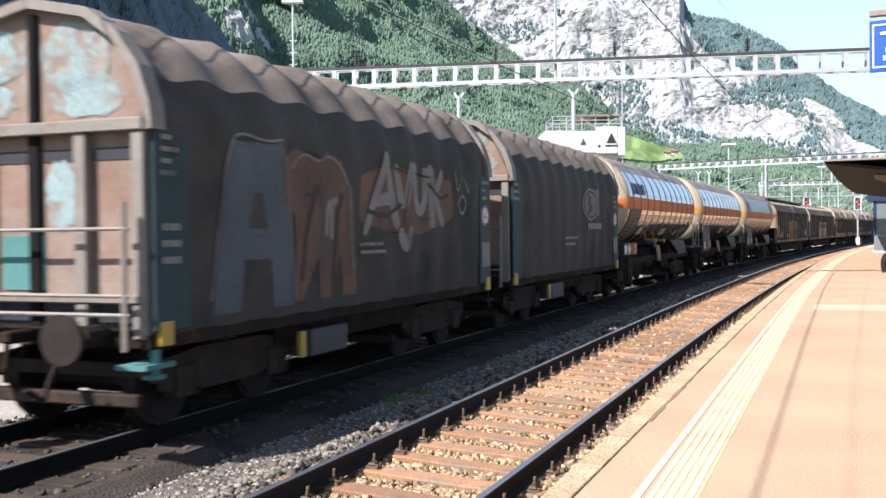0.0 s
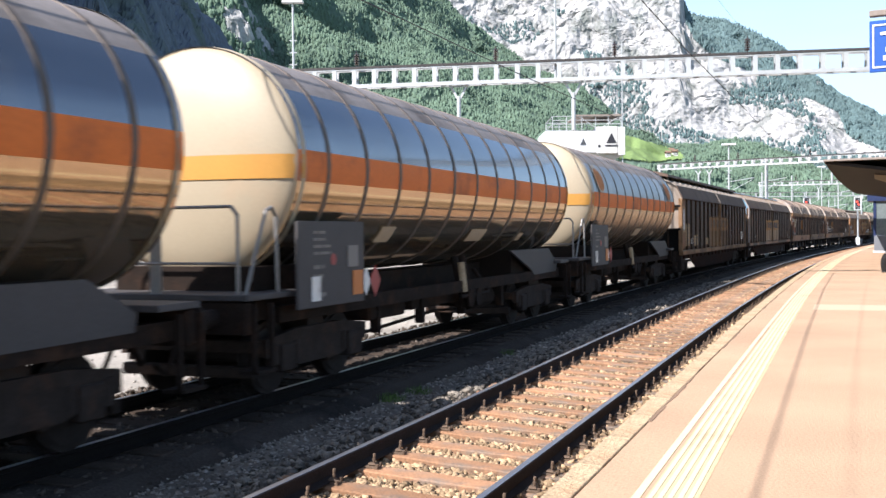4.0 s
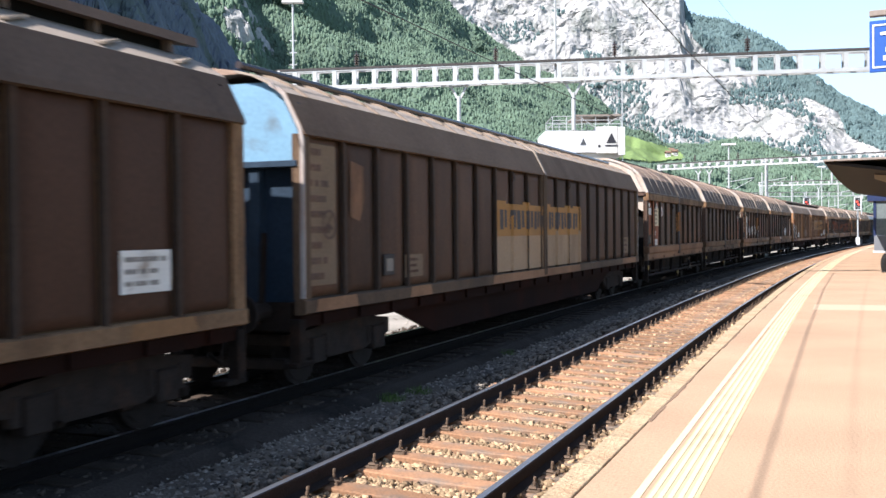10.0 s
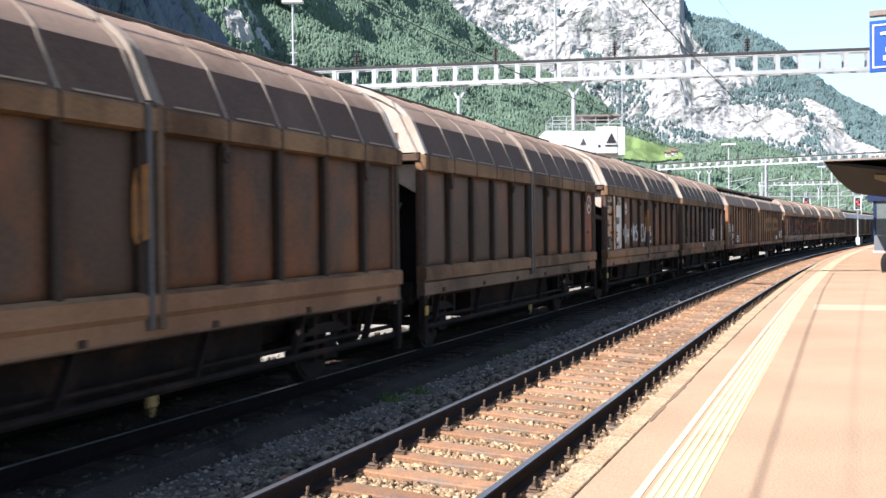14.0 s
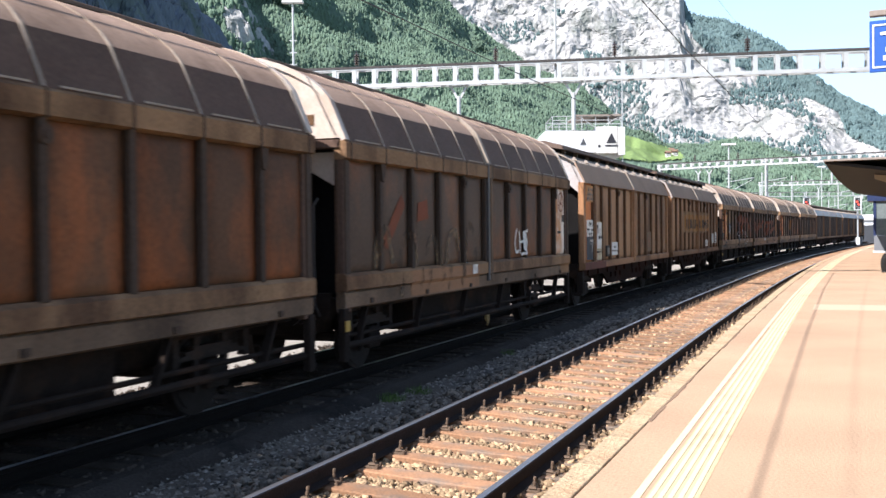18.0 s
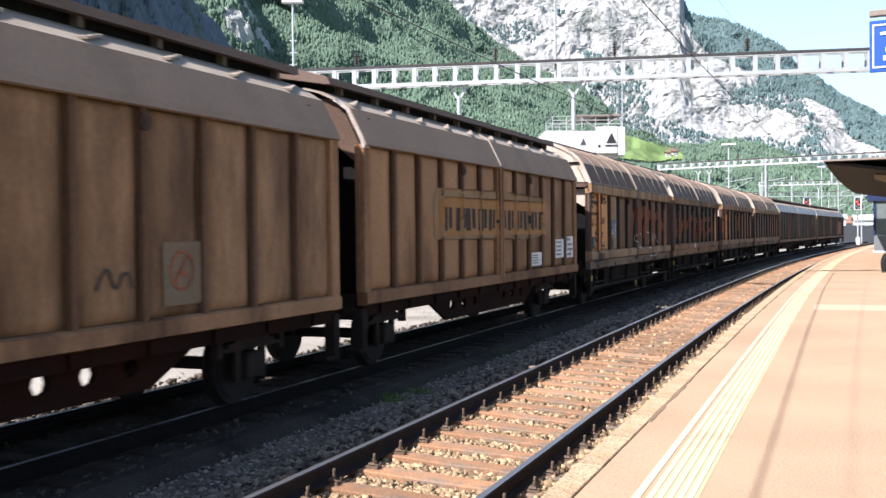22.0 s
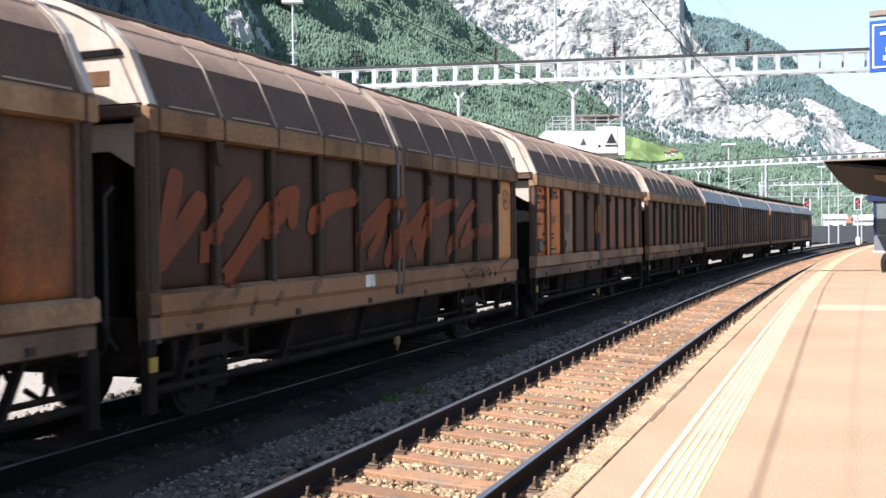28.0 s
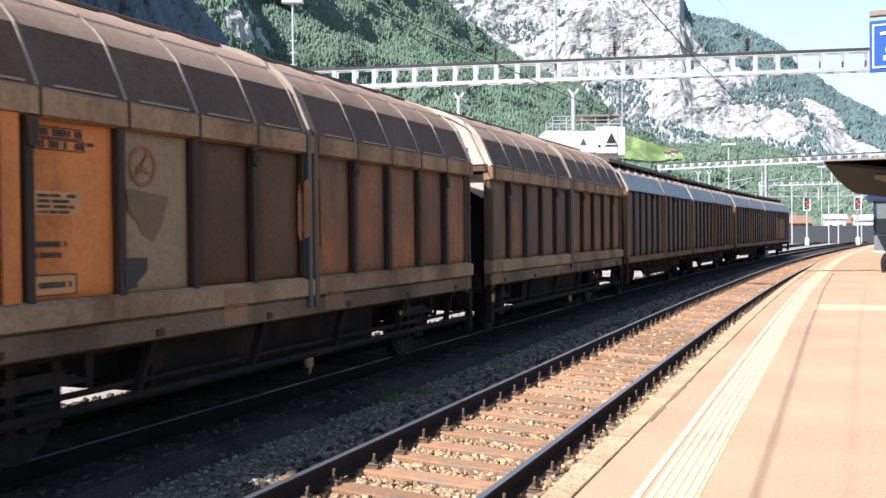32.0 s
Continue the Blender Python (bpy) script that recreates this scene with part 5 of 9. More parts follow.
def wheelset(th, x):
    def wheel():
        bm = disc(B(), (0, 0, 0), (0, 1, 0), 0.46, 0.13, 28)
        disc(bm, (0, 0.06, 0), (0, 1, 0), 0.49, 0.03, 28)
        disc(bm, (0, -0.075, 0), (0, 1, 0), 0.40, 0.02, 28)
        disc(bm, (0, -0.10, 0), (0, 1, 0), 0.15, 0.08, 14)
        return bm
    share("axle", once("axle/a", lambda: rod(B(), (0, -0.95, 0.46), (0, 0.95, 0.46), 0.08, 12), M["wheel"]), th, Matrix.Translation((x, 0, 0)))
    for y in (-1, 1):
        share("wheel", once("wheel/a", wheel, M["wheel"]), th, Matrix.Translation((x, y * 0.75, 0.46)) @ Matrix.Rotation(0 if y < 0 else math.pi, 4, "Z"), "dark steel wheel")


def axle_guard(th, x):
    for y in (-1, 1):
        m = Matrix.Translation((x, y * 1.0, 0))
        share("axle_box", once("axle_box/a", lambda: box(B(), -0.17, 0.17, -0.10, 0.10, 0.32, 0.62, 0.02), M["bogie"]), th, m)
        share("leaf_spring", once("leaf_spring/a", lambda: slab(B(), [(-0.62, 0.05, 0.66), (0.62, 0.05, 0.66), (0.62, 0.05, 0.70), (0.50, 0.05, 0.71), (0.50, 0.05, 0.75), (0.36, 0.05, 0.76), (0.36, 0.05, 0.80),
                                                                      (-0.36, 0.05, 0.80), (-0.36, 0.05, 0.76), (-0.50, 0.05, 0.75), (-0.50, 0.05, 0.71), (-0.62, 0.05, 0.70)], 0.10), M["bogie"]), th, m)
        for d in (-0.27, 0.27):
            share("horn_guide", once("horn_guide/a", lambda: box(B(), -0.05, 0.05, -0.03, 0.03, 0.30, 0.98), M["bogie"]), th, m @ Matrix.Translation((d, 0, 0)))
        for d in (-0.67, 0.67):
            share("spring_hanger", once("spring_hanger/a", lambda: box(B(), -0.05, 0.05, -0.05, 0.05, 0.60, 0.98), M["bogie"]), th, m @ Matrix.Translation((d, 0, 0)))


def bogie(th, x):
    def frame_mesh():
        bm = B()
        for y in (-1.02, 1.02):
            slab(bm, [(-1.35, y + 0.05, 0.50), (-1.35, y + 0.05, 0.72), (-0.62, y + 0.05, 0.80), (0.62, y + 0.05, 0.80), (1.35, y + 0.05, 0.72),
                      (1.35, y + 0.05, 0.50), (0.95, y + 0.05, 0.46), (0.55, y + 0.05, 0.34), (-0.55, y + 0.05, 0.34), (-0.95, y + 0.05, 0.46)], 0.10)
            for ax in (-0.9, 0.9):
                box(bm, ax - 0.17, ax + 0.17, y - 0.10, y + 0.10, 0.30, 0.64, 0.02)
                for d in (-0.24, 0.24):
                    rod(bm, (ax + d, y, 0.40), (ax + d, y, 0.66), 0.085, 8)
        box(bm, -0.22, 0.22, -1.0, 1.0, 0.55, 0.92)
        box(bm, -0.42, 0.42, -0.62, 0.62, 0.22, 0.80, 0.03)
        for ax in (-0.45, 0.45, -1.42, 1.42):
            box(bm, ax - 0.07, ax + 0.07, -0.95, 0.95, 0.26, 0.40, 0.02)
        for ax in (-1.33, 1.33):
            box(bm, ax - 0.06, ax + 0.06, -1.0, 1.0, 0.56, 0.70)
        return bm
    b = share("bogie", once("bogie/a", frame_mesh, M["bogie"]), th, Matrix.Translation((x, 0, 0)), "dark grimy steel bogie")
    for ax in (-0.9, 0.9):
        wheelset(b, ax)


def buffers(th, front, reach=0.55, rear=None):
    for e in (-1, 1):
        half = rear if rear and e > 0 else front
        for y in (-0.875, 0.875):
            def make():
                bm = rod(B(), (0, 0, 0), (0.32, 0, 0), 0.11, 12)
                rod(bm, (0.32, 0, 0), (0.52, 0, 0), 0.075, 12)
                rod(bm, (0.52, 0, 0), (0.57, 0, 0), 0.235, 20)
                return bm
            share("buffer", once("buffer/a", make, M["wheel"]), th, Matrix.Translation((e * half, y, 1.04)) @ Matrix.Rotation(0 if e > 0 else math.pi, 4, "Z"))
        def hook():
            bm = box(B(), 0, 0.35, -0.06, 0.06, 0.96, 1.08, 0.02)
            tube(bm, [(0.30, 0, 0.98), (0.36, 0, 0.72), (0.22, 0, 0.50)], 0.03)
            return bm
        share("air_hose", once("air_hose/a", lambda: tube(B(), [(0.0, 0.35, 0.80), (0.16, 0.38, 0.62), (0.28, 0.40, 0.42), (0.46, 0.36, 0.55)], 0.03), M["under"]), th, Matrix.Translation((e * half, 0, 0)) @ Matrix.Rotation(0 if e > 0 else math.pi, 4, "Z"))
        share("coupling", once("coupling/a", hook, M["under"]), th, Matrix.Translation((e * half, 0, 0)) @ Matrix.Rotation(0 if e > 0 else math.pi, 4, "Z"))


def plate_on(th, name, x0, x1, z0, z1, material, y, label="", t=0.012, bev=0.0):
    return part(name, box(B(), x0, x1, y - t, y, z0, z1, bev), material, th, label)


def bars_on(th, x0, x1, z0, z1, y, material, rows, seed=0, name="lettering"):
    """Unreadable writing: rows of plain bars."""
    rng = random.Random(seed)
    bm = B()
    h = (z1 - z0) / (rows * 2 - 1)
    for r in range(rows):
        x = x0
        z = z1 - r * 2 * h
        end = x0 + (x1 - x0) * rng.uniform(0.55, 1.0)
        while x < end - 0.03:
            w = min(h * rng.uniform(0.4, 0.9), end - x)
            box(bm, x, x + w, y - 0.006, y, z - h * 0.85, z)
            x += w + h * (0.3 if rng.random() > 0.2 else 0.9)
    return tagged(part(name, bm, material, th), kind="stuff")


def dabs(bm, pts, w, depth, t=0.006):
    """A painted stroke: one thin band that follows the relief of the side."""
    if len(pts) > 2 and len(pts) < 12:
        for _ in range(2):
            cut = [pts[0]]
            for (xa, za), (xb, zb) in zip(pts[:-1], pts[1:]):
                cut += [(xa * 0.75 + xb * 0.25, za * 0.75 + zb * 0.25), (xa * 0.25 + xb * 0.75, za * 0.25 + zb * 0.75)]
            pts = cut + [pts[-1]]
    line = [pts[0]]
    for (xa, za), (xb, zb) in zip(pts[:-1], pts[1:]):
        k = max(1, int(math.hypot(xb - xa, zb - za) / 0.05))
        line += [(xa + (xb - xa) * i / k, za + (zb - za) * i / k) for i in range(1, k + 1)]
    loop = math.hypot(line[0][0] - line[-1][0], line[0][1] - line[-1][1]) < 1e-6
    prev = None
    for i, (x, z) in enumerate(line):
        a, b = line[i - 1 if i else (-2 if loop else 0)], line[i + 1 if i + 1 < len(line) else (1 if loop else i)]
        dx, dz = b[0] - a[0], b[1] - a[1]
        ln = max(1e-6, math.hypot(dx, dz))
        k = 1.0 if loop else min(1.0, math.sqrt((min(i, len(line) - 1 - i) + 0.25) * 0.05 / (0.5 * w)))
        nx, nz = -dz / ln * w / 2 * k, dx / ln * w / 2 * k
        row = [bm.verts.new((x + nx * q, depth(x + nx * q, z + nz * q) - t, z + nz * q)) for q in (1, -1)]
        if prev:
            bm.faces.new((prev[0], prev[1], row[1], row[0]))
        prev = row
    bmesh.ops.recalc_face_normals(bm, faces=bm.faces[:])
    return bm


def fill(bm, poly, depth, dz=0.055, t=0.006):
    """A painted area inside an outline of (x, z), following the relief of the side."""
    z0, z1 = min(q[1] for q in poly) + 0.0005, max(q[1] for q in poly) - 0.0005
    n = max(1, int((z1 - z0) / dz))
    cols = max(2, int((max(q[0] for q in poly) - min(q[0] for q in poly)) / 0.05))
    def runs(z):
        xs = []
        for (xa, za), (xb, zb) in zip(poly, poly[1:] + poly[:1]):
            if (za <= z) != (zb <= z):
                xs.append(xa + (xb - xa) * (z - za) / (zb - za))
        xs.sort()
        return list(zip(xs[0::2], xs[1::2]))
    def row(xa, xb, z):
        return [bm.verts.new((x, depth(x, z) - t, z)) for x in (xa + (xb - xa) * i / cols for i in range(cols + 1))]
    below, last = None, []
    for i in range(n):
        z, zt = z0 + i * (z1 - z0) / n, z0 + (i + 1) * (z1 - z0) / n
        lo, hi = runs(z), runs(zt)
        if len(lo) != len(hi):
            lo = hi = runs((z + zt) / 2)
            below = None
        if below is None or len(below) != len(lo):
            below = [row(a, b, z) for a, b in lo]
        above = [row(a, b, zt) for a, b in hi]
        for ra, rb in zip(below, above):
            for k in range(cols):
                bm.faces.new((ra[k], ra[k + 1], rb[k + 1], rb[k]))
        below = above if hi == runs(zt) else None
    bmesh.ops.recalc_face_normals(bm, faces=bm.faces[:])
    return bm


def oval(cx, cz, rx, rz, n=28):
    return [(cx + rx * math.cos(2 * math.pi * i / n), cz + rz * math.sin(2 * math.pi * i / n)) for i in range(n)] + [(cx + rx, cz)]


def bulge(xa, xb, z0, z1, y0, y1):
    """A pressed panel, slightly rounded outwards."""
    bm = B()
    n = 8
    cols = []
    for i in range(n + 1):
        u = i / n
        y = y0 + (y1 - y0) * (1 - (2 * u - 1) ** 4) ** 0.8
        x = xa + (xb - xa) * u
        cols.append([bm.verts.new((x, y0 + (y - y0) * k, z)) for z, k in ((z0, 0.0), (z0 + 0.05, 0.8), (z0 + 0.12, 1.0), (z1 - 0.12, 1.0), (z1 - 0.05, 0.8), (z1, 0.0))])
    for a, b in zip(cols[:-1], cols[1:]):
        for k in range(5):
            bm.faces.new((a[k], b[k], b[k + 1], a[k + 1]))
    for f in bm.faces:
        f.smooth = True
    return bm


def ring_on(th, x, z, r, y, material, label):
    """A round prohibition mark: a ring with a slanted bar, one flat piece."""
    bm = B()
    n = 28
    rows = []
    for i in range(n):
        c, q = math.cos(2 * math.pi * i / n), math.sin(2 * math.pi * i / n)
        rows.append([bm.verts.new((x + c * r * k, y - 0.006, z + q * r * k)) for k in (1.0, 0.84)])
    for i in range(n):
        a, b = rows[i], rows[(i + 1) % n]
        bm.faces.new((a[0], a[1], b[1], b[0]))
    i0, i1 = 4, 18
    bm.faces.new((rows[i0][1], rows[i0 + 1][1], rows[i1][1], rows[i1 - 1][1]))
    mark = [bm.verts.new((x + r * a, y - 0.006, z + r * b)) for a, b in ((-0.55, -0.05), (-0.1, 0.12), (0.45, -0.2), (0.5, -0.38), (0.1, -0.3))]
    bm.faces.new(mark)
    bmesh.ops.recalc_face_normals(bm, faces=bm.faces[:])
    return part("round_emblem", bm, material, th, label)


# sliding-wall unit with an arched, ribbed roof
D_LEN = 11.55
D_ROOF = [(-1.44, 3.20), (-1.33, 3.46), (-1.215, 3.73), (-1.10, 3.87), (-0.93, 4.01), (-0.70, 4.14), (-0.45, 4.25), (-0.2, 4.33), (0.0, 4.36)]
D_HALF = D_LEN / 2
D_BAYS = 5
D_BAY = (D_HALF - 0.16) / D_BAYS
D_POSTS = [-D_HALF + 0.06 + i * D_BAY for i in range(D_BAYS + 1)] + [D_HALF - 0.06 - i * D_BAY for i in range(D_BAYS + 1)]
def d_depth(x, z=2.0):
    if z < 1.46:
        return -1.472 if z > 1.22 else -1.437
    if abs(x) < 0.145:
        return -1.494
    return -1.445 if any(abs(x - q) < 0.065 for q in D_POSTS) else -1.394


def unit_d(label, m, panels=None, end_mat="end_cream", base="brown_panel", beam_m="brown_beam"):
    """panels: bay index (0 at the front) to material name."""
    panels = panels or {}
    th = thing("sliding_wall_wagon", label, "goods wagon", m, group="wagons of the goods train")
    h = D_HALF
    share("underframe", once("underframe/d", lambda: box(box(box(B(), -h + 0.1, h - 0.1, -1.18, 1.18, 0.92, 1.12), -h + 3.2, h - 3.2, -1.02, 1.02, 0.42, 0.92),
                                                         -h + 0.02, -h + 0.1, -1.2, 1.2, 0.86, 1.2), M["under"]), th)
    for y in (-1, 1):
        mir = Matrix.Scale(y * -1, 4, (0, 1, 0))
        rot = Matrix.Identity(4) if y < 0 else Matrix.Rotation(math.pi, 4, "Z")
        lo = share("lower_beam", once("lower_beam/d" + beam_m, lambda: prism(B(), [(-1.42, 1.22), (-1.47, 1.24), (-1.47, 1.42), (-1.42, 1.46), (-1.30, 1.46), (-1.30, 1.22)], -h, h), M[beam_m]), th, rot)
        # lower half of the beam, its shadow painted as a darker tone
        share("lower_rail", once("lower_rail/d", lambda: prism(B(), [(-1.40, 0.99), (-1.435, 1.01), (-1.435, 1.20), (-1.40, 1.219), (-1.30, 1.219), (-1.30, 0.99)], -h + 0.02, h - 0.02), M["beam_grimy"]), th, rot,
              "lower rail under the beam with shade and grime in its colour")
        up = share("upper_beam", once("upper_beam/d" + beam_m, lambda: prism(B(), [(-1.40, 2.95), (-1.48, 2.97), (-1.48, 3.17), (-1.44, 3.20), (-1.30, 3.20), (-1.30, 2.95)], -h, h), M[beam_m]), th, rot)
        rd = share("brake_rod", once("brake_rod/d", lambda: rod(rod(rod(B(), (-h, -1.36, 0.50), (h, -1.36, 0.50), 0.045, 8), (-h, -1.30, 0.62), (h, -1.30, 0.62), 0.03, 8),
                                                              (0, -1.36, 0.52), (0, -1.36, 0.30), 0.05, 8), M["under"]), th, rot)
        def bracket():
            return beam(B(), (0, -1.34, 0.99), (-0.25, -1.34, 0.52), 0.09, 0.05)
        for i in range(6):
            share("bracket", once("bracket/d", bracket, M["under"]), th, rot @ Matrix.Translation((-h + 0.8 + i * (2 * h - 1.6) / 5, 0, 0)))
            share("lug", once("lug/d", lambda: box(B(), -0.05, 0.05, -1.455, -1.436, 1.03, 1.10), M["brown_dark"]), th, rot @ Matrix.Translation((-h + 0.8 + i * (2 * h - 1.6) / 5, 0, 0)))
        for e in (-1, 1):
            door = share("sliding_door", once("sliding_door/d%d" % (e * y * -1), lambda: box(B(), min(e * 0.05 * -y, e * h * -y), max(e * 0.05 * -y, e * h * -y), -1.34, -1.30, 1.46, 2.95), M["brown_dark"]), th, rot)
            for i in range(D_BAYS):
                x0 = e * (0.12 + i * D_BAY) * -y
                x1 = e * (0.12 + (i + 1) * D_BAY) * -y
                xa, xb = min(x0, x1) + 0.04, max(x0, x1) - 0.04
                idx = (D_BAYS - 1 - i) if e < 0 else D_BAYS + i
                mt = M[panels.get(idx, base)] if y < 0 else M[base]
                key = "panel/d%.2f%s" % (xa, mt.name)
                share("panel", once(key, lambda: bulge(xa, xb, 1.46, 2.95, -1.352, -1.390), mt), door, None)
            for i in range(D_BAYS + 1):
                x = e * (0.12 + i * D_BAY) * -y
                w = 0.10 if 0 < i < D_BAYS else 0.13
                if i == D_BAYS:
                    x -= math.copysign(0.06, x)
                share("post", once("post/d%.2f" % w, lambda: box(B(), -w / 2, w / 2, -1.442, -1.36, 1.44, 2.97, 0.012), M["brown_dark"]), door, Matrix.Translation((x, 0, 0)))
            share("door_eye", once("door_eye/d", lambda: disc(disc(B(), (0, -1.455, 2.82), (0, 1, 0), 0.085, 0.03, 16), (0, -1.47, 2.82), (0, 1, 0), 0.04, 0.03, 12), M["brown_dark"]), door, Matrix.Translation((e * (0.12 + 1 * D_BAY), 0, 0)))
            share("door_lug", once("door_lug/d", lambda: slab(B(), [(-0.07, -1.44, 2.95), (0.07, -1.44, 2.95), (0.06, -1.44, 2.78), (0.02, -1.44, 2.70), (-0.04, -1.44, 2.72)], 0.035), M["brown_dark"]), door, Matrix.Translation((e * -y * (0.12 + (D_BAYS - 1) * D_BAY), 0, 0)))
        # roof of this side, two halves
        for e in (-1, 1):
            x0, x1 = (0.05, h - 0.05) if e * -y > 0 else (-h + 0.05, -0.05)
            key = "%.1f" % x0
            # steep panel darkened, upper panel lightened: shade and sun put into colour
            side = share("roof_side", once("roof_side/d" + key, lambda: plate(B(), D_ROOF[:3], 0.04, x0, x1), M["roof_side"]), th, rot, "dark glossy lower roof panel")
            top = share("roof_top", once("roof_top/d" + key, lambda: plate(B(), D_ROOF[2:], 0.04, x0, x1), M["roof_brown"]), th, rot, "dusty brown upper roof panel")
            def rib():
                bm = plate(B(), [(a * 1.010, b + 0.012) for a, b in D_ROOF[:4]], 0.03, -0.014, 0.014)
                return bm
            for i in range(5):
                x = x0 + 0.10 + (i + 0.5) * (x1 - x0 - 0.20) / 5
                # highlight on the eave edge, added as a pale bar per bay
                share("eave_strip", once("eave_strip/d", lambda: beam(B(), (-0.36, -1.452, 3.225), (0.40, -1.452, 3.225), 0.012, 0.018), M["rib_light"]), side, Matrix.Translation((x, 0, 0)), "thin pale bar standing in for the eave's highlight")
            for i in range(6):
                x = x0 + 0.10 + i * (x1 - x0 - 0.20) / 5
                share("beam_strap", once("beam_strap/d", lambda: box(B(), -0.018, 0.018, -1.486, -1.47, 2.95, 3.19, 0.003), M["brown_dark"]), up, Matrix.Translation((x, 0, 0)))
                share("roof_rib", once("roof_rib/d", rib, M["rib_light"]), side, Matrix.Translation((x, 0, 0)))
                share("roof_fold", once("roof_fold/d", lambda: plate(B(), [(a * 1.008, b + 0.012) for a, b in D_ROOF[3:]], 0.03, -0.012, 0.016), M["roof_fold"]), top, Matrix.Translation((x, 0, 0)))
    share("ridge_strip", once("ridge_strip/d", lambda: box(B(), -h + 0.1, h - 0.1, -0.24, 0.24, 4.325, 4.375, 0.008), M["ridge_brown"]), th)
    # the middle seam: raised pale hoop
    share("roof_hoop", once("roof_hoop/d", lambda: plate(plate(B(), [(a * 1.03, b + 0.05) for a, b in D_ROOF], 0.06, -0.085, -0.035), [(a * 1.02, b + 0.03) for a, b in D_ROOF], 0.05, 0.035, 0.075),
                              M["rib_light"]), th, None, "weathered tan hoop over the middle seam")
    share("seam_post", once("seam_post/d", lambda: box(B(), -0.13, -0.05, -1.49, -1.36, 1.10, 3.22, 0.01), M["seam_steel"]), th)
    share("seam_post", once("seam_post_b/d", lambda: box(B(), 0.03, 0.13, -1.485, -1.36, 1.10, 3.22, 0.01), M["beam_grimy"]), th)
    share("pull_handle", once("pull_handle/d", lambda: rod(box(B(), -0.06, 0.06, -1.42, -1.36, 0.36, 0.47, 0.01), (0, -1.39, 0.36), (0, -1.39, 0.27), 0.04, 8, 0.015), M["handle_tan"]), th, None, "worn ochre pull handle")
    share("yellow_tag", once("yellow_tag/d", lambda: box(B(), -h - 0.02, -h + 0.10, -1.46, -1.44, 0.70, 0.84, 0.004), M["yellow_paint"]), th, None, "small yellow plate at the corner")
    # ends
    for e in (-1, 1):
        rot = Matrix.Identity(4) if e > 0 else Matrix.Rotation(math.pi, 4, "Z")
        inner = [(a * 0.975, b - 0.03) for a, b in D_ROOF]
        cap = share("end_cap", once("end_cap/d" + end_mat, lambda: prism(B(), [(-1.40, 3.24)] + inner[1:] + mirror_y(inner[1:-1]) + [(1.40, 3.24)], h - 0.10, h - 0.06), M[end_mat]), th, rot,
                    "pale weathered end cap under the roof arch")
        share("end_rim", once("end_rim/d" + end_mat, lambda: plate(plate(B(), [(a * 1.015, b + 0.02) for a, b in D_ROOF], 0.07, h - 0.12, h - 0.02), mirror_y([(a * 1.015, b + 0.02) for a, b in D_ROOF]), 0.07, h - 0.12, h - 0.02), M[end_mat]), cap)
        share("end_ledge", once("end_ledge/d", lambda: box(B(), h - 0.16, h + 0.03, -1.38, 1.38, 3.10, 3.21, 0.01), M["roof_side"]), cap)
        share("end_plate", once("end_plate/d", lambda: box(B(), h - 0.062, h - 0.050, 0.65, 0.98, 3.42, 3.56), M["tan_panel"]), cap)
        share("cross_beam", once("cross_beam/d", lambda: prism(B(), [(-1.36, 2.62), (-1.36, 3.06), (1.36, 3.06), (1.36, 2.62), (1.22, 2.62), (0.9, 2.80), (-0.9, 2.80), (-1.22, 2.62)], h - 0.20, h - 0.14), M["end_cream"]), th, rot, "pale end cross beam")
        # recess behind the cross beam: its shade given as a near-black wall
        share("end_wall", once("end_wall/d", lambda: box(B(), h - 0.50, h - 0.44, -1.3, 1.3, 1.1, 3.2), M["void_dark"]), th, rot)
        for y in (-0.68, 0.68):
            share("end_post", once("end_post/d", lambda: box(B(), h - 0.44, h - 0.36, -0.07, 0.07, 1.1, 2.8, 0.01), M["under"]), th, rot @ Matrix.Translation((0, y, 0)))
        for y in (-1.36, 1.36):
            share("corner_post", once("corner_post/d", lambda: box(B(), -0.10, 0.10, -0.06, 0.06, 0.95, 3.2, 0.01), M["roof_side"]), th, Matrix.Translation((e * (h - 0.12), y, 0)))
        for both in (rot, rot @ MIRROR):
            share("gusset", once("gusset/d", lambda: slab(B(), [(h - 0.05, -1.30, 1.0), (h - 0.55, -1.30, 1.0), (h - 0.05, -1.30, 2.2)], 0.03), M["under"]), th, both)
        for both in (rot, rot @ MIRROR):
            share("handrail", once("handrail/d", lambda: tube(B(), [(h - 0.02, -1.05, 0.9), (h + 0.12, -1.05, 1.05), (h + 0.12, -1.05, 2.35), (h, -1.05, 2.45)], 0.018), M["dark_steel"]), th, both)
        share("brake_hose", once("brake_hose/d", lambda: tube(B(), [(h, -0.2, 1.0), (h + 0.12, -0.28, 0.72), (h + 0.22, -0.3, 0.65), (h + 0.30, -0.3, 0.95), (h + 0.34, -0.25, 1.2)], 0.028), M["under"]), th, rot)
        for both in (rot, rot @ MIRROR):
            share("corner_step", once("corner_step/d", lambda: box(B(), h - 0.12, h + 0.02, -1.44, -1.34, 0.30, 1.0, 0.01), M["under"]), th, both)
    share("brake_gear", once("brake_gear/d", lambda: box(B(), -h + 0.4, h - 0.4, -0.62, 0.62, 0.58, 0.93, 0.02), M["under"]), th)
    for x in (-h + 1.6, h - 1.6):
        wheelset(th, x)
        axle_guard(th, x)
    buffers(th, h - 0.02, 0.4)
    return th


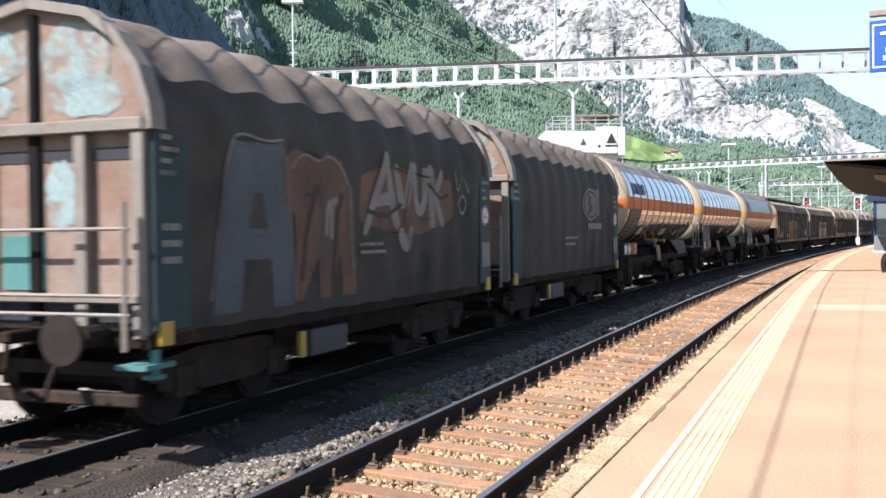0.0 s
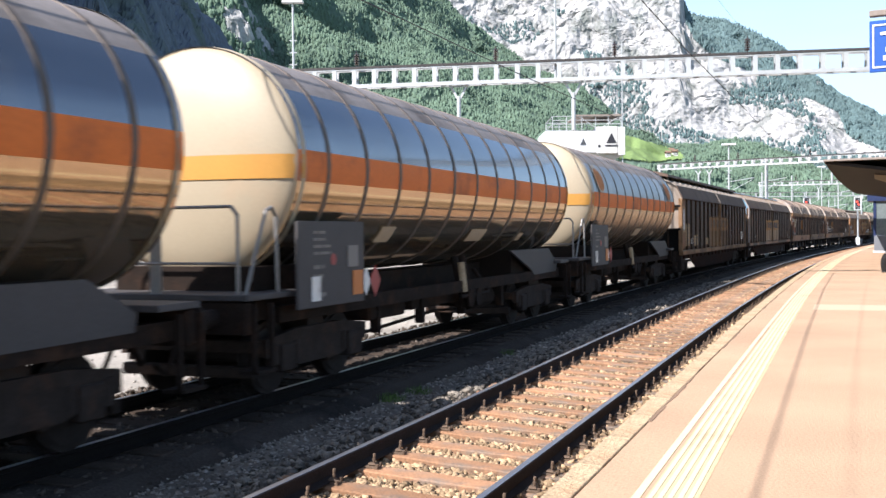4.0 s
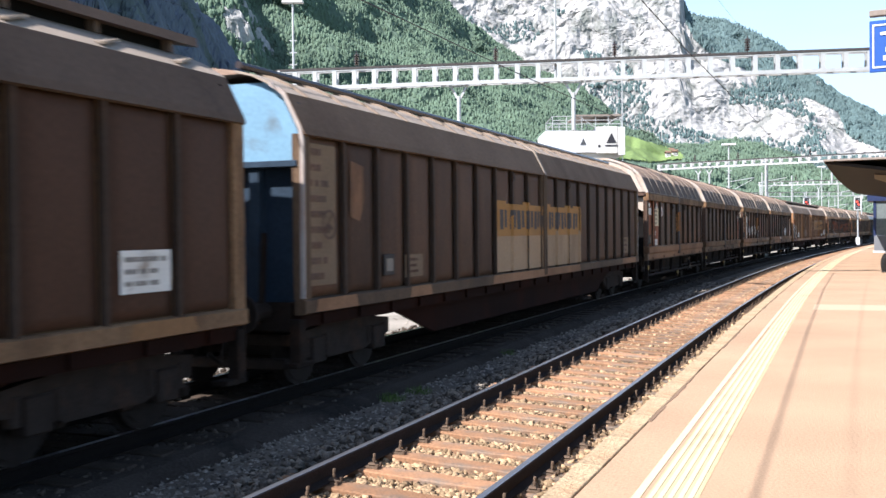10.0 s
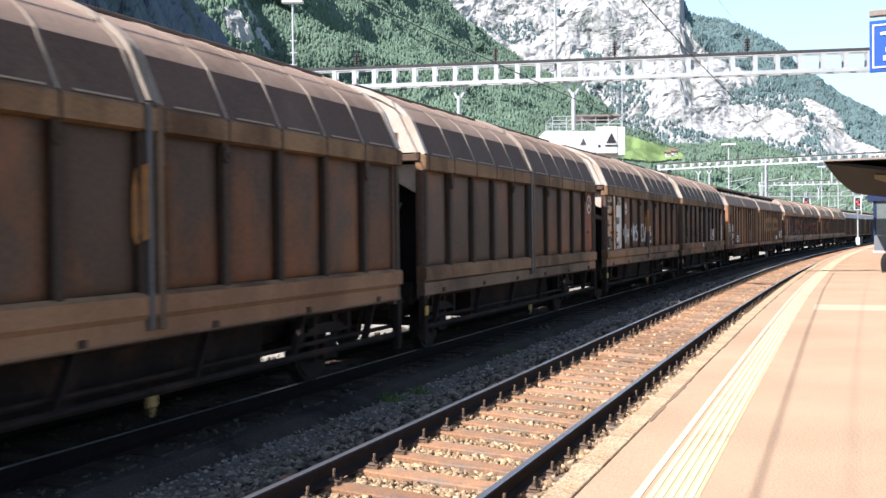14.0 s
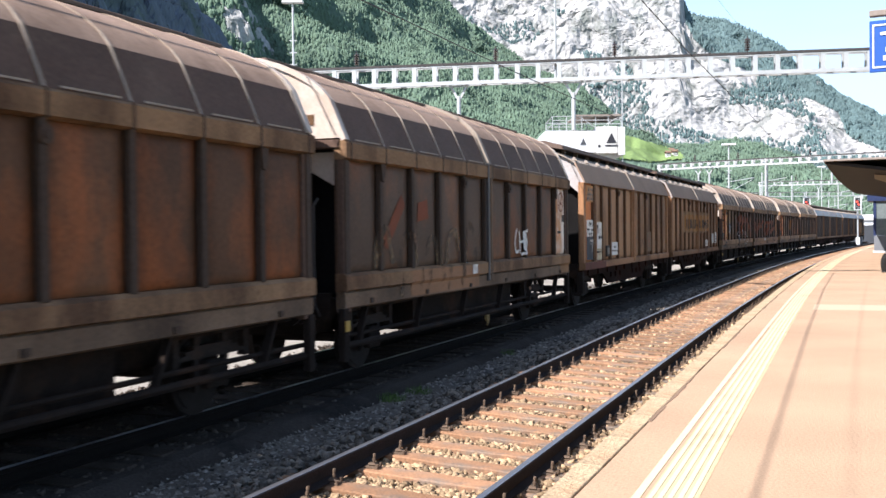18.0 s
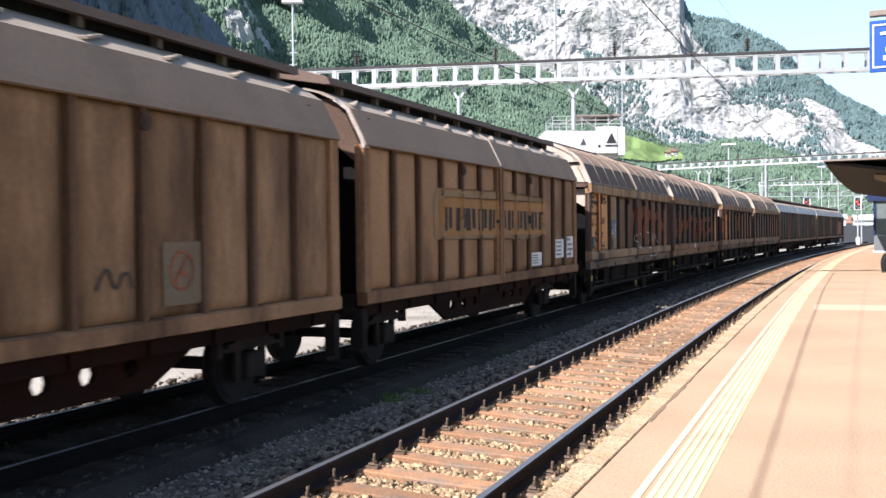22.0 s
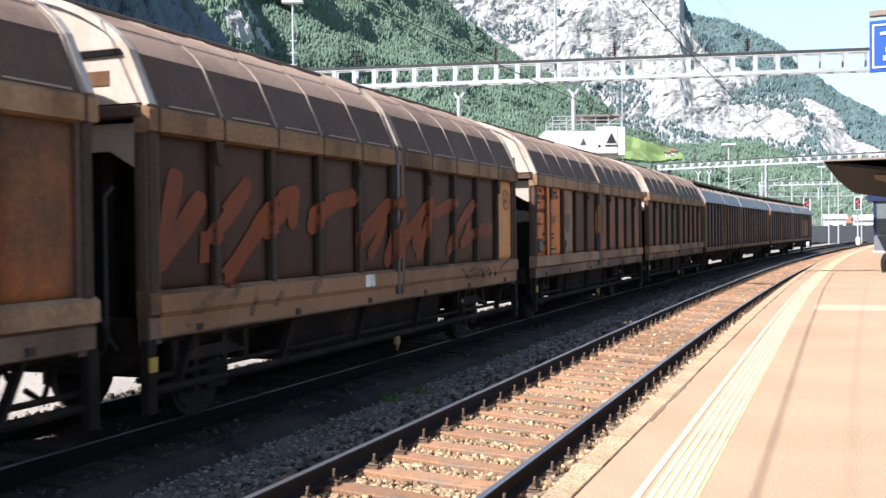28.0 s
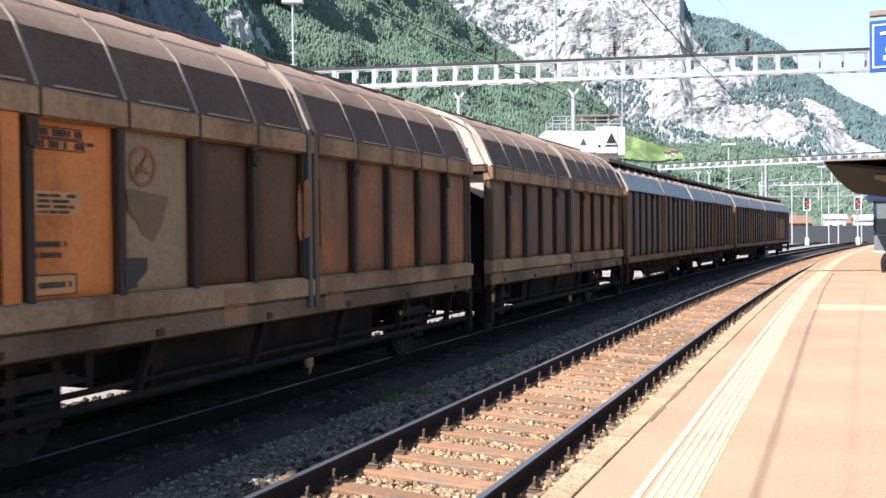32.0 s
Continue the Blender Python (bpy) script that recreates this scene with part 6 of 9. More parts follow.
# flat-sided wagon with a raised ridge roof
def wagon_h(label, m, length, bays, four_axle, panel="tan_panel", beam_m="tan_beam", panels=None, end_mat="end_pale", roof="roof_grey", ridge=True):
    panels = panels or {}
    th = thing("ridge_roof_wagon", label, "goods wagon", m, group="wagons of the goods train")
    h = length / 2
    tagk = "%.2f%s" % (length, panel)
    share("underframe", once("underframe/h" + tagk, lambda: box(box(B(), -h + 0.05, h - 0.05, -1.25, 1.25, 0.93, 1.08), -h + 0.0, -h + 0.08, -1.25, 1.25, 0.8, 1.15), M["under"]), th)
    for y in (-1, 1):
        rot = Matrix.Identity(4) if y < 0 else Matrix.Rotation(math.pi, 4, "Z")
        share("lower_beam", once("lower_beam/h" + tagk, lambda: prism(B(), [(-1.40, 1.00), (-1.46, 1.02), (-1.46, 1.17), (-1.42, 1.19), (-1.30, 1.19), (-1.30, 1.00)], -h, h), M[beam_m]), th, rot)
        k = 2.6 if not four_axle else 2.7
        run = 1.0 if not four_axle else 2.0
        def truss():
            z0, z1, y = (0.36 if four_axle else 0.5), 0.95, -1.14
            if four_axle:
                bm = slab(B(), [(-h + k, y, z1), (h - k, y, z1), (h - k - run, y, z0), (-h + k + run, y, z0)], 0.06)
            else:
                # web plate pierced by round holes
                x0 = h - k - run
                bm = slab(B(), [(-h + k, y, z1), (-x0, y, z1), (-x0, y, z0)], 0.06)
                slab(bm, [(h - k, y, z1), (x0, y, z0), (x0, y, z1)], 0.06)
                cells = 8
                w = 2 * x0 / cells
                for i in range(cells):
                    xa, xb = -x0 + i * w, -x0 + (i + 1) * w
                    if i not in (3, 4):
                        cx, cz, r = (xa + xb) / 2, (z0 + z1) / 2 + 0.02, 0.105
                        sq = [(xa, z0), (cx, z0), (xb, z0), (xb, cz), (xb, z1), (cx, z1), (xa, z1), (xa, cz)]
                        hole = [(cx + r * math.cos(a), cz + r * math.sin(a)) for a in (radians(225 + 45 * q) for q in range(8))]
                        for q in range(8):
                            p = (q + 1) % 8
                            slab(bm, [(sq[q][0], y, sq[q][1]), (sq[p][0], y, sq[p][1]), (hole[p][0], y, hole[p][1]), (hole[q][0], y, hole[q][1])], 0.06)
                    else:
                        slab(bm, [(xa, y, z0), (xb, y, z0), (xb, y, z1), (xa, y, z1)], 0.06)
            box(bm, -h + 0.05, h - 0.05, -1.36, -1.22, 0.84, 0.99)
            for i in range(int(length)):
                x = -h + 0.6 + i * (length - 1.2) / (int(length) - 1)
                box(bm, x - 0.04, x + 0.04, -1.40, -1.34, 0.86, 1.01)
            return bm
        share("sole_bar", once("sole_bar/h" + tagk, truss, M["sole"]), th, rot)
        for e in (-1, 1):
            xa0, xb0 = (0.04, h) if e * -y > 0 else (-h, -0.04)
            door = share("sliding_door", once("sliding_door/h%s%.1f" % (tagk, xa0), lambda: box(B(), xa0, xb0, -1.33, -1.29, 1.19, 3.20), M[beam_m]), th, rot)
            bay = (h - 0.20) / bays
            for i in range(bays):
                x0, x1 = e * -y * (0.10 + i * bay), e * -y * (0.10 + (i + 1) * bay)
                xa, xb = min(x0, x1) + 0.035, max(x0, x1) - 0.035
                idx = (bays - 1 - i) if e < 0 else bays + i
                mt = M[panels.get(idx, panel)] if y < 0 else M[panel]
                share("panel", once("panel/h%.2f%s%s" % (xa, mt.name, tagk), lambda: bulge(xa, xb, 1.20, 3.19, -1.345, -1.394), mt), door)
            for i in range(bays + 1):
                x = e * -y * (0.10 + i * bay)
                w = 0.075 if 0 < i < bays else 0.15
                if i == bays:
                    x += math.copysign(0.03, x)
                share("post", once("post/h%.3f" % w + beam_m + panel, lambda: box(B(), -w / 2, w / 2, -1.435, -1.36, 1.17, 3.20, 0.012), M[beam_m] if w > 0.1 else M["tan_post"] if panel in ("tan_panel", "tan_rusty") else M["brown_dark"]), door, Matrix.Translation((x, 0, 0)))
            share("door_eye", once("door_eye/h", lambda: disc(disc(B(), (0, -1.44, 3.04), (0, 1, 0), 0.085, 0.03, 16), (0, -1.455, 3.04), (0, 1, 0), 0.045, 0.03, 12), M["brown_dark"]), door, Matrix.Translation((e * (0.10 + 2 * bay), 0, 0)))
            side = share("roof_side", once("roof_side/h%s%.1f%s" % (tagk, xa0, roof), lambda: plate(B(), [(-1.47, 3.19), (-1.44, 3.27), (-1.22, 3.70)], 0.04, xa0, xb0), M[roof]), th, rot, "smooth slanted grey roof panel")
            top = share("roof_strip", once("roof_strip/h%s%.1f" % (tagk, xa0), lambda: plate(B(), [(-1.215, 3.705), (-1.0, 3.84), (-0.74, 3.96), (-0.5, 4.02)], 0.03, xa0, xb0), M["rib_light"]), th, rot, "pale dusty upper roof strip")
        c = int(length / 1.15) if ridge else 0
        for i in range(0 if ridge else 20):
            # pressed folds over the upper roof strip
            share("roof_fold", once("roof_fold/h", lambda: plate(B(), [(-1.235, 3.705), (-1.02, 3.865), (-0.75, 3.99), (-0.5, 4.05)], 0.04, -0.02, 0.06), M["roof_fold"]), th,
                  rot @ Matrix.Translation((-h + 0.5 + i * (length - 1.0) / 19, 0, 0)), "pressed fold of the roof")
        if not ridge:
            share("gutter", once("gutter/h" + tagk, lambda: rod(B(), (-h + 0.05, -0.52, 4.09), (h - 0.05, -0.52, 4.09), 0.05, 8), M["insulator"]), th, rot, "thin dark glossy strip along the roof")
        for i in range(c):
            m2 = rot @ Matrix.Translation((-h + 0.6 + i * (length - 1.0) / (c - 1), 0, 0))
            share("roof_bracket", once("roof_bracket/h", lambda: beam(B(), (-0.42, -1.17, 3.755), (0.02, -0.98, 3.868), 0.10, 0.025), M["rib_light"]), th, m2, "pale slanted lug on the roof strip")
            share("ridge_stub", once("ridge_stub/h", lambda: box(B(), -0.04, 0.04, -0.80, -0.70, 3.95, 4.08), M["ridge_brown"]), th, m2)
        share("seam_post", once("seam_post/h" + beam_m, lambda: box(box(B(), -0.11, -0.025, -1.48, -1.38, 1.05, 3.24, 0.01), 0.025, 0.11, -1.48, -1.38, 1.05, 3.24, 0.01), M[beam_m]), th, rot)
        share("roof_seam", once("roof_seam/h", lambda: plate(B(), [(-1.49, 3.2), (-1.46, 3.28), (-1.24, 3.72), (-1.0, 3.87)], 0.04, -0.05, 0.05), M["rib_light"]), th, rot)
    if ridge:
        share("ridge_roof", once("ridge_roof/h" + tagk, lambda: prism(B(), [(-0.90, 4.05), (-0.88, 4.15), (-0.45, 4.27), (0, 4.33), (0.45, 4.27), (0.88, 4.15), (0.90, 4.05), (0.80, 4.06), (0, 4.20), (-0.80, 4.06)], -h + 0.05, h - 0.05), M["ridge_brown"]), th,
              None, "dark ridge roof standing proud of the roof sides")
    else:
        share("roof_crown", once("roof_crown/h" + tagk, lambda: prism(B(), [(-0.5, 4.02), (0, 4.10), (0.5, 4.02), (0.5, 3.98), (-0.5, 3.98)], -h + 0.05, h - 0.05), M["roof_brown"]), th, None, "flat roof crown")
    # near-black core: the slot under the ridge shaded by colour
    share("roof_core", once("roof_core/h" + tagk, lambda: box(B(), -h + 0.3, h - 0.3, -0.70, 0.70, 3.6, 4.10 if ridge else 3.9), M["void_dark"]), th)
    for e in (-1, 1):
        rot = Matrix.Identity(4) if e > 0 else Matrix.Rotation(math.pi, 4, "Z")
        full = end_mat in ("blue_end", "end_tan")
        if end_mat in ("end_pale", "blue_end"):
            strip = [(-1.45, 3.15), (-1.43, 3.27), (-1.21, 3.70), (-1.0, 3.85)]
            if full:
                strip = [(-1.44, 1.2), (-1.455, 3.1)] + strip[1:]
            back = 0.03 if full else 0.13
            for both in (rot, rot @ MIRROR):
                share("end_hoop", once("end_hoop/h" + tagk, lambda: plate(B(), strip, 0.05, h - back, h + 0.01), M["end_pale"]), th, both, "pale end hoop under the roof")
        # full ends: upper sheet pale as if sunlit, down to the shadow's edge
        low = {"blue_end": 2.88, "end_tan": 2.05}.get(end_mat, 2.86)
        arch = [] if full else [(1.2, 3.0), (0.8, 3.35), (-0.8, 3.35), (-1.2, 3.0)]
        share("end_sheet", once("end_sheet/h%s%s" % (tagk, end_mat), lambda: prism(B(), [(-1.40, low), (-1.42, 3.24), (-1.20, 3.70), (-0.95, 3.86), (0.95, 3.86), (1.20, 3.70), (1.42, 3.24), (1.40, low)] + arch,
                                                            h - 0.16, h - 0.10), M["roof_side"] if end_mat == "end_pale" else M[end_mat]), th, rot, "end sheet under the roof")
        # end walls hold the gap's shadow as dark colour
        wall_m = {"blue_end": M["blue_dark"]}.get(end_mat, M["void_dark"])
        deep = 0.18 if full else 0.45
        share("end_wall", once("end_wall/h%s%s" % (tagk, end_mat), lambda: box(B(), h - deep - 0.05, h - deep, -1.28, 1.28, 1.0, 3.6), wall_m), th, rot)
        for y in (-0.73, 0.73):
            share("end_post", once("end_post/h%s%s" % (tagk, end_mat), lambda: box(B(), h - deep, h - deep + 0.15, -0.07, 0.07, 1.0, low - 0.09 if full else 3.4, 0.01), wall_m), th, rot @ Matrix.Translation((0, y, 0)))
        if full:
            for z in (low, 2.95) if end_mat == "end_tan" else (low,):
                share("end_ledge", once("end_ledge/h%s%.2f" % (tagk, z), lambda: box(B(), h - 0.17, h + 0.02, -1.36, 1.36, z - 0.08, z, 0.008), wall_m), th, rot, "dark ledge across the end")
            share("end_brace", once("end_brace/h" + tagk, lambda: beam(B(), (h - 0.07, -1.2, 1.1), (h - 0.07, 0.2, 3.0), 0.05, 0.03), wall_m), th, rot)
            share("hand_bar", once("hand_bar/h" + tagk, lambda: tube(B(), [(h, -1.1, 1.1), (h + 0.1, -1.1, 1.25), (h + 0.1, -1.1, 2.2), (h, -1.1, 2.3)], 0.018), M["rail_grey"]), th, rot)
            # pale plates paint sunlit patches on the shadowed lower end
            if end_mat == "end_tan":
                for a, b in ((-1.2, -0.8), (-0.6, 0.1)):
                    share("end_plate", once("end_plate/h%s%.1f" % (tagk, a), lambda: box(B(), h - 0.13, h - 0.10, a, b, 1.62, 1.95, 0.006), M["end_tan"]), th, rot, "pale plate on the dark lower end")
        for y in (-1.365, 1.365):
            share("corner_post", once("corner_post/h" + beam_m, lambda: box(B(), -0.10, 0.10, -0.065, 0.065, 1.0, 3.2, 0.01), M[beam_m]), th, Matrix.Translation((e * (h - 0.10), y, 0)))
        for both in (rot, rot @ MIRROR):
            share("brake_pipe", once("brake_pipe/h" + tagk, lambda: tube(B(), [(h + 0.02, -0.9, 2.0), (h + 0.10, -0.9, 1.2), (h + 0.12, -0.85, 0.9)], 0.035), M["under"]), th, both)
        share("brake_hose", once("brake_hose/h" + tagk, lambda: tube(B(), [(h, -0.2, 1.0), (h + 0.14, -0.28, 0.70), (h + 0.25, -0.3, 0.62), (h + 0.34, -0.25, 1.0)], 0.028), M["under"]), th, rot)
        for both in (rot, rot @ MIRROR):
            share("corner_step", once("corner_step/h" + tagk, lambda: box(box(B(), h - 0.1, h + 0.05, -1.40, -1.25, 0.41, 0.95, 0.01), h - 0.30, h + 0.1, -1.38, -1.18, 0.36, 0.42, 0.01), M["under"]), th, both)
    if four_axle:
        for x in (-h + 1.85, h - 1.85):
            bogie(th, x)
    else:
        for x in (-h + 1.5, h - 1.5):
            wheelset(th, x)
            axle_guard(th, x)
    buffers(th, h - 0.02, 0.4)
    return th


def h_depth(length, bays):
    h = length / 2
    bay = (h - 0.20) / bays
    ps = [s * (0.10 + i * bay) for i in range(bays + 1) for s in (-1, 1)]
    return lambda x, z=2.0: (-1.462 if z < 1.19 else -1.438 if any(abs(x - q) < 0.05 for q in ps) else -1.398)


BLOCKS = ((0, 0.08), (0.10, 0.175), (0.18, 0.275), (0.285, 0.375), (0.38, 0.445), (0.45, 0.565), (0.57, 0.64), (0.65, 0.735), (0.745, 0.825), (0.83, 0.91), (0.92, 1.0))
def brand_band(th, x0, x1, z0, z1, text, depth, band_m, label, ink="logo_letters"):
    """A faded band with an uneven upper edge; the name on it given as plain dark blocks inside text = (x0, x1, z0, z1)."""
    rng = random.Random(int(x1 * 100))
    top = [(x0 + (x1 - x0) * i / 16, z1 + rng.uniform(-0.03, 0.03)) for i in range(17)]
    band = part("brand_band", fill(B(), [(x0, z0)] + top + [(x1, z0)], depth, 0.05, 0.003), M[band_m], th, label)
    xs, xe, za, zb = text
    for i, (fa, fb) in enumerate(BLOCKS):
        xa, xb = xs + (xe - xs) * fa, xs + (xe - xs) * fb
        w, lean = xb - xa, (0.0, 0.03, -0.03)[i % 3]
        for a, b, q in ((0.06, 0.50, 0.0), (0.64, 0.94, 0.10)):
            z0b = za + (zb - za) * q
            part("brand_block", fill(B(), [(xa + w * a, z0b), (xa + w * a + lean, zb), (xa + w * b + lean, zb), (xa + w * b, z0b)], depth, 0.03, 0.007), M[ink], band, "plain dark bar of the brand name")
    return band


# tarpaulin wagon
def wagon_t(label, m, length):
    th = thing("tarpaulin_wagon", label, "goods wagon", m, group="wagons of the goods train")
    h = length / 2
    prof = [(-1.40, 1.03), (-1.42, 1.6), (-1.43, 2.4), (-1.43, 2.95), (-1.41, 3.20), (-1.29, 3.56), (-1.05, 3.90), (-0.70, 4.15), (0, 4.30)]
    nx = 90
    for name, pr, mt, lb, mir in (("tarpaulin_side", prof[:6], M["tarp"], "dark grimy tarpaulin side", 1), ("tarpaulin_side", prof[:6], M["tarp"], "dark grimy tarpaulin side", -1),
                                  ("tarpaulin_roof", prof[5:] + mirror_y(prof[5:-1]), M["tarp_roof"], "dusty brown tarpaulin roof with sagging folds", 1)):
        bm = B()
        fine = []
        for a, b in zip(pr[:-1], pr[1:]):
            for i in range(4):
                fine.append((a[0] + (b[0] - a[0]) * i / 4, a[1] + (b[1] - a[1]) * i / 4))
        fine.append(pr[-1])
        rows = []
        for i in range(nx + 1):
            x = -h + 0.12 + (2 * h - 0.24) * i / nx
            col = []
            for y, z in fine:
                up = max(0.0, min(1.0, (z - 2.6) / 1.2))
                wv = math.sin(x * 2 * math.pi / (0.95 + 0.1 * up))
                sag = (0.016 + 0.035 * up) * wv + 0.02 * noise.noise(Vector((x * 1.3, y * 2, z * 1.5))) * (0.5 + up)
                ny = y / 1.45
                col.append(bm.verts.new((x, mir * (y + sag * ny * (1 - up * 0.5)), z + sag * up)))
            rows.append(col)
        for a, b in zip(rows[:-1], rows[1:]):
            for i in range(len(fine) - 1):
                bm.faces.new((a[i], a[i + 1], b[i + 1], b[i]))
        bmesh.ops.recalc_face_normals(bm, faces=bm.faces[:])
        part(name, bm, mt, th, lb, smooth=True)
    share("underframe", once("underframe/t%.1f" % length, lambda: box(box(B(), -h + 0.02, h - 0.02, -1.3, 1.3, 0.92, 1.10), -h + 2.8, h - 2.8, -1.1, 1.1, 0.60, 0.92), M["under"]), th)
    for y in (-1, 1):
        rot = Matrix.Identity(4) if y < 0 else Matrix.Rotation(math.pi, 4, "Z")
        share("side_sill", once("side_sill/t%.1f" % length, lambda: box(B(), -h + 0.02, h - 0.02, -1.40, -1.30, 0.90, 1.04, 0.01), M["under"]), th, rot)
        share("yellow_plate", once("yellow_plate/t", lambda: box(B(), -2.0, -1.86, -1.36, -1.30, 0.48, 0.80, 0.01), M["yellow_paint"]), th, rot, "yellow plate beside the box")
        share("tool_box", once("tool_box/t", lambda: box(B(), -1.7, -0.7, -1.34, -1.0, 0.46, 0.80, 0.02), M["plate_grey"]), th, rot, "grey steel box under the sill")
        for x in (-h + 0.35, h - 0.35):
            share("side_lock_panel", once("side_lock_panel/t", lambda: box(B(), -0.28, 0.28, -1.448, -1.40, 1.06, 3.0, 0.015), M["teal_dark"]), th, Matrix.Translation((x, 0, 0)) @ rot, "dark teal locking panel")
    outer = [(a * 1.03, b + 0.04) for a, b in prof[3:]]
    for e in (-1, 1):
        rot = Matrix.Identity(4) if e > 0 else Matrix.Rotation(math.pi, 4, "Z")
        share("end_hoop", once("end_hoop/t%.1f" % length, lambda: plate(plate(B(), outer, 0.10, h - 0.22, h - 0.0), mirror_y(outer), 0.10, h - 0.22, h - 0.0), M["tarp_pole"]), th, rot, "pale weathered end hoop")
        inner = [(a * 0.97, b - 0.05) for a, b in prof[3:]]
        wall = share("end_wall", once("end_wall/t%.1f" % length, lambda: prism(B(), [(-1.30, 1.0)] + inner + mirror_y(inner[:-1]) + [(1.30, 1.0)], h - 0.16, h - 0.12), M["tarp_end"]), th, rot, "rusty pink end wall")
        def ribs():
            bm = B()
            for y in (-1.30, -0.62, 0.62, 1.30):
                box(bm, h - 0.13, h - 0.0, y - 0.07, y + 0.07, 1.0, 2.98, 0.01)
            box(bm, h - 0.13, h + 0.03, -1.38, 1.38, 2.98, 3.10, 0.01)
            box(bm, h - 0.13, h + 0.02, -1.36, 1.36, 1.34, 1.42, 0.01)
            return bm
        share("end_ribs", once("end_ribs/t%.1f" % length, ribs, M["tarp_pole"]), wall)
        def dark():
            bm = B()
            for y0, y1 in ((-1.2, -0.7), (-0.5, -0.1), (0.1, 0.5), (0.7, 1.2)):
                box(bm, h - 0.125, h - 0.11, y0, y1, 2.72, 2.84)
                box(bm, h - 0.125, h - 0.11, y0, y1, 1.12, 1.32)
            return bm
        share("end_gap", once("end_gap/t%.1f" % length, lambda: box(box(B(), h - 0.13, h - 0.06, -0.07, 0.07, 1.0, 2.98, 0.01), h - 0.13, h - 0.06, -0.05, 0.05, 3.1, 4.18, 0.01), M["void_dark"]), wall, None, "dark slot between the end panels")
        for y, z, w2, h2 in ((-0.50, 3.80, 0.42, 0.26), (-0.72, 3.35, 0.46, 0.20), (0.50, 3.74, 0.42, 0.36), (-0.95, 2.2, 0.16, 0.3), (0.32, 2.4, 0.20, 0.35), (0.66, 3.34, 0.46, 0.20)):
            def field():
                bm = B()
                n = 22
                c = [bm.verts.new((h - 0.108, y + w2 * math.cos(2 * math.pi * i / n) * (1 + 0.3 * noise.noise(Vector((i * 1.7, y * 3, z)))), z + h2 * math.sin(2 * math.pi * i / n) * (1 + 0.3 * noise.noise(Vector((i * 1.3, z * 3, y)))))) for i in range(n)]
                f = bm.faces.new(c)
                bmesh.ops.solidify(bm, geom=[f], thickness=0.006)
                return bm
            share("worn_field", once("worn_field/t%.1f%.2f" % (length, y), field, M["end_cyan"]), wall, None, "worn cyan-white paint on the end wall")
        share("end_slots", once("end_slots/t%.1f" % length, dark, M["logo_black"]), wall)
        def rails():
            bm = B()
            for z in (1.24, 1.42, 2.05):
                rod(bm, (h + 0.14, -1.3, z), (h + 0.14, 1.3, z), 0.022, 6)
            for y in (-1.25, 1.25):
                rod(bm, (h + 0.14, y, 0.9), (h + 0.14, y, 2.3), 0.03, 6)
            return bm
        share("end_rails", once("end_rails/t%.1f" % length, rails, M["tarp_pole"]), th, rot)
        front = e < 0 and length > 9.9
        for both in (rot, rot @ MIRROR):
            share("corner_step", once("corner_step/t%.1f%d" % (length, front), lambda: box(box(box(B(), h - 0.35, h + 0.1, -1.45, -1.1, 0.72, 0.77), h - 0.16, h - 0.08, -1.42, -1.36, 0.62, 0.9), h - 0.2, h - 0.04, -1.45, -1.3, 0.62, 0.66), M["teal"] if front else M["under"]), th, both, "worn teal step" if front else "dark steel step")
        share("teal_patch", once("teal_patch/t%.1f" % length, lambda: box(B(), h - 0.12, h - 0.105, -0.45, 0.1, 1.45, 2.0, 0.003), M["teal"]), wall, None, "teal paint patch")
        for both in (rot, rot @ MIRROR):
            share("yellow_tag", once("yellow_tag/t%.1f" % length, lambda: box(B(), h - 0.32, h - 0.12, -1.46, -1.41, 0.93, 1.16), M["yellow_paint"]), th, both, "yellow warning plate")
    for x in (-h + 1.9, h - 1.9):
        bogie(th, x)
    buffers(th, h, 0.5)
    return th


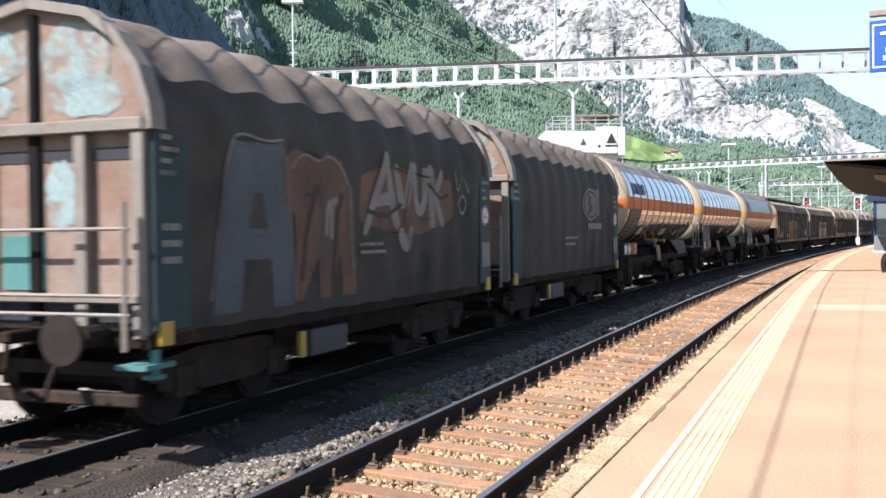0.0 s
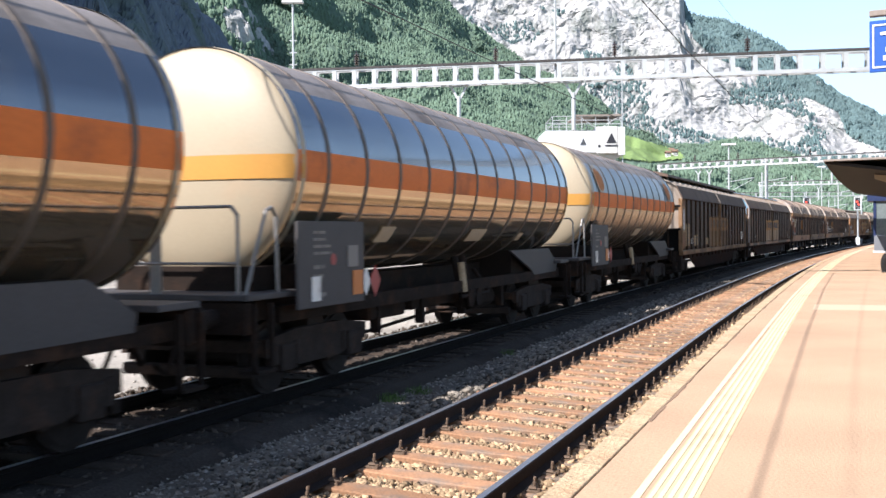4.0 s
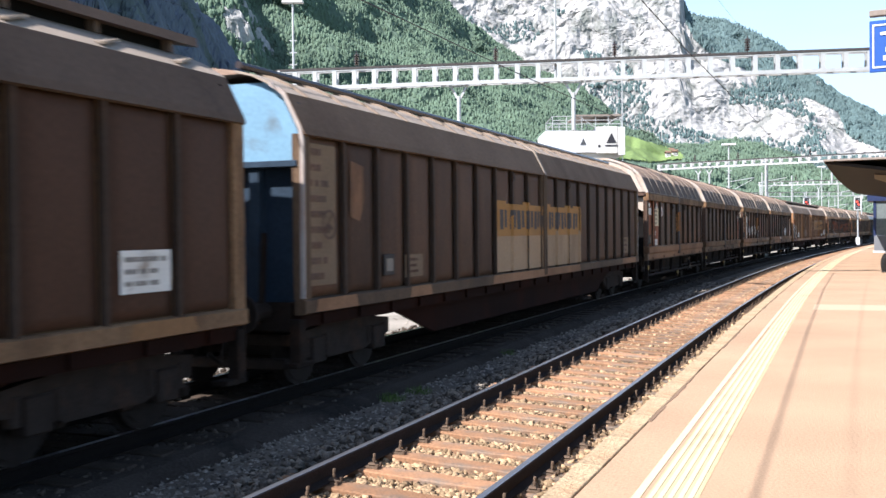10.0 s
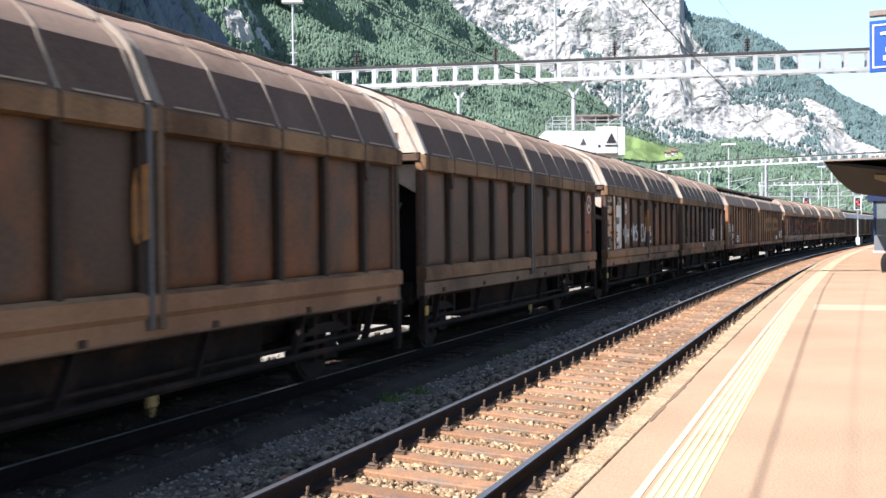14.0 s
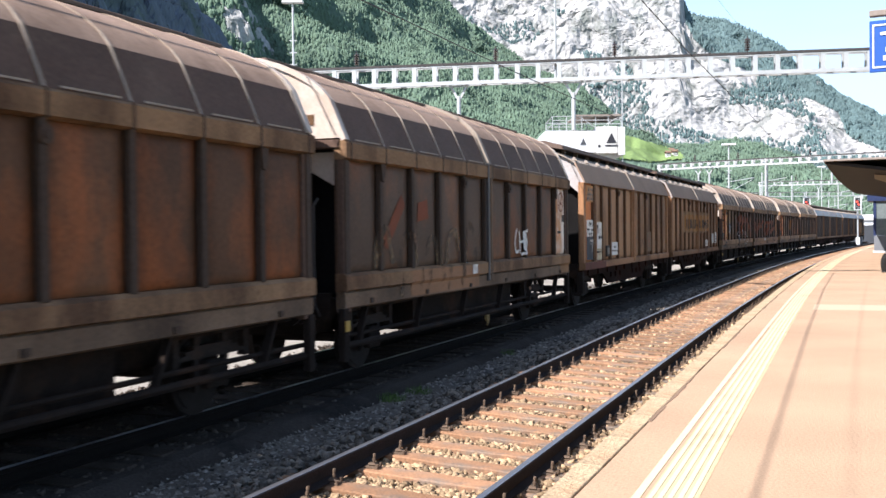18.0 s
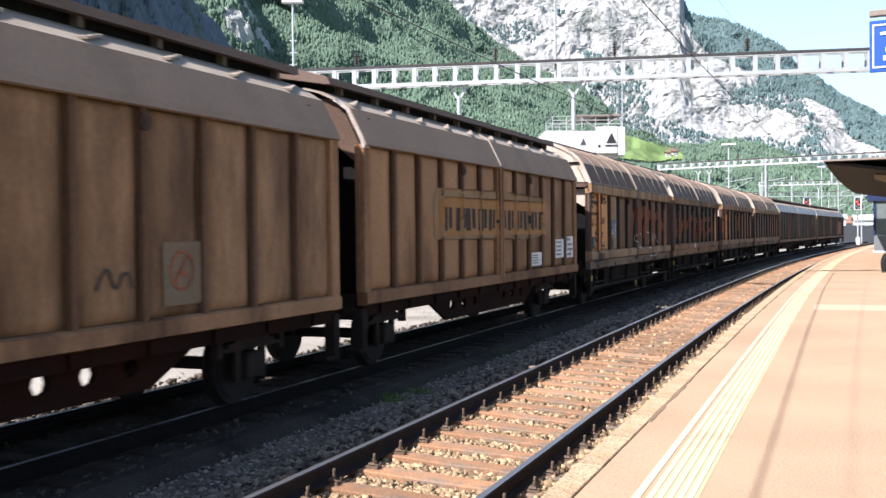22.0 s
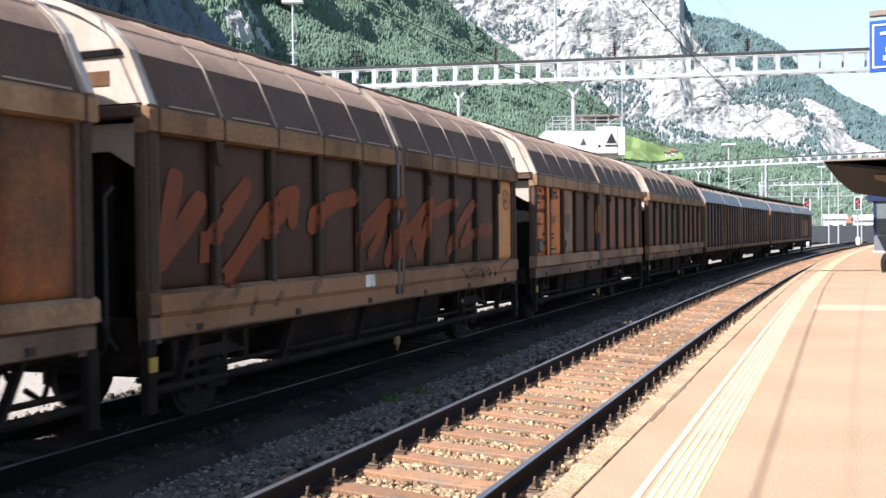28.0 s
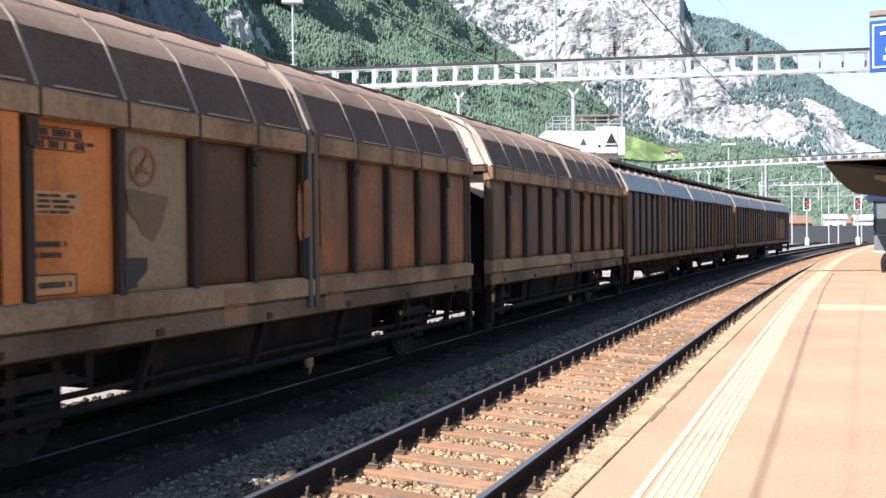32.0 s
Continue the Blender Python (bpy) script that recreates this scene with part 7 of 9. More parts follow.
# tank wagon
TANK_R, TANK_Z = 1.46, 2.86
def wagon_k(label, m, length, plate_len=1.5, shiny=True, fore=2.54, aft=0.06, nose=1.0, board=True):
    th = thing("tank_wagon", label, "tank wagon", m, group="wagons of the goods train")
    h = length / 2
    def shell(a0, a1, x0, x1, r, n):
        bm = B()
        rows = []
        for i in range(n + 1):
            t = radians(a0 + (a1 - a0) * i / n)
            rows.append([bm.verts.new((x, -r * math.cos(t), TANK_Z + r * math.sin(t))) for x in (x0, x1)])
        for a, b in zip(rows[:-1], rows[1:]):
            bm.faces.new((a[0], a[1], b[1], b[0]))
        bmesh.ops.recalc_face_normals(bm, faces=bm.faces[:])
        return bm
    fore, aft = -h + fore, h + aft          # the two bogies under the frame
    rear = max(aft + 1.14, h + 0.4)
    key = "%.2f" % length
    # lower sectors coloured as a tan reflection; the top begins where sunlight does
    for nm, a0, a1, mt, lb in (("shell_lower", -90, -9.5, "tank_mirror" if shiny else "tank_lower", "polished metal lower shell with tan reflection in its colour"), ("orange_band", -9.5, 5.5, "tank_orange", "orange hazard band"),
                               ("shell_upper", 5.5, 38, "tank_bright" if shiny else "tank_shell", "polished metal upper shell"), ("shell_top", 38, 142, "tank_top", "dusty brown top of the shell with sunlight in its colour"),
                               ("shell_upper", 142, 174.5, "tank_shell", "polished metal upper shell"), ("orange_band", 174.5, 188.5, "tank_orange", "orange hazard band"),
                               ("shell_lower", 188.5, 270, "tank_lower", "polished metal lower shell with tan reflection in its colour")):
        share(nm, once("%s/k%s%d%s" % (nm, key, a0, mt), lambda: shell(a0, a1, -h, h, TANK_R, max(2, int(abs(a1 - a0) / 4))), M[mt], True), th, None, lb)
    def hoop():
        bm = B()
        n = 48
        r0, r1 = TANK_R - 0.005, TANK_R + 0.012
        ring = []
        for i in range(n):
            t = 2 * math.pi * i / n
            ring.append([bm.verts.new((x, -r * math.cos(t), TANK_Z + r * math.sin(t))) for x, r in ((-0.045, r0), (-0.04, r1), (0.04, r1), (0.045, r0))])
        for i in range(n):
            a, b = ring[i], ring[(i + 1) % n]
            for k in range(3):
                bm.faces.new((a[k], a[k + 1], b[k + 1], b[k]))
        bmesh.ops.recalc_face_normals(bm, faces=bm.faces[:])
        return bm
    count = 11
    for i in range(count):
        x = -h + 0.75 + i * (2 * h - 1.5) / (count - 1)
        share("shell_hoop", once("shell_hoop/k", hoop, M["tank_rib"]), th, Matrix.Translation((x, 0, 0)))
    for e in (-1, 1):
        rot = Matrix.Identity(4) if e > 0 else Matrix.Rotation(math.pi, 4, "Z")
        def dish(z0, z1):
            bm = B()
            n, k = 44, 8
            rows = []
            for j in range(k + 1):
                f = math.sin(j / k * math.pi / 2)
                r = TANK_R * 1.012 * f
                x = h - 0.12 + 0.42 * math.sqrt(max(0.0, 1 - f * f)) ** 0.9
                rows.append([bm.verts.new((x, r * math.cos(2 * math.pi * i / n), TANK_Z + r * math.sin(2 * math.pi * i / n))) for i in range(n)] if j else [bm.verts.new((h + 0.30, 0, TANK_Z))])
            rim = [bm.verts.new((h - 0.14, TANK_R * 1.012 * math.cos(2 * math.pi * i / n), TANK_Z + TANK_R * 1.012 * math.sin(2 * math.pi * i / n))) for i in range(n)]
            rows.append(rim)
            for i in range(n):
                j2 = (i + 1) % n
                bm.faces.new((rows[0][0], rows[1][i], rows[1][j2]))
                for a, b in zip(rows[1:-1], rows[2:]):
                    bm.faces.new((a[i], b[i], b[j2], a[j2]))
            bmesh.ops.recalc_face_normals(bm, faces=bm.faces[:])
            return bm
        end = share("end_dish", once("end_dish/k" + key, lambda: dish(0, 0), M["tank_cream"], True), th, rot, "cream domed tank end")
        def band():
            bm = B()
            rows = []
            for z in (TANK_Z - 0.21, TANK_Z - 0.07, TANK_Z + 0.08):
                row = []
                for i in range(29):
                    y = -1.0 + 2.0 * i / 28
                    rr = math.sqrt(max(0.0, (TANK_R * 1.012) ** 2 - (z - TANK_Z) ** 2))
                    yy = y * rr
                    f2 = (yy * yy + (z - TANK_Z) ** 2) / (TANK_R * 1.012) ** 2
                    x = h - 0.12 + 0.42 * math.sqrt(max(0.0, 1 - f2)) ** 0.9 + 0.012
                    row.append(bm.verts.new((x, yy * 1.004, z)))
                rows.append(row)
            for a, b in zip(rows[:-1], rows[1:]):
                for i in range(28):
                    bm.faces.new((a[i], a[i + 1], b[i + 1], b[i]))
            bmesh.ops.recalc_face_normals(bm, faces=bm.faces[:])
            return bm
        share("end_band", once("end_band/k" + key, band, M["tank_cream_band"] if board else M["tank_orange"], True), end, None, "orange band across the tank end")
        def side_rail():
            q = h + nose - 0.05
            bm = tube(B(), [(q, 1.2, 1.3), (q, 1.2, 2.2), (q, 1.12, 2.3), (q, -0.9, 2.3), (q, -0.98, 2.2), (q, -0.98, 1.3)], 0.022)
            return rod(bm, (q, 1.2, 1.66), (q, -0.98, 1.66), 0.018, 6)
        def bent_rail():
            q = h + nose - 0.12
            return tube(B(), [(q, 1.25, 1.3), (q - 0.22, 1.3, 1.95), (q - 0.34, 1.32, 2.26), (q - 0.46, 1.32, 2.3), (q - 0.55, 1.32, 2.2), (q - 0.58, 1.32, 1.3)], 0.022)
        def post_plate():
            q = h + nose - 0.05
            return box(B(), q - 0.03, q + 0.0, 0.0, 0.16, 1.3, 2.32, 0.01)
        stop = rear if e > 0 else h + nose
        tag = "k%s%.2f" % (key, stop)
        if e < 0 and nose > 0.9:
            share("platform_railing", once("platform_railing/" + tag, side_rail, M["rail_grey"]), th, rot, "thin steel platform railing")
            share("railing_post", once("railing_post/" + tag, post_plate, M["rail_grey"]), th, rot)
            for both in (rot, rot @ MIRROR):
                share("handrail", once("handrail/" + tag, bent_rail, M["rail_grey"]), th, both, "bent tube handrail")
        share("end_platform", once("end_platform/" + tag, lambda: box(B(), h - 0.3, stop, -1.35, 1.35, 1.24, 1.31, 0.01), M["plate_grey"]), th, rot, "grimy steel end platform")
        share("headstock", once("headstock/" + tag, lambda: box(B(), stop - 0.18, stop - 0.02, -1.3, 1.3, 0.86, 1.22, 0.01), M["under"]), th, rot)
        share("corner_step", once("corner_step/" + tag, lambda: box(box(box(B(), stop - 0.45, stop - 0.05, -1.45, -1.2, 0.42, 0.46), stop - 0.45, stop - 0.41, -1.42, -1.36, 0.42, 1.2), stop - 0.09, stop - 0.05, -1.42, -1.36, 0.42, 1.2), M["under"]), th, rot if e > 0 else rot @ MIRROR)
    def saddle():
        return slab(B(), [(aft - 2.1, 0.025, 1.60), (aft + 0.75, 0.025, 1.60), (aft + 1.45, 0.025, 1.24), (aft + 1.4, 0.025, 1.06), (aft - 0.4, 0.025, 1.04), (aft - 0.62, 0.025, 1.16)], 0.05)
    for y in (-1.16, 1.16):
        share("saddle", once("saddle/k%s%.2f" % (key, aft), saddle, M["plate_grey"]), th, Matrix.Translation((0, y, 0)), "grey steel saddle plate")
    share("centre_sill", once("centre_sill/k%s%.2f" % (key, rear), lambda: box(B(), -h, rear - 0.2, -0.30, 0.30, 0.95, 1.35), M["under"]), th)
    for y in (-1.12, 1.12):
        share("side_sill", once("side_sill/k%s%.2f" % (key, rear), lambda: box(B(), -h, rear - 0.2, -0.05, 0.05, 0.92, 1.12), M["under"]), th, Matrix.Translation((0, y, 0)))
    def brake_gear():
        bm = box(B(), fore + 1.6, fore + 2.9, -1.02, -0.5, 0.70, 0.96, 0.03)
        box(bm, fore + 3.2, aft - 3.9, -1.0, -0.82, 0.74, 0.94, 0.02)
        rod(bm, (aft - 3.7, -0.75, 0.72), (aft - 2.5, -0.75, 0.72), 0.22, 14)
        for x in (fore + 1.9, fore + 3.6, aft - 4.4, aft - 2.2):
            box(bm, x - 0.06, x + 0.06, -1.04, -0.9, 0.5, 0.95, 0.01)
        tube(bm, [(fore + 1.2, -0.6, 0.42), (0, -0.6, 0.58), (aft - 1.2, -0.6, 0.42)], 0.03)
        return bm
    share("brake_gear", once("brake_gear/k%s%.2f" % (key, aft), brake_gear, M["under"]), th, None, "grimy brake rods and cylinder")
    for x in (fore, aft):
        share("saddle_block", once("saddle_block/k", lambda: box(B(), -1.5, 0.7, -1.0, 1.0, 0.96, 1.6), M["under"]), th, Matrix.Translation((x, 0, 0)))
    def pipes():
        bm = B()
        for x in (0.25, 0.65):
            rod(bm, (x, -1.12, 0.62), (x, -0.9, 1.55), 0.07, 10)
            disc(bm, (x, -1.22, 0.80), (0, 1, 0), 0.16, 0.05, 14)
        tube(bm, [(-0.2, -1.2, 0.85), (1.3, -1.2, 0.85), (1.3, -0.9, 1.3)], 0.04)
        return bm
    share("discharge_gear", once("discharge_gear/k", pipes, M["under"]), th)
    share("valve_pipe", once("valve_pipe/k", lambda: rod(B(), (0.03, -1.18, 0.92), (0.03, -1.12, 1.45), 0.065, 12), M["coping"]), th, None, "pale grey discharge pipe")
    if board:
        bd = part("data_board", box(B(), -h - 0.08, -h + 0.2 + plate_len, -1.47, -1.43, 1.08, 2.14, 0.006), M["plate_grey"], th, "dark grey data board")
        bars_on(bd, -h + 0.3, -h + 0.8, 1.72, 2.02, -1.471, M["label_text"], 4, 3)
        bars_on(bd, -h + 0.3, -h + 0.62, 1.2, 1.6, -1.471, M["label_text"], 4, 5)
        plate_on(bd, "white_label", -h + plate_len - 0.3, -h + plate_len, 1.55, 1.83, M["label_text"], -1.472)
        plate_on(bd, "blue_label", -h + 0.24, -h + 0.46, 1.16, 1.46, M["label_white"], -1.472, "white and violet label")
        plate_on(bd, "orange_plate", -h + plate_len - 0.15, -h + plate_len + 0.13, 1.18, 1.5, M["orange_sign"], -1.474, "orange hazard plate")
        part("red_mark", disc(B(), (-h + 0.82, -1.472, 1.66), (0, -1, 0), 0.075, 0.006, 12), M["red_sign"], bd, "small red mark")
        bm = slab(B(), [(-h + 2.12, -1.43, 1.55), (-h + 2.29, -1.43, 1.33), (-h + 2.12, -1.43, 1.11), (-h + 1.95, -1.43, 1.33)], 0.01)
        part("red_diamond", bm, M["red_sign"], th, "red diamond hazard sign")
        bm = slab(B(), [(-h + 1.85, -1.42, 1.52), (-h + 1.99, -1.42, 1.33), (-h + 1.85, -1.42, 1.14), (-h + 1.71, -1.42, 1.33)], 0.01)
        part("white_diamond", bm, M["label_white"], th, "white diamond hazard sign")
    else:
        bd = part("sign_board", box(B(), -h - 0.60, -h + 1.15, -1.45, -1.40, 1.26, 1.60, 0.006), M["tank_black"], th, "black board of hazard signs")
        plate_on(bd, "blue_label", -h - 0.55, -h - 0.30, 1.30, 1.54, M["label_white"], -1.451, "white and violet label")
        for x, mt, lb in ((0.07, "label_white", "white diamond hazard sign"), (0.44, "red_sign", "red diamond hazard sign")):
            part("diamond_sign", slab(B(), [(-h + x - 0.17, -1.452, 1.43), (-h + x, -1.452, 1.26), (-h + x + 0.17, -1.452, 1.43), (-h + x, -1.452, 1.60)], 0.008), M[mt], bd, lb)
        plate_on(bd, "orange_plate", -h + 0.70, -h + 1.06, 1.27, 1.58, M["orange_sign"], -1.452, "orange hazard plate")
        plate_on(bd, "plate_bar", -h + 0.70, -h + 1.06, 1.415, 1.435, M["tank_black"], -1.465)
        part("frame_plate", box(B(), -h - 0.5, -h + 1.3, -1.30, -1.24, 0.80, 1.24, 0.01), M["under"], th, "grimy dark frame plate")
    for x in (fore, aft):
        bogie(th, x)
    buffers(th, h + nose - 0.1, rear=rear - 0.1)
    return th


# the train from its front to its tail: (front, rear) along the track at the clip's start
UNITS = []
def add(th, s0, s1, base):
    UNITS.append((th, (s0 + s1) / 2, base))
    return th




t1 = add(wagon_t("tarpaulin wagon with large faded graffiti and a rusty pink end", None, 9.95), 7.92, 17.88, 3.0)
t2 = add(wagon_t("tarpaulin wagon in plain grimy grey with a round emblem", None, 9.8), 19.12, 28.92, 3.0)
k1 = add(wagon_k("polished tank wagon with an orange band and cream ends", None, 12.37, fore=1.0, aft=-1.85, nose=0.4, board=False), 30.22, 42.59, 4.5)
k2 = add(wagon_k("polished tank wagon with an orange band, brown-topped", None, 12.65, fore=1.2, aft=-1.5), 44.85, 57.5, 4.5)
k3 = add(wagon_k("dusty polished tank wagon with round emblems above its orange band", None, 12.32, shiny=False, fore=1.15, aft=-1.2), 59.88, 72.2, 4.5)
h1 = add(wagon_h("long dark brown sliding-wall wagon with a faded orange brand band", None, 19.8, 9, True, "bark_panel", "brown_beam", {0: "tan_drab"}, "end_tan", "roof_dark"), 74.05, 93.85, 7.0)
h2 = add(wagon_h("long tan-brown sliding-wall wagon with orange brand band and blue ends", None, 20.9, 10, True, "brown_mid", "beam_bark", {}, "blue_end", "roof_earth", False), 95.1, 116.0, 7.4)
d1a = add(unit_d("brown twin wagon half with rust-red panels and white labels", None, {0: "rust_panel", 1: "rust_panel"}, "end_cream", "rust_glow"), 117.4, 128.95, 4.2)
d1b = add(unit_d("brown twin wagon half with a rust-red rear panel", None, {9: "rust_panel"}, "end_cream", "rust_glow"), 129.85, 141.4, 4.2)
d2a = add(unit_d("brown twin wagon half with white rusty panels and sprayed tags", None, {0: "white_panel", 1: "white_panel", 2: "drab_panel"}), 142.6, 154.15, 4.2)
d2b = add(unit_d("brown twin wagon half with white rear panel and faint graffiti", None, {9: "white_panel"}, "end_cream", "rust_glow"), 154.97, 166.52, 4.2)
ha = add(wagon_h("two-axle tan ridge-roof wagon with orange and white labels at its front", None, 11.9, 6, False, "tan_panel", "tan_beam", {0: "orange_panel"}, "end_grey"), 168.02, 179.92, 4.3)
hb = add(wagon_h("two-axle tan ridge-roof wagon with a faded orange brand band", None, 11.7, 6, False, "tan_rusty", "rusty_beam"), 180.67, 192.37, 4.3)
d3a = add(unit_d("brown twin wagon half with tan-orange panels and blue scrawl", None, {0: "tan_orange", 1: "tan_orange", 2: "pale_drab"}, "end_cream", "brown_panel", "beam_light"), 193.72, 205.27, 4.2)
d3b = add(unit_d("brown twin wagon half with broad red graffiti strokes", None, {9: "tan_orange"}, "end_cream", "bark_panel"), 205.95, 217.5, 4.2)
d4a = add(unit_d("brown twin wagon half with bright orange front panels", None, {0: "orange_panel", 1: "orange_panel", 2: "pale_drab", 3: "brown_panel", 4: "brown_panel"}, "end_cream", "rust_mid", "beam_light"), 218.8, 230.35, 4.2)
d4b = add(unit_d("brown twin wagon half with rust-streaked plain panels", None, {}, "end_cream", "rust_mid", "beam_light"), 231.4, 242.95, 4.2)
hc = add(wagon_h("two-axle brown ridge-roof wagon near the tail of the train", None, 11.8, 6, False, "plum_panel", "beam_drab", None, "end_pale", "roof_slate"), 243.75, 255.55, 4.3)
hd = add(wagon_h("two-axle brown ridge-roof wagon near the tail of the train", None, 12.15, 6, False, "plum_panel", "beam_drab", None, "end_pale", "roof_slate"), 255.95, 268.1, 4.3)
he = add(wagon_h("two-axle brown ridge-roof wagon near the tail of the train", None, 12.4, 6, False, "plum_panel", "beam_drab", None, "end_pale", "roof_slate"), 269.1, 281.5, 4.3)
hf = add(wagon_h("last two-axle brown ridge-roof wagon of the train", None, 12.9, 6, False, "plum_panel", "beam_drab", None, "end_pale", "roof_slate"), 281.95, 294.85, 4.3)


# ---- what is painted and stuck on the wagons ----
PY_D, PY_H = -1.395, -1.399


def chars(bm, x0, x1, z, h, y, seed, t=0.006):
    """A row of upright plain bars, as wide as the characters of a line that cannot be read."""
    rng = random.Random(seed)
    x = x0
    while x < x1 - h * 0.35:
        if rng.random() > 0.14:
            w = h * rng.uniform(0.34, 0.62)
            box(bm, x, min(x + w, x1), y - t, y, z, z + h)
        x += h * 0.78
    return bm


def loop_frame(bm, pts, y, w=0.012, t=0.007):
    for (xa, za), (xb, zb) in zip(pts, pts[1:] + pts[:1]):
        beam(bm, (xa, y - t / 2, za), (xb, y - t / 2, zb), w, t)
    return bm


def info_panel(th, y, seed, ink, first=True):
    """The written front panels: rows of unreadable characters, framed fields and a small label."""
    def rect(a, b, c, d):
        return [(a, c), (b, c), (b, d), (a, d)]
    rows = ((-5.50, -5.08, 2.83, 0.075), (-5.50, -4.96, 2.67, 0.105), (-5.50, -5.22, 2.58, 0.05), (-5.48, -5.30, 2.405, 0.05), (-5.13, -4.95, 2.405, 0.05), (-5.50, -5.24, 2.12, 0.06), (-5.12, -4.92, 2.12, 0.05), (-5.08, -4.93, 1.905, 0.045)) if first else ()
    rows += ((-4.52, -3.98, 2.82, 0.055), (-4.52, -3.94, 2.72, 0.055), (-3.90, -3.80, 2.76, 0.03), (-4.54, -4.16, 1.90, 0.045), (-4.54, -4.22, 1.81, 0.045))
    bm = B()
    for k, (a, b, z, h) in enumerate(rows):
        chars(bm, a, b, z, h, y, seed * 31 + k)
    tagged(part("lettering", bm, M[ink], th), kind="stuff")
    fields = [rect(-4.55, -3.94, 2.705, 2.79), rect(-4.55, -3.97, 2.805, 2.89), rect(-4.58, -4.06, 1.50, 1.67)]
    if first:
        fields += [rect(-5.51, -5.27, 2.39, 2.475), rect(-5.11, -4.91, 1.885, 1.975), [(-5.19, 2.43), (-5.14, 2.385), (-4.95, 2.385), (-4.90, 2.43), (-4.95, 2.475), (-5.14, 2.475)], rect(-4.97, -4.89, 2.66, 2.76)]
        plate_on(th, "mark", -5.37, -5.29, 2.21, 2.29, M["rust_panel"], y, "small brown square mark", 0.006)
        plate_on(th, "tag_holder", -5.07, -4.95, 1.69, 1.77, M["label_dark"], y, "small dark tag holder", 0.02)
        plate_on(th, "underline", -5.51, -5.22, 2.09, 2.102, M[ink], y, "", 0.006)
    for q in fields:
        part("framed_mark", loop_frame(B(), q, y), M[ink], th)


def window_box(th, x0, x1, z0, z1, y):
    part("card_holder", box(B(), x0, x1, y - 0.035, y, z0, z1, 0.008), M["label_dark"], th, "dark card holder")
    part("card", box(B(), x0 + 0.06, x1 - 0.06, y - 0.04, y - 0.034, z0 + 0.06, z1 - 0.06), M["grey_panel"], th)


def outline(pts, w):
    """The closed outline of a round-ended stroke of width w along a line of (x, z)."""
    for _ in range(2):
        if len(pts) > 2:
            cut = [pts[0]]
            for (xa, za), (xb, zb) in zip(pts[:-1], pts[1:]):
                cut += [(xa * 0.75 + xb * 0.25, za * 0.75 + zb * 0.25), (xa * 0.25 + xb * 0.75, za * 0.25 + zb * 0.75)]
            pts = cut + [pts[-1]]
    one, two = [], []
    for i, (x, z) in enumerate(pts):
        a, b = pts[max(i - 1, 0)], pts[min(i + 1, len(pts) - 1)]
        ln = max(1e-6, math.hypot(b[0] - a[0], b[1] - a[1]))
        dx, dz = (b[0] - a[0]) / ln, (b[1] - a[1]) / ln
        r = w / 2 * (1.15 + 0.35 * noise.noise(Vector((x * 2.1, z * 2.1, w * 9))))
        if i in (0, len(pts) - 1):
            q = -1 if i == 0 else 1
            cap = [(x + r * (-dz * math.cos(t) * q + dx * math.sin(t) * q), z + r * (dx * math.cos(t) * q + dz * math.sin(t) * q)) for t in (math.pi * (k / 6) for k in range(7))]
            if i == 0:
                start = cap
            else:
                end = cap
        else:
            one.append((x - dz * r, z + dx * r))
            two.append((x + dz * r, z - dx * r))
    return start + one + end + two[::-1]


LAYER = [0]
def swipe(th, lines, w, depth, material, label):
    """Sprayed strokes; each lies a hair above the one before."""
    bm = B()
    for ln in lines:
        LAYER[0] = (LAYER[0] + 1) % 7
        if w < 0.08:
            dabs(bm, ln, w, depth, 0.012 + 0.0005 * LAYER[0])
        else:
            fill(bm, outline(ln, w), depth, 0.03, 0.005 + 0.0011 * LAYER[0])
    return part("graffiti", bm, M[material], th, label)


def patch(th, poly, depth, material, label, t=0.005):
    return part("paint_patch", fill(B(), poly, depth, 0.055, t), M[material], th, label)


def t_depth(x, z):
    """The folded tarpaulin's own surface."""
    y = float(np.interp(z, [1.03, 1.6, 2.4, 2.95, 3.20, 3.56], [-1.40, -1.42, -1.43, -1.43, -1.41, -1.29]))
    up = max(0.0, min(1.0, (z - 2.6) / 1.2))
    sag = (0.016 + 0.035 * up) * math.sin(x * 2 * math.pi / (0.95 + 0.1 * up)) + 0.02 * noise.noise(Vector((x * 1.3, y * 2, z * 1.5))) * (0.5 + up)
    return y + sag * y / 1.45 * (1 - up * 0.5) - 0.004


def k_depth(x, z):
    return -math.sqrt(max(0.01, (TANK_R + 0.014) ** 2 - (z - TANK_Z) ** 2))


# front tarpaulin wagon: large faded graffiti
patch(t1, [(-3.92, 1.15), (-3.62, 3.02), (-2.5, 3.05), (-2.22, 1.15), (-2.72, 1.15), (-2.80, 1.72), (-3.34, 1.72), (-3.40, 1.15)], t_depth, "spray_blue", "broad grey-blue graffiti letter", 0.004)
patch(t1, [(-3.24, 2.05), (-3.12, 2.45), (-2.95, 2.45), (-2.86, 2.05)], t_depth, "label_dark", "dark inner field of the graffiti", 0.009)
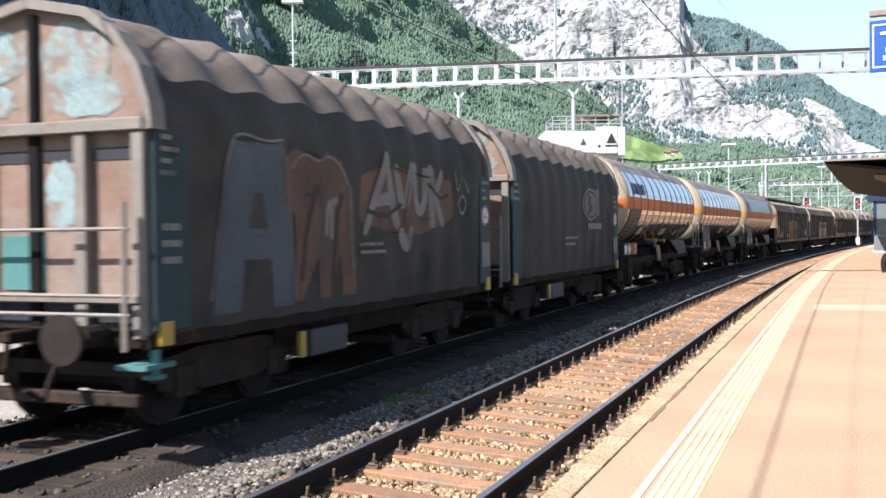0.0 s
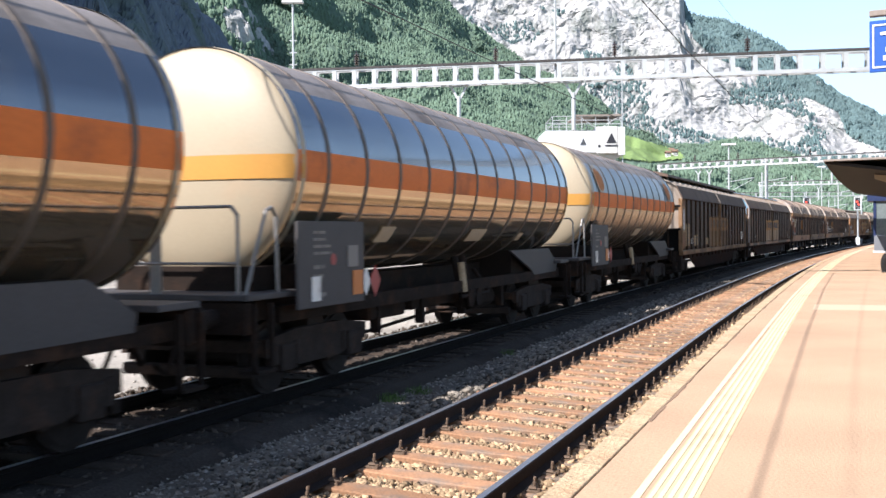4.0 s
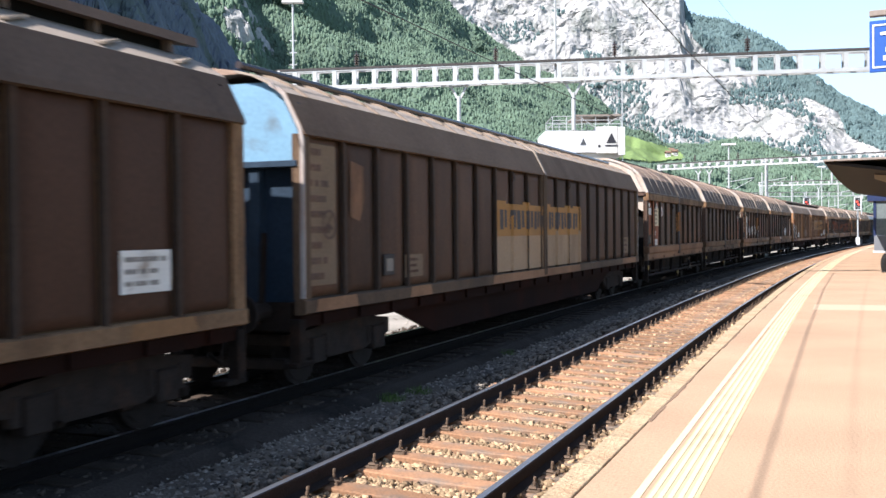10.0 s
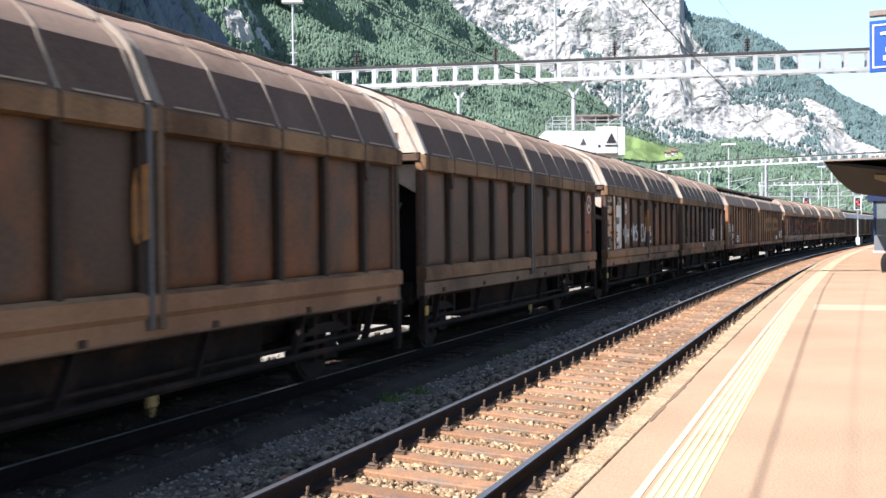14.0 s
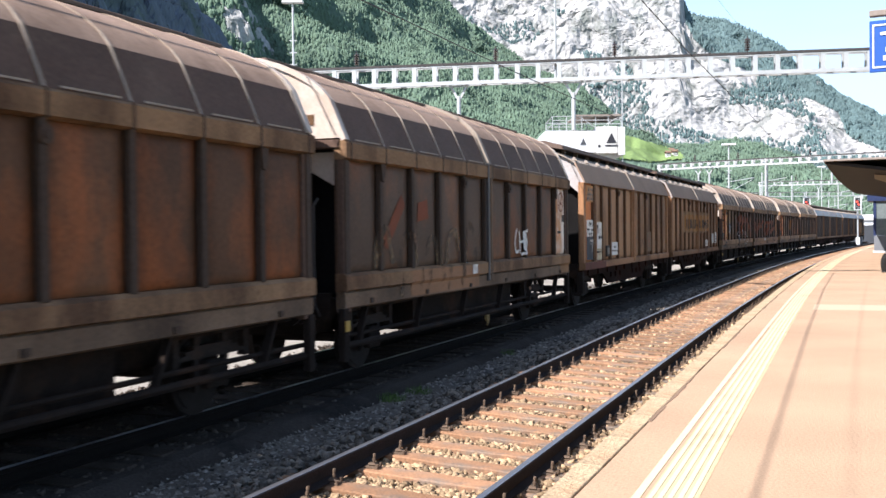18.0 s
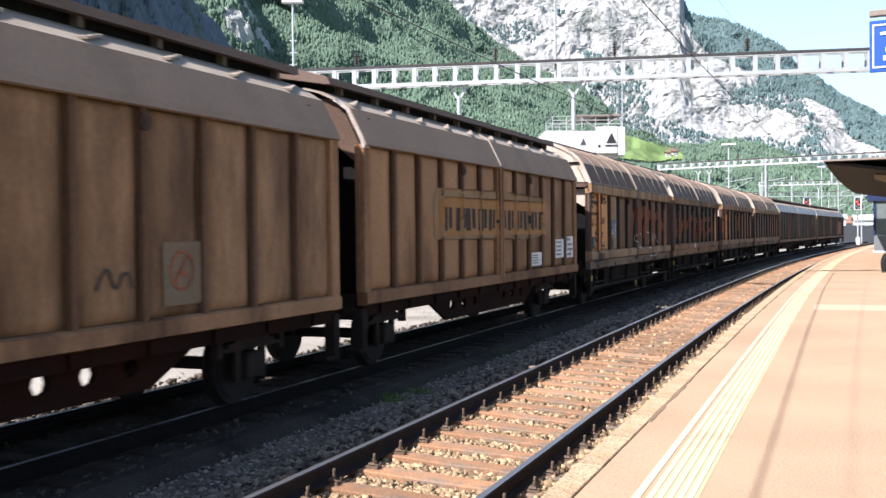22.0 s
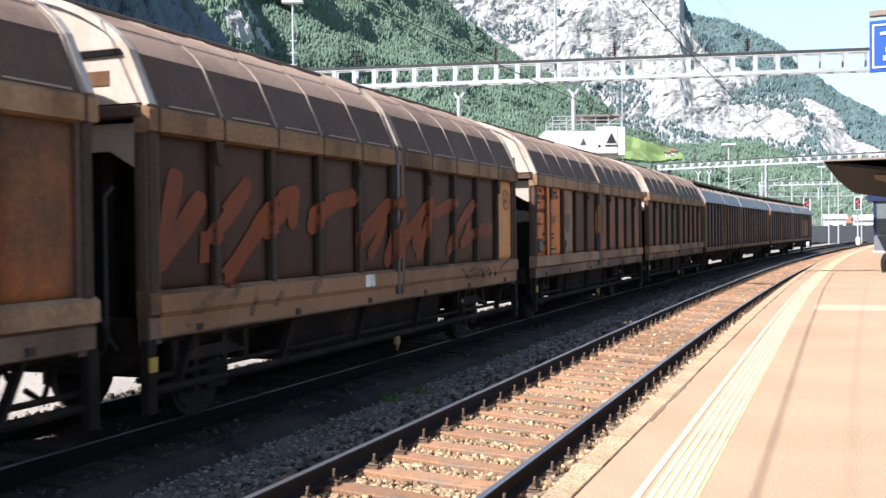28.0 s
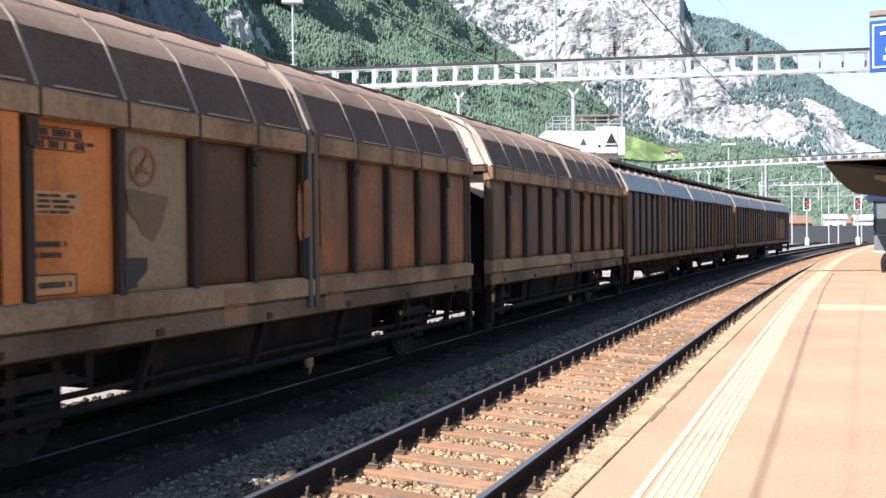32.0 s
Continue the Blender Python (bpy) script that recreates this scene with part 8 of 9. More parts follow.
patch(t1, [(-2.5, 2.35), (-2.55, 2.85), (-2.2, 3.02), (-1.7, 2.9), (-1.4, 3.02), (-1.0, 2.95), (-0.75, 2.5), (-0.62, 1.2), (-0.98, 1.18), (-1.06, 1.75), (-1.28, 1.2), (-1.62, 1.2), (-1.70, 1.7), (-2.0, 1.2), (-2.2, 1.2), (-2.2, 2.2)],
      t_depth, "spray_brown", "broad rust-brown graffiti letters", 0.005)
for ln in ([(-3.95, 1.3), (-3.8, 2.2), (-3.66, 3.0), (-3.3, 3.1), (-2.9, 3.02), (-2.5, 3.08)], [(-2.5, 3.0), (-2.36, 2.2), (-2.2, 1.2)],
           [(-2.3, 2.75), (-2.0, 2.98), (-1.7, 2.85), (-1.4, 2.98), (-1.05, 2.9), (-0.85, 2.6)], [(-0.8, 2.6), (-0.86, 2.0), (-0.72, 1.5)]):
    swipe(t1, [ln], 0.03, t_depth, "spray_grey", "thin pale outline of the graffiti")
for ln in ([(-2.05, 1.4), (-1.95, 2.1), (-1.7, 2.6)], [(-1.25, 1.3), (-1.15, 2.2), (-1.0, 2.5)], [(-0.3, 2.3), (0.3, 2.2), (0.9, 2.4)], [(1.9, 2.75), (2.4, 2.5), (2.8, 2.6)]):
    swipe(t1, [ln], 0.07, t_depth, "tarp", "dark scribble across the graffiti")
swipe(t1, [[(-1.46, 2.0), (-1.42, 2.35), (-1.15, 2.40)], [(-1.30, 1.95), (-1.28, 2.3)]], 0.10, t_depth, "spray_grey", "grey accents of the graffiti")
swipe(t1, [[(-2.45, 2.9), (-2.1, 3.06), (-1.6, 2.95)], [(-2.0, 2.45), (-1.55, 2.5)]], 0.05, t_depth, "label_dark", "dark outline strokes")
patch(t1, [(-0.55, 2.15), (-0.5, 2.75), (0.3, 2.95), (2.9, 2.85), (3.0, 2.2), (1.6, 1.95), (0.4, 2.0)], t_depth, "spray_brown", "rust-brown cloud behind the graffiti", 0.003)
swipe(t1, [[(-0.32, 2.05), (0.0, 2.5), (0.35, 3.05)], [(0.35, 3.05), (0.62, 2.35), (0.75, 2.15)], [(0.02, 2.42), (0.6, 2.5)], [(0.75, 2.9), (0.98, 2.25), (1.25, 2.95)],
           [(1.35, 2.95), (1.42, 2.35), (1.75, 2.3), (1.85, 2.9)], [(2.02, 2.95), (2.05, 2.15)], [(2.5, 2.9), (2.1, 2.55), (2.55, 2.15)], [(0.9, 1.95), (1.05, 1.75), (1.2, 2.0)]],
      0.17, t_depth, "spray_grey", "pale grey graffiti letters")
swipe(t1, [[(-0.42, 2.0), (-0.12, 2.5), (0.22, 3.08)], [(0.95, 2.12), (1.18, 2.75)], [(1.58, 2.20), (1.95, 2.2)]], 0.04, t_depth, "label_dark", "dark outline of the graffiti letters")
swipe(t1, [[(3.05, 3.0), (3.2, 2.6), (3.45, 2.95)], [(3.2, 2.45), (3.45, 2.25), (3.7, 2.45), (3.5, 2.65), (3.2, 2.45)], [(3.6, 2.9), (3.8, 2.65)]], 0.045, t_depth, "spray_grey", "thin grey tag")
for x0, x1, z0, z1, rows, sd in ((-0.55, 0.8, 1.70, 1.86, 2, 31), (-4.82, -4.45, 2.55, 2.95, 4, 32), (-4.82, -4.45, 1.7, 2.1, 3, 33), (4.42, 4.82, 2.55, 2.9, 3, 34)):
    bars_on(t1, x0, x1, z0, z1, -1.462, M["label_text"], rows, sd)
part("sign_disc", disc(B(), (4.6, -1.452, 2.28), (0, 1, 0), 0.175, 0.008, 24), M["label_white"], t1, "pale sign disc")
ring_on(t1, 4.6, 2.28, 0.17, -1.457, M["red_sign"], "red and white prohibition sign")
plate_on(t1, "pale_panel", 4.40, 4.80, 1.36, 1.80, M["spray_grey"], -1.452, "pale scuffed plate")

# second tarpaulin wagon: square and oval emblem, a line of writing
patch(t2, [(1.18, 2.34), (1.18, 3.08), (2.62, 3.10), (2.62, 2.36)], t_depth, "emblem_pale", "pale worn square of the emblem", 0.003)
part("oval_field", fill(B(), oval(1.59, 2.66, 0.70, 0.36)[:-1], t_depth, 0.03, 0.007), M["emblem_pale"], t2, "pale oval field of the emblem")
part("oval_emblem", dabs(B(), oval(1.59, 2.66, 0.74, 0.39), 0.06, t_depth, 0.012), M["spray_grey"], t2, "pale oval ring emblem")
part("oval_line", dabs(B(), oval(1.59, 2.66, 0.66, 0.33), 0.05, t_depth, 0.014), M["label_dark"], t2, "dark oval line")
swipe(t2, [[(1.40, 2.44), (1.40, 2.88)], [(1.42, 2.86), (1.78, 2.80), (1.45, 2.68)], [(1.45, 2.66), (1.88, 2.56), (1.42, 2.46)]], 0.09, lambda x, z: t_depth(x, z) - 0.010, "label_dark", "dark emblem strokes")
for i in range(5):
    plate_on(t2, "emblem_block", 1.20 + i * 0.30, 1.42 + i * 0.30, 2.03, 2.18, M["label_text"], -1.462)
bars_on(t2, -0.95, 0.6, 1.64, 1.86, -1.462, M["label_text"], 2, 35)
for x in (-4.6, 4.35):
    bars_on(t2, x - 0.2, x + 0.2, 2.6, 2.95, -1.462, M["label_text"], 3, 36)
part("sign_disc", disc(B(), (4.4, -1.452, 2.3), (0, 1, 0), 0.175, 0.008, 24), M["label_white"], t2, "pale sign disc")
ring_on(t2, 4.4, 2.3, 0.17, -1.457, M["red_sign"], "red and white prohibition sign")
plate_on(t2, "pale_panel", 4.15, 4.6, 1.36, 1.80, M["spray_grey"], -1.452, "pale scuffed plate")

# tank wagons
bm = fill(B(), [(-5.82, 1.66), (-5.82, 2.64), (-4.24, 2.64), (-4.24, 1.66)], k_depth, 0.055, 0.004)
part("dark_field", bm, M["tank_black"], k1, "dark lettering field on the shell")
for x0, x1, sd in ((-5.72, -5.2, 41), (-5.05, -4.32, 42)):
    rng = random.Random(sd)
    bm = B()
    for r in range(8):
        z = 2.52 - r * 0.105
        x = x0
        while x < x0 + (x1 - x0) * rng.uniform(0.5, 1.0):
            w = rng.uniform(0.06, 0.2)
            dabs(bm, [(x, z), (x + w, z)], 0.045, k_depth, 0.010)
            x += w + 0.04
    tagged(part("lettering", bm, M["label_text"], k1), kind="stuff")
for x0, w in ((-5.48, 0.50), (-4.86, 0.36), (-4.42, 0.32), (-4.02, 0.46)):
    bm = fill(B(), [(x0, 3.10), (x0 + 0.06, 3.44), (x0 + w, 3.44), (x0 + w - 0.06, 3.26), (x0 + w, 3.10)], k_depth, 0.055, 0.005)
    part("brand_block", bm, M["brand_blue"], k1, "plain dark blue brand block")
for k in (k1, k2, k3):
    for x0, x1, z0, z1 in ((-3.55, -3.05, 1.85, 2.08), (0.35, 1.2, 1.82, 2.04), (3.4, 3.7, 1.8, 1.95)):
        bm = fill(B(), [(x0, z0), (x0, z1), (x1, z1), (x1, z0)], k_depth, 0.055, 0.006)
        part("tan_label", bm, M["tank_label"], k, "small tan label on the shell")
for x in (-5.15, 5.0):
    bm = dabs(B(), oval(x, 3.36, 0.42, 0.35), 0.06, k_depth, 0.012)
    part("round_emblem", bm, M["tank_label"], k3, "pale ring of a round emblem")
    bm = fill(B(), oval(x, 3.34, 0.40, 0.31)[:-1], k_depth, 0.03, 0.005)
    part("emblem_field", bm, M["tank_emblem"], k3, "brown and orange field of the emblem")
for x, z, mt, lb in ((-1.05, 1.52, "brand_blue", "blue valve wheel"), (-0.55, 1.05, "brand_blue", "blue valve wheel"), (-0.85, 1.62, "yellow_paint", "yellow valve cap"), (0.75, 1.60, "yellow_paint", "yellow valve cap")):
    bm = disc(B(), (x, -1.22, z), (0, 1, 0), 0.13 if mt == "brand_blue" else 0.07, 0.05, 14)
    rod(bm, (x, -1.2, z), (x, -0.85, z + 0.05), 0.035, 8)
    part("valve", bm, M[mt], k1, lb)
for k, zc in ((k1, 3.05),):
    q = -6.185 - 0.315
    bm = box(B(), q - 0.01, q + 0.05, -0.05, 0.40, zc + 0.0, zc + 0.12)
    part("end_label", bm, M["label_white"], k, "white label on the tank end")
bm = B()
for i in range(20):
    a0, a1 = 2 * math.pi * i / 20, 2 * math.pi * (i + 1) / 20
    rod(bm, (-6.56, 0.30 + 0.15 * math.cos(a0), 2.72 + 0.27 * math.sin(a0)), (-6.56, 0.30 + 0.15 * math.cos(a1), 2.72 + 0.27 * math.sin(a1)), 0.022, 6)
part("manhole_ring", bm, M["tank_cream"], k3, "raised oval ring on the tank end")

# long wagons with the brand band
dh1, dh2 = h_depth(19.8, 9), h_depth(20.9, 10)
patch(h1, [(-3.0, 1.21), (-3.0, 2.55), (-1.2, 2.62), (0.6, 2.57), (2.9, 2.6), (2.9, 1.21)], dh1, "clean_brown", "cleaned brown field with dark stains", 0.003)
brand_band(h1, -3.0, 2.9, 1.94, 2.56, (-2.75, 2.66, 2.07, 2.42), lambda x, z: dh1(x, z) - 0.004, "band_dull", "faded dull orange brand band", "letters_dull")
for x0, x1, z0, z1, mt, sd in ((-9.72, -9.05, 1.88, 2.9, "tan_label_panel", 51), (-8.95, -8.08, 1.34, 2.22, "tan_label_panel", 52), (-7.75, -7.38, 1.40, 1.64, "label_white", 53),
                               (-7.02, -6.15, 1.33, 1.76, "tan_label_panel", 54), (-4.1, -3.22, 1.35, 1.62, "tan_label_panel", 55), (7.85, 8.6, 1.45, 1.85, "label_white", 56)):
    lab = plate_on(h1, "label_plate", x0, x1, z0, z1, M[mt], PY_H, "pale stuck-on label", 0.006)
    bars_on(lab, x0 + 0.06, x1 - 0.06, z0 + 0.06, z1 - 0.06, PY_H - 0.006, M["label_text"], 3 if z1 - z0 < 0.6 else 6, sd)
plate_on(h1, "inner_label", -9.58, -9.22, 2.0, 2.8, M["label_white"], PY_H - 0.007, "white inner label", 0.004)
for x0, x1 in ((-9.85, -8.05), (-7.05, -6.1), (-4.2, -3.1), (7.9, 8.9)):
    patch(h1, [(x0, 1.02), (x0 + 0.05, 1.18), (x1, 1.18), (x1 + 0.06, 1.02)], dh1, "tan_field", "cleaned pale stretch of the lower beam", 0.004)
swipe(h1, [[(4.05, 1.75), (3.95, 1.45)], [(4.0, 1.95), (4.15, 1.9)]], 0.06, dh1, "spray_white", "small white scrawl")
patch(h2, [(-3.19, 1.22), (-3.19, 2.0), (3.24, 2.0), (3.24, 1.22)], dh2, "clean_pale", "cleaned pale field", 0.003)
brand_band(h2, -3.19, 3.22, 1.90, 2.55, (-2.94, 3.0, 2.03, 2.41), lambda x, z: dh2(x, z) - 0.004, "logo_orange", "faded orange brand band")
for x0, x1 in ((-10.2, -9.1), (-7.3, -6.5), (-3.5, 3.0), (8.0, 9.9)):
    patch(h2, [(x0, 1.02), (x0 + 0.05, 1.18), (x1, 1.18), (x1 + 0.06, 1.02)], dh2, "tan_clean", "cleaned pale stretch of the lower beam", 0.004)
for x0, x1, z0, z1, sd in ((-10.40, -9.55, 1.34, 3.10, 57), (-7.36, -6.68, 1.32, 1.66, 58), (8.35, 9.1, 1.32, 1.78, 59)):
    lab = plate_on(h2, "label_plate", x0, x1, z0, z1, M["label_tan"], PY_H, "tan stuck-on label", 0.006)
    bars_on(lab, x0 + 0.06, x1 - 0.06, z0 + 0.06, z1 - 0.06, PY_H - 0.006, M["spray_brown"], 3 if z1 - z0 < 0.6 else 9, sd)
window_box(h2, -8.14, -7.80, 1.38, 1.68, PY_H)
patch(h2, [(-9.14, 2.2), (-9.12, 2.95), (-8.72, 2.93), (-8.70, 2.45), (-8.85, 2.15)], dh2, "tan_drab", "paler rubbed patch", 0.004)
for x, z in ((9.8, 1.96), (-9.75, 2.1)):
    ring_on(h2, x, z, 0.19, PY_H - 0.010, M["spray_brown"], "round brown emblem")

# twin wagons: information panels, emblems, tags
for d, ink in ((d1a, "label_white"), (d2a, "label_dark"), (d3a, "label_dark"), (d4a, "label_dark")):
    info_panel(d, PY_D, 66, ink, d is not d1a)
    window_box(d, -5.51, -5.17, 1.52, 1.83, PY_D)
    if d in (d1a, d2a):
        part("emblem_disc", disc(B(), (-3.15, PY_D, 2.63), (0, 1, 0), 0.19, 0.008, 24), M["label_white"], d, "pale emblem disc")
    ring_on(d, -3.15, 2.63, 0.19, PY_D - 0.005, M["rust_panel"], "round prohibition emblem")
    part("panel_strip", box(B(), -4.93, -4.74, -1.452, -1.443, 1.46, 2.96), M["orange_panel"] if d in (d3a, d4a) else M["white_panel"] if d is d2a else M["rust_panel"], d, "painted door post")
for d in (d2a, d3a, d4a):
    lab = plate_on(d, "label_plate", -4.54, -3.98, 2.16, 2.36, M["label_grey"] if d is d2a else M["label_faded"], PY_D, "grey instruction label", 0.005)
    bm = B()
    for k in range(4):
        chars(bm, -4.50, -4.05 - 0.08 * (k % 2), 2.31 - k * 0.045, 0.026, PY_D - 0.006, 80 + k)
    tagged(part("lettering", bm, M["label_dark"], lab), kind="stuff")
    lab = plate_on(d, "label_plate", -4.57, -4.07, 1.51, 1.66, M["label_grey"] if d is d2a else M["label_faded"], PY_D, "pale framed label", 0.004)
    tagged(part("lettering", chars(B(), -4.54, -4.12, 1.56, 0.05, PY_D - 0.006, 91), M["label_dark"], lab), kind="stuff")
for x0, x1, z0, z1, mt in ((-5.54, -5.20, 2.76, 2.86, "label_white"), (-5.54, -5.00, 2.49, 2.72, "label_white"), (-4.60, -3.76, 2.12, 2.72, "cream_label"), (-4.51, -3.96, 1.48, 1.68, "label_white"), (-5.57, -5.45, 1.83, 1.99, "label_white")):
    lab = plate_on(d1a, "label_plate", x0, x1, z0, z1, M[mt], PY_D - 0.004, "pale label", 0.005)
    if z1 - z0 > 0.25:
        bars_on(lab, x0 + 0.06, x1 - 0.1, z0 + 0.06, z1 - 0.06, PY_D - 0.010, M["label_text"], 4, 75)
for d in (d1b, d2b):
    ring_on(d, 5.2, 2.65, 0.23, PY_D - 0.004, M["label_white"] if d is d1b else M["rust_panel"], "round prohibition emblem")
    bars_on(d, 4.95, 5.35, 1.92, 1.99, PY_D, M["label_dark"], 1, 76)
lab = plate_on(d2b, "label_plate", 5.32, 5.5, 2.2, 2.36, M["label_dark"], PY_D, "small dark framed mark", 0.005)
swipe(d2a, [[(-3.33, 2.11), (-3.48, 2.16), (-3.54, 1.93), (-3.47, 1.68), (-3.38, 1.61), (-3.26, 1.71)], [(-3.10, 2.09), (-3.08, 1.66)], [(-2.82, 1.96), (-2.96, 1.57)], [(-3.10, 1.81), (-2.89, 1.85)], [(-2.76, 2.01), (-2.92, 1.98), (-2.87, 1.89), (-2.75, 1.83), (-2.82, 1.75)]],
      0.07, d_depth, "tag_white", "white sprayed tag CHS")
swipe(d2a, [[(-2.21, 2.10), (-2.38, 2.13), (-2.41, 1.91), (-2.31, 1.65), (-2.12, 1.76)], [(-2.13, 2.20), (-2.06, 1.67)], [(-1.95, 2.12), (-1.92, 1.64)], [(-2.09, 1.93), (-1.93, 1.95)], [(-1.67, 2.12), (-1.84, 2.07), (-1.74, 1.95), (-1.48, 1.90), (-1.58, 1.68), (-1.79, 1.71)]],
      0.07, d_depth, "tag_white", "white sprayed tag CHS")
swipe(d2a, [[(-0.75, 2.17), (-0.92, 2.13), (-0.94, 1.89), (-0.83, 1.62), (-0.61, 1.72)], [(-0.67, 2.18), (-0.47, 1.88), (-0.48, 1.61)], [(-0.28, 2.10), (-0.34, 1.61)], [(-0.47, 1.86), (-0.31, 1.88)], [(0.05, 2.10), (-0.14, 2.05), (0.0, 1.88), (0.39, 1.76), (0.24, 1.60), (-0.06, 1.64)]],
      0.07, d_depth, "tag_white", "white sprayed tag CHS across the seam")
swipe(d2b, [[(1.81, 2.05), (1.65, 1.77), (1.74, 1.55), (1.95, 1.61)], [(1.96, 2.0), (2.03, 1.54)], [(2.26, 1.98), (2.32, 1.53)], [(1.98, 1.77), (2.3, 1.79)], [(2.50, 2.03), (2.20, 1.97), (2.33, 1.79), (2.52, 1.57), (2.11, 1.52)]],
      0.055, d_depth, "tag_white", "white sprayed tag CHS")
for d, x0, x1, mt in ((d2a, -5.7, -2.6, "tan_beam"), (d2a, 0.1, 0.45, "tan_field"), (d1b, 5.0, 5.6, "tan_beam"), (d2b, 5.0, 5.7, "tan_field"), (d4a, -1.9, -1.5, "tan_clean"),
                      (d4a, 0.35, 0.8, "tan_clean"), (d4b, -5.6, -5.2, "tan_clean"), (d4b, -1.4, -1.0, "tan_clean"), (d3b, -5.6, 5.6, "tan_clean"), (d1a, -5.6, 5.6, "tan_clean"), (d2b, -3.6, -0.6, "tan_clean")):
    patch(d, [(x0, 1.03), (x0 - 0.04, 1.42), (x1, 1.42), (x1 + 0.06, 1.03)], d_depth, mt, "paler stretch of the lower beam", 0.004)
# seams with orange touch
for d in (d1a, d2a, d4a):
    patch(d, [(-0.26, 1.98), (-0.25, 2.42), (-0.20, 2.62), (-0.14, 2.66), (-0.14, 1.95), (-0.20, 1.90)], d_depth, "orange_worn", "orange paint touch beside the seam", 0.006)
    patch(d, [(0.14, 1.82), (0.14, 2.68), (0.20, 2.55), (0.24, 2.2), (0.20, 1.9)], d_depth, "orange_worn", "orange paint touch beside the seam", 0.006)
# faded block graffiti
patch(d2b, [(-4.55, 1.85), (-3.85, 2.55), (-3.70, 2.40), (-4.35, 1.75)], d_depth, "spray_red", "faded red stroke")
patch(d2b, [(-3.25, 2.15), (-3.2, 2.45), (-2.85, 2.5), (-2.8, 2.2)], d_depth, "spray_red", "faded red patch")
for x0, w, z0, z1 in ((-4.75, 0.55, 1.55, 2.05), (-3.95, 0.7, 1.1, 1.95), (-2.95, 0.6, 1.12, 1.9), (-2.05, 0.65, 1.1, 2.0), (-1.2, 0.6, 1.5, 2.1)):
    swipe(d2b, [[(x0, z0), (x0 + w * 0.05, z1 - 0.25), (x0 + w * 0.3, z1), (x0 + w * 0.7, z1), (x0 + w * 0.95, z1 - 0.3), (x0 + w, z0 + 0.05)]], 0.13, d_depth, "rust_faint", "faint tan graffiti arch")
part("white_card", box(B(), -0.98, -0.74, -1.484, -1.474, 1.26, 1.42), M["label_white"], d2b, "white card on the lower beam")
# blue and black scrawl, big red letters
patch(d3a, [(-3.45, 1.82), (-3.42, 2.10), (-3.28, 2.22), (-3.20, 2.33), (-3.05, 2.24), (-2.92, 2.26), (-2.76, 2.33), (-2.64, 2.08), (-2.76, 1.86), (-3.1, 1.80)], d_depth, "brand_blue", "blue sprayed cloud", 0.004)
patch(d3a, [(-3.47, 1.80), (-3.47, 1.5), (-3.02, 1.5), (-3.01, 1.78)], d_depth, "label_dark", "dark painted-out corner", 0.004)
swipe(d3a, [[(-3.32, 1.84), (-3.30, 2.1)], [(-3.26, 1.84), (-3.16, 2.07), (-3.08, 1.86)], [(-2.92, 2.2), (-3.02, 2.08), (-2.9, 1.98), (-3.0, 1.85)], [(-2.74, 2.18), (-2.84, 2.05), (-2.72, 1.95), (-2.85, 1.78)]], 0.045, d_depth, "spray_white", "pale scrawl")
swipe(d3a, [[(-5.51, 1.17), (-5.18, 1.21), (-5.08, 1.06), (-5.04, 1.40), (-4.93, 1.48), (-4.87, 1.11)], [(-4.95, 1.1), (-4.71, 1.47), (-4.66, 1.09), (-4.45, 1.45), (-4.41, 1.16)], [(-5.0, 1.45), (-4.98, 1.1)], [(-4.8, 1.42), (-4.78, 1.12)]], 0.06, d_depth, "label_dark", "black scrawl on the lower beam")
for lines, w in (([[(-0.64, 1.92), (-0.29, 2.41), (0.14, 2.80)], [(0.14, 2.80), (0.05, 1.9)]], 0.20), ([[(0.58, 2.11), (1.21, 2.66), (1.62, 2.84)], [(1.62, 2.84), (1.55, 2.2)]], 0.26), ([[(1.82, 2.23), (2.15, 2.5), (2.48, 2.56)], [(2.48, 2.56), (2.56, 1.93)]], 0.26),
                 ([[(3.0, 2.0), (3.25, 2.49), (3.84, 2.56)], [(3.84, 2.56), (4.2, 2.3), (4.63, 2.0)]], 0.24)):
    swipe(d3a, lines, w, d_depth, "spray_red", "broad faded red graffiti letters")
for x0, x1 in ((-0.14, 0.12), (1.15, 1.33)):
    patch(d3a, [(x0, 1.75), (x0 + 0.02, 2.75), (x1, 2.86), (x1, 1.7)], d_depth, "spray_orange", "brighter orange paint across the posts", 0.010)
swipe(d3a, [[(-0.15, 1.85), (-0.25, 1.7), (-0.09, 1.62), (-0.09, 1.38)], [(0.4, 1.87), (0.92, 1.90), (0.82, 1.51), (0.39, 1.39), (0.3, 1.7)], [(1.75, 1.92), (2.25, 1.91), (1.93, 1.51)], [(2.56, 1.93), (2.66, 1.53), (3.11, 1.92), (3.45, 1.55)],
            [(1.73, 1.41), (2.23, 1.44), (2.0, 1.16), (2.54, 1.14)], [(2.7, 1.40), (2.75, 1.15), (3.2, 1.15), (3.33, 1.43)]], 0.028, d_depth, "spray_white", "thin white outlined tag")
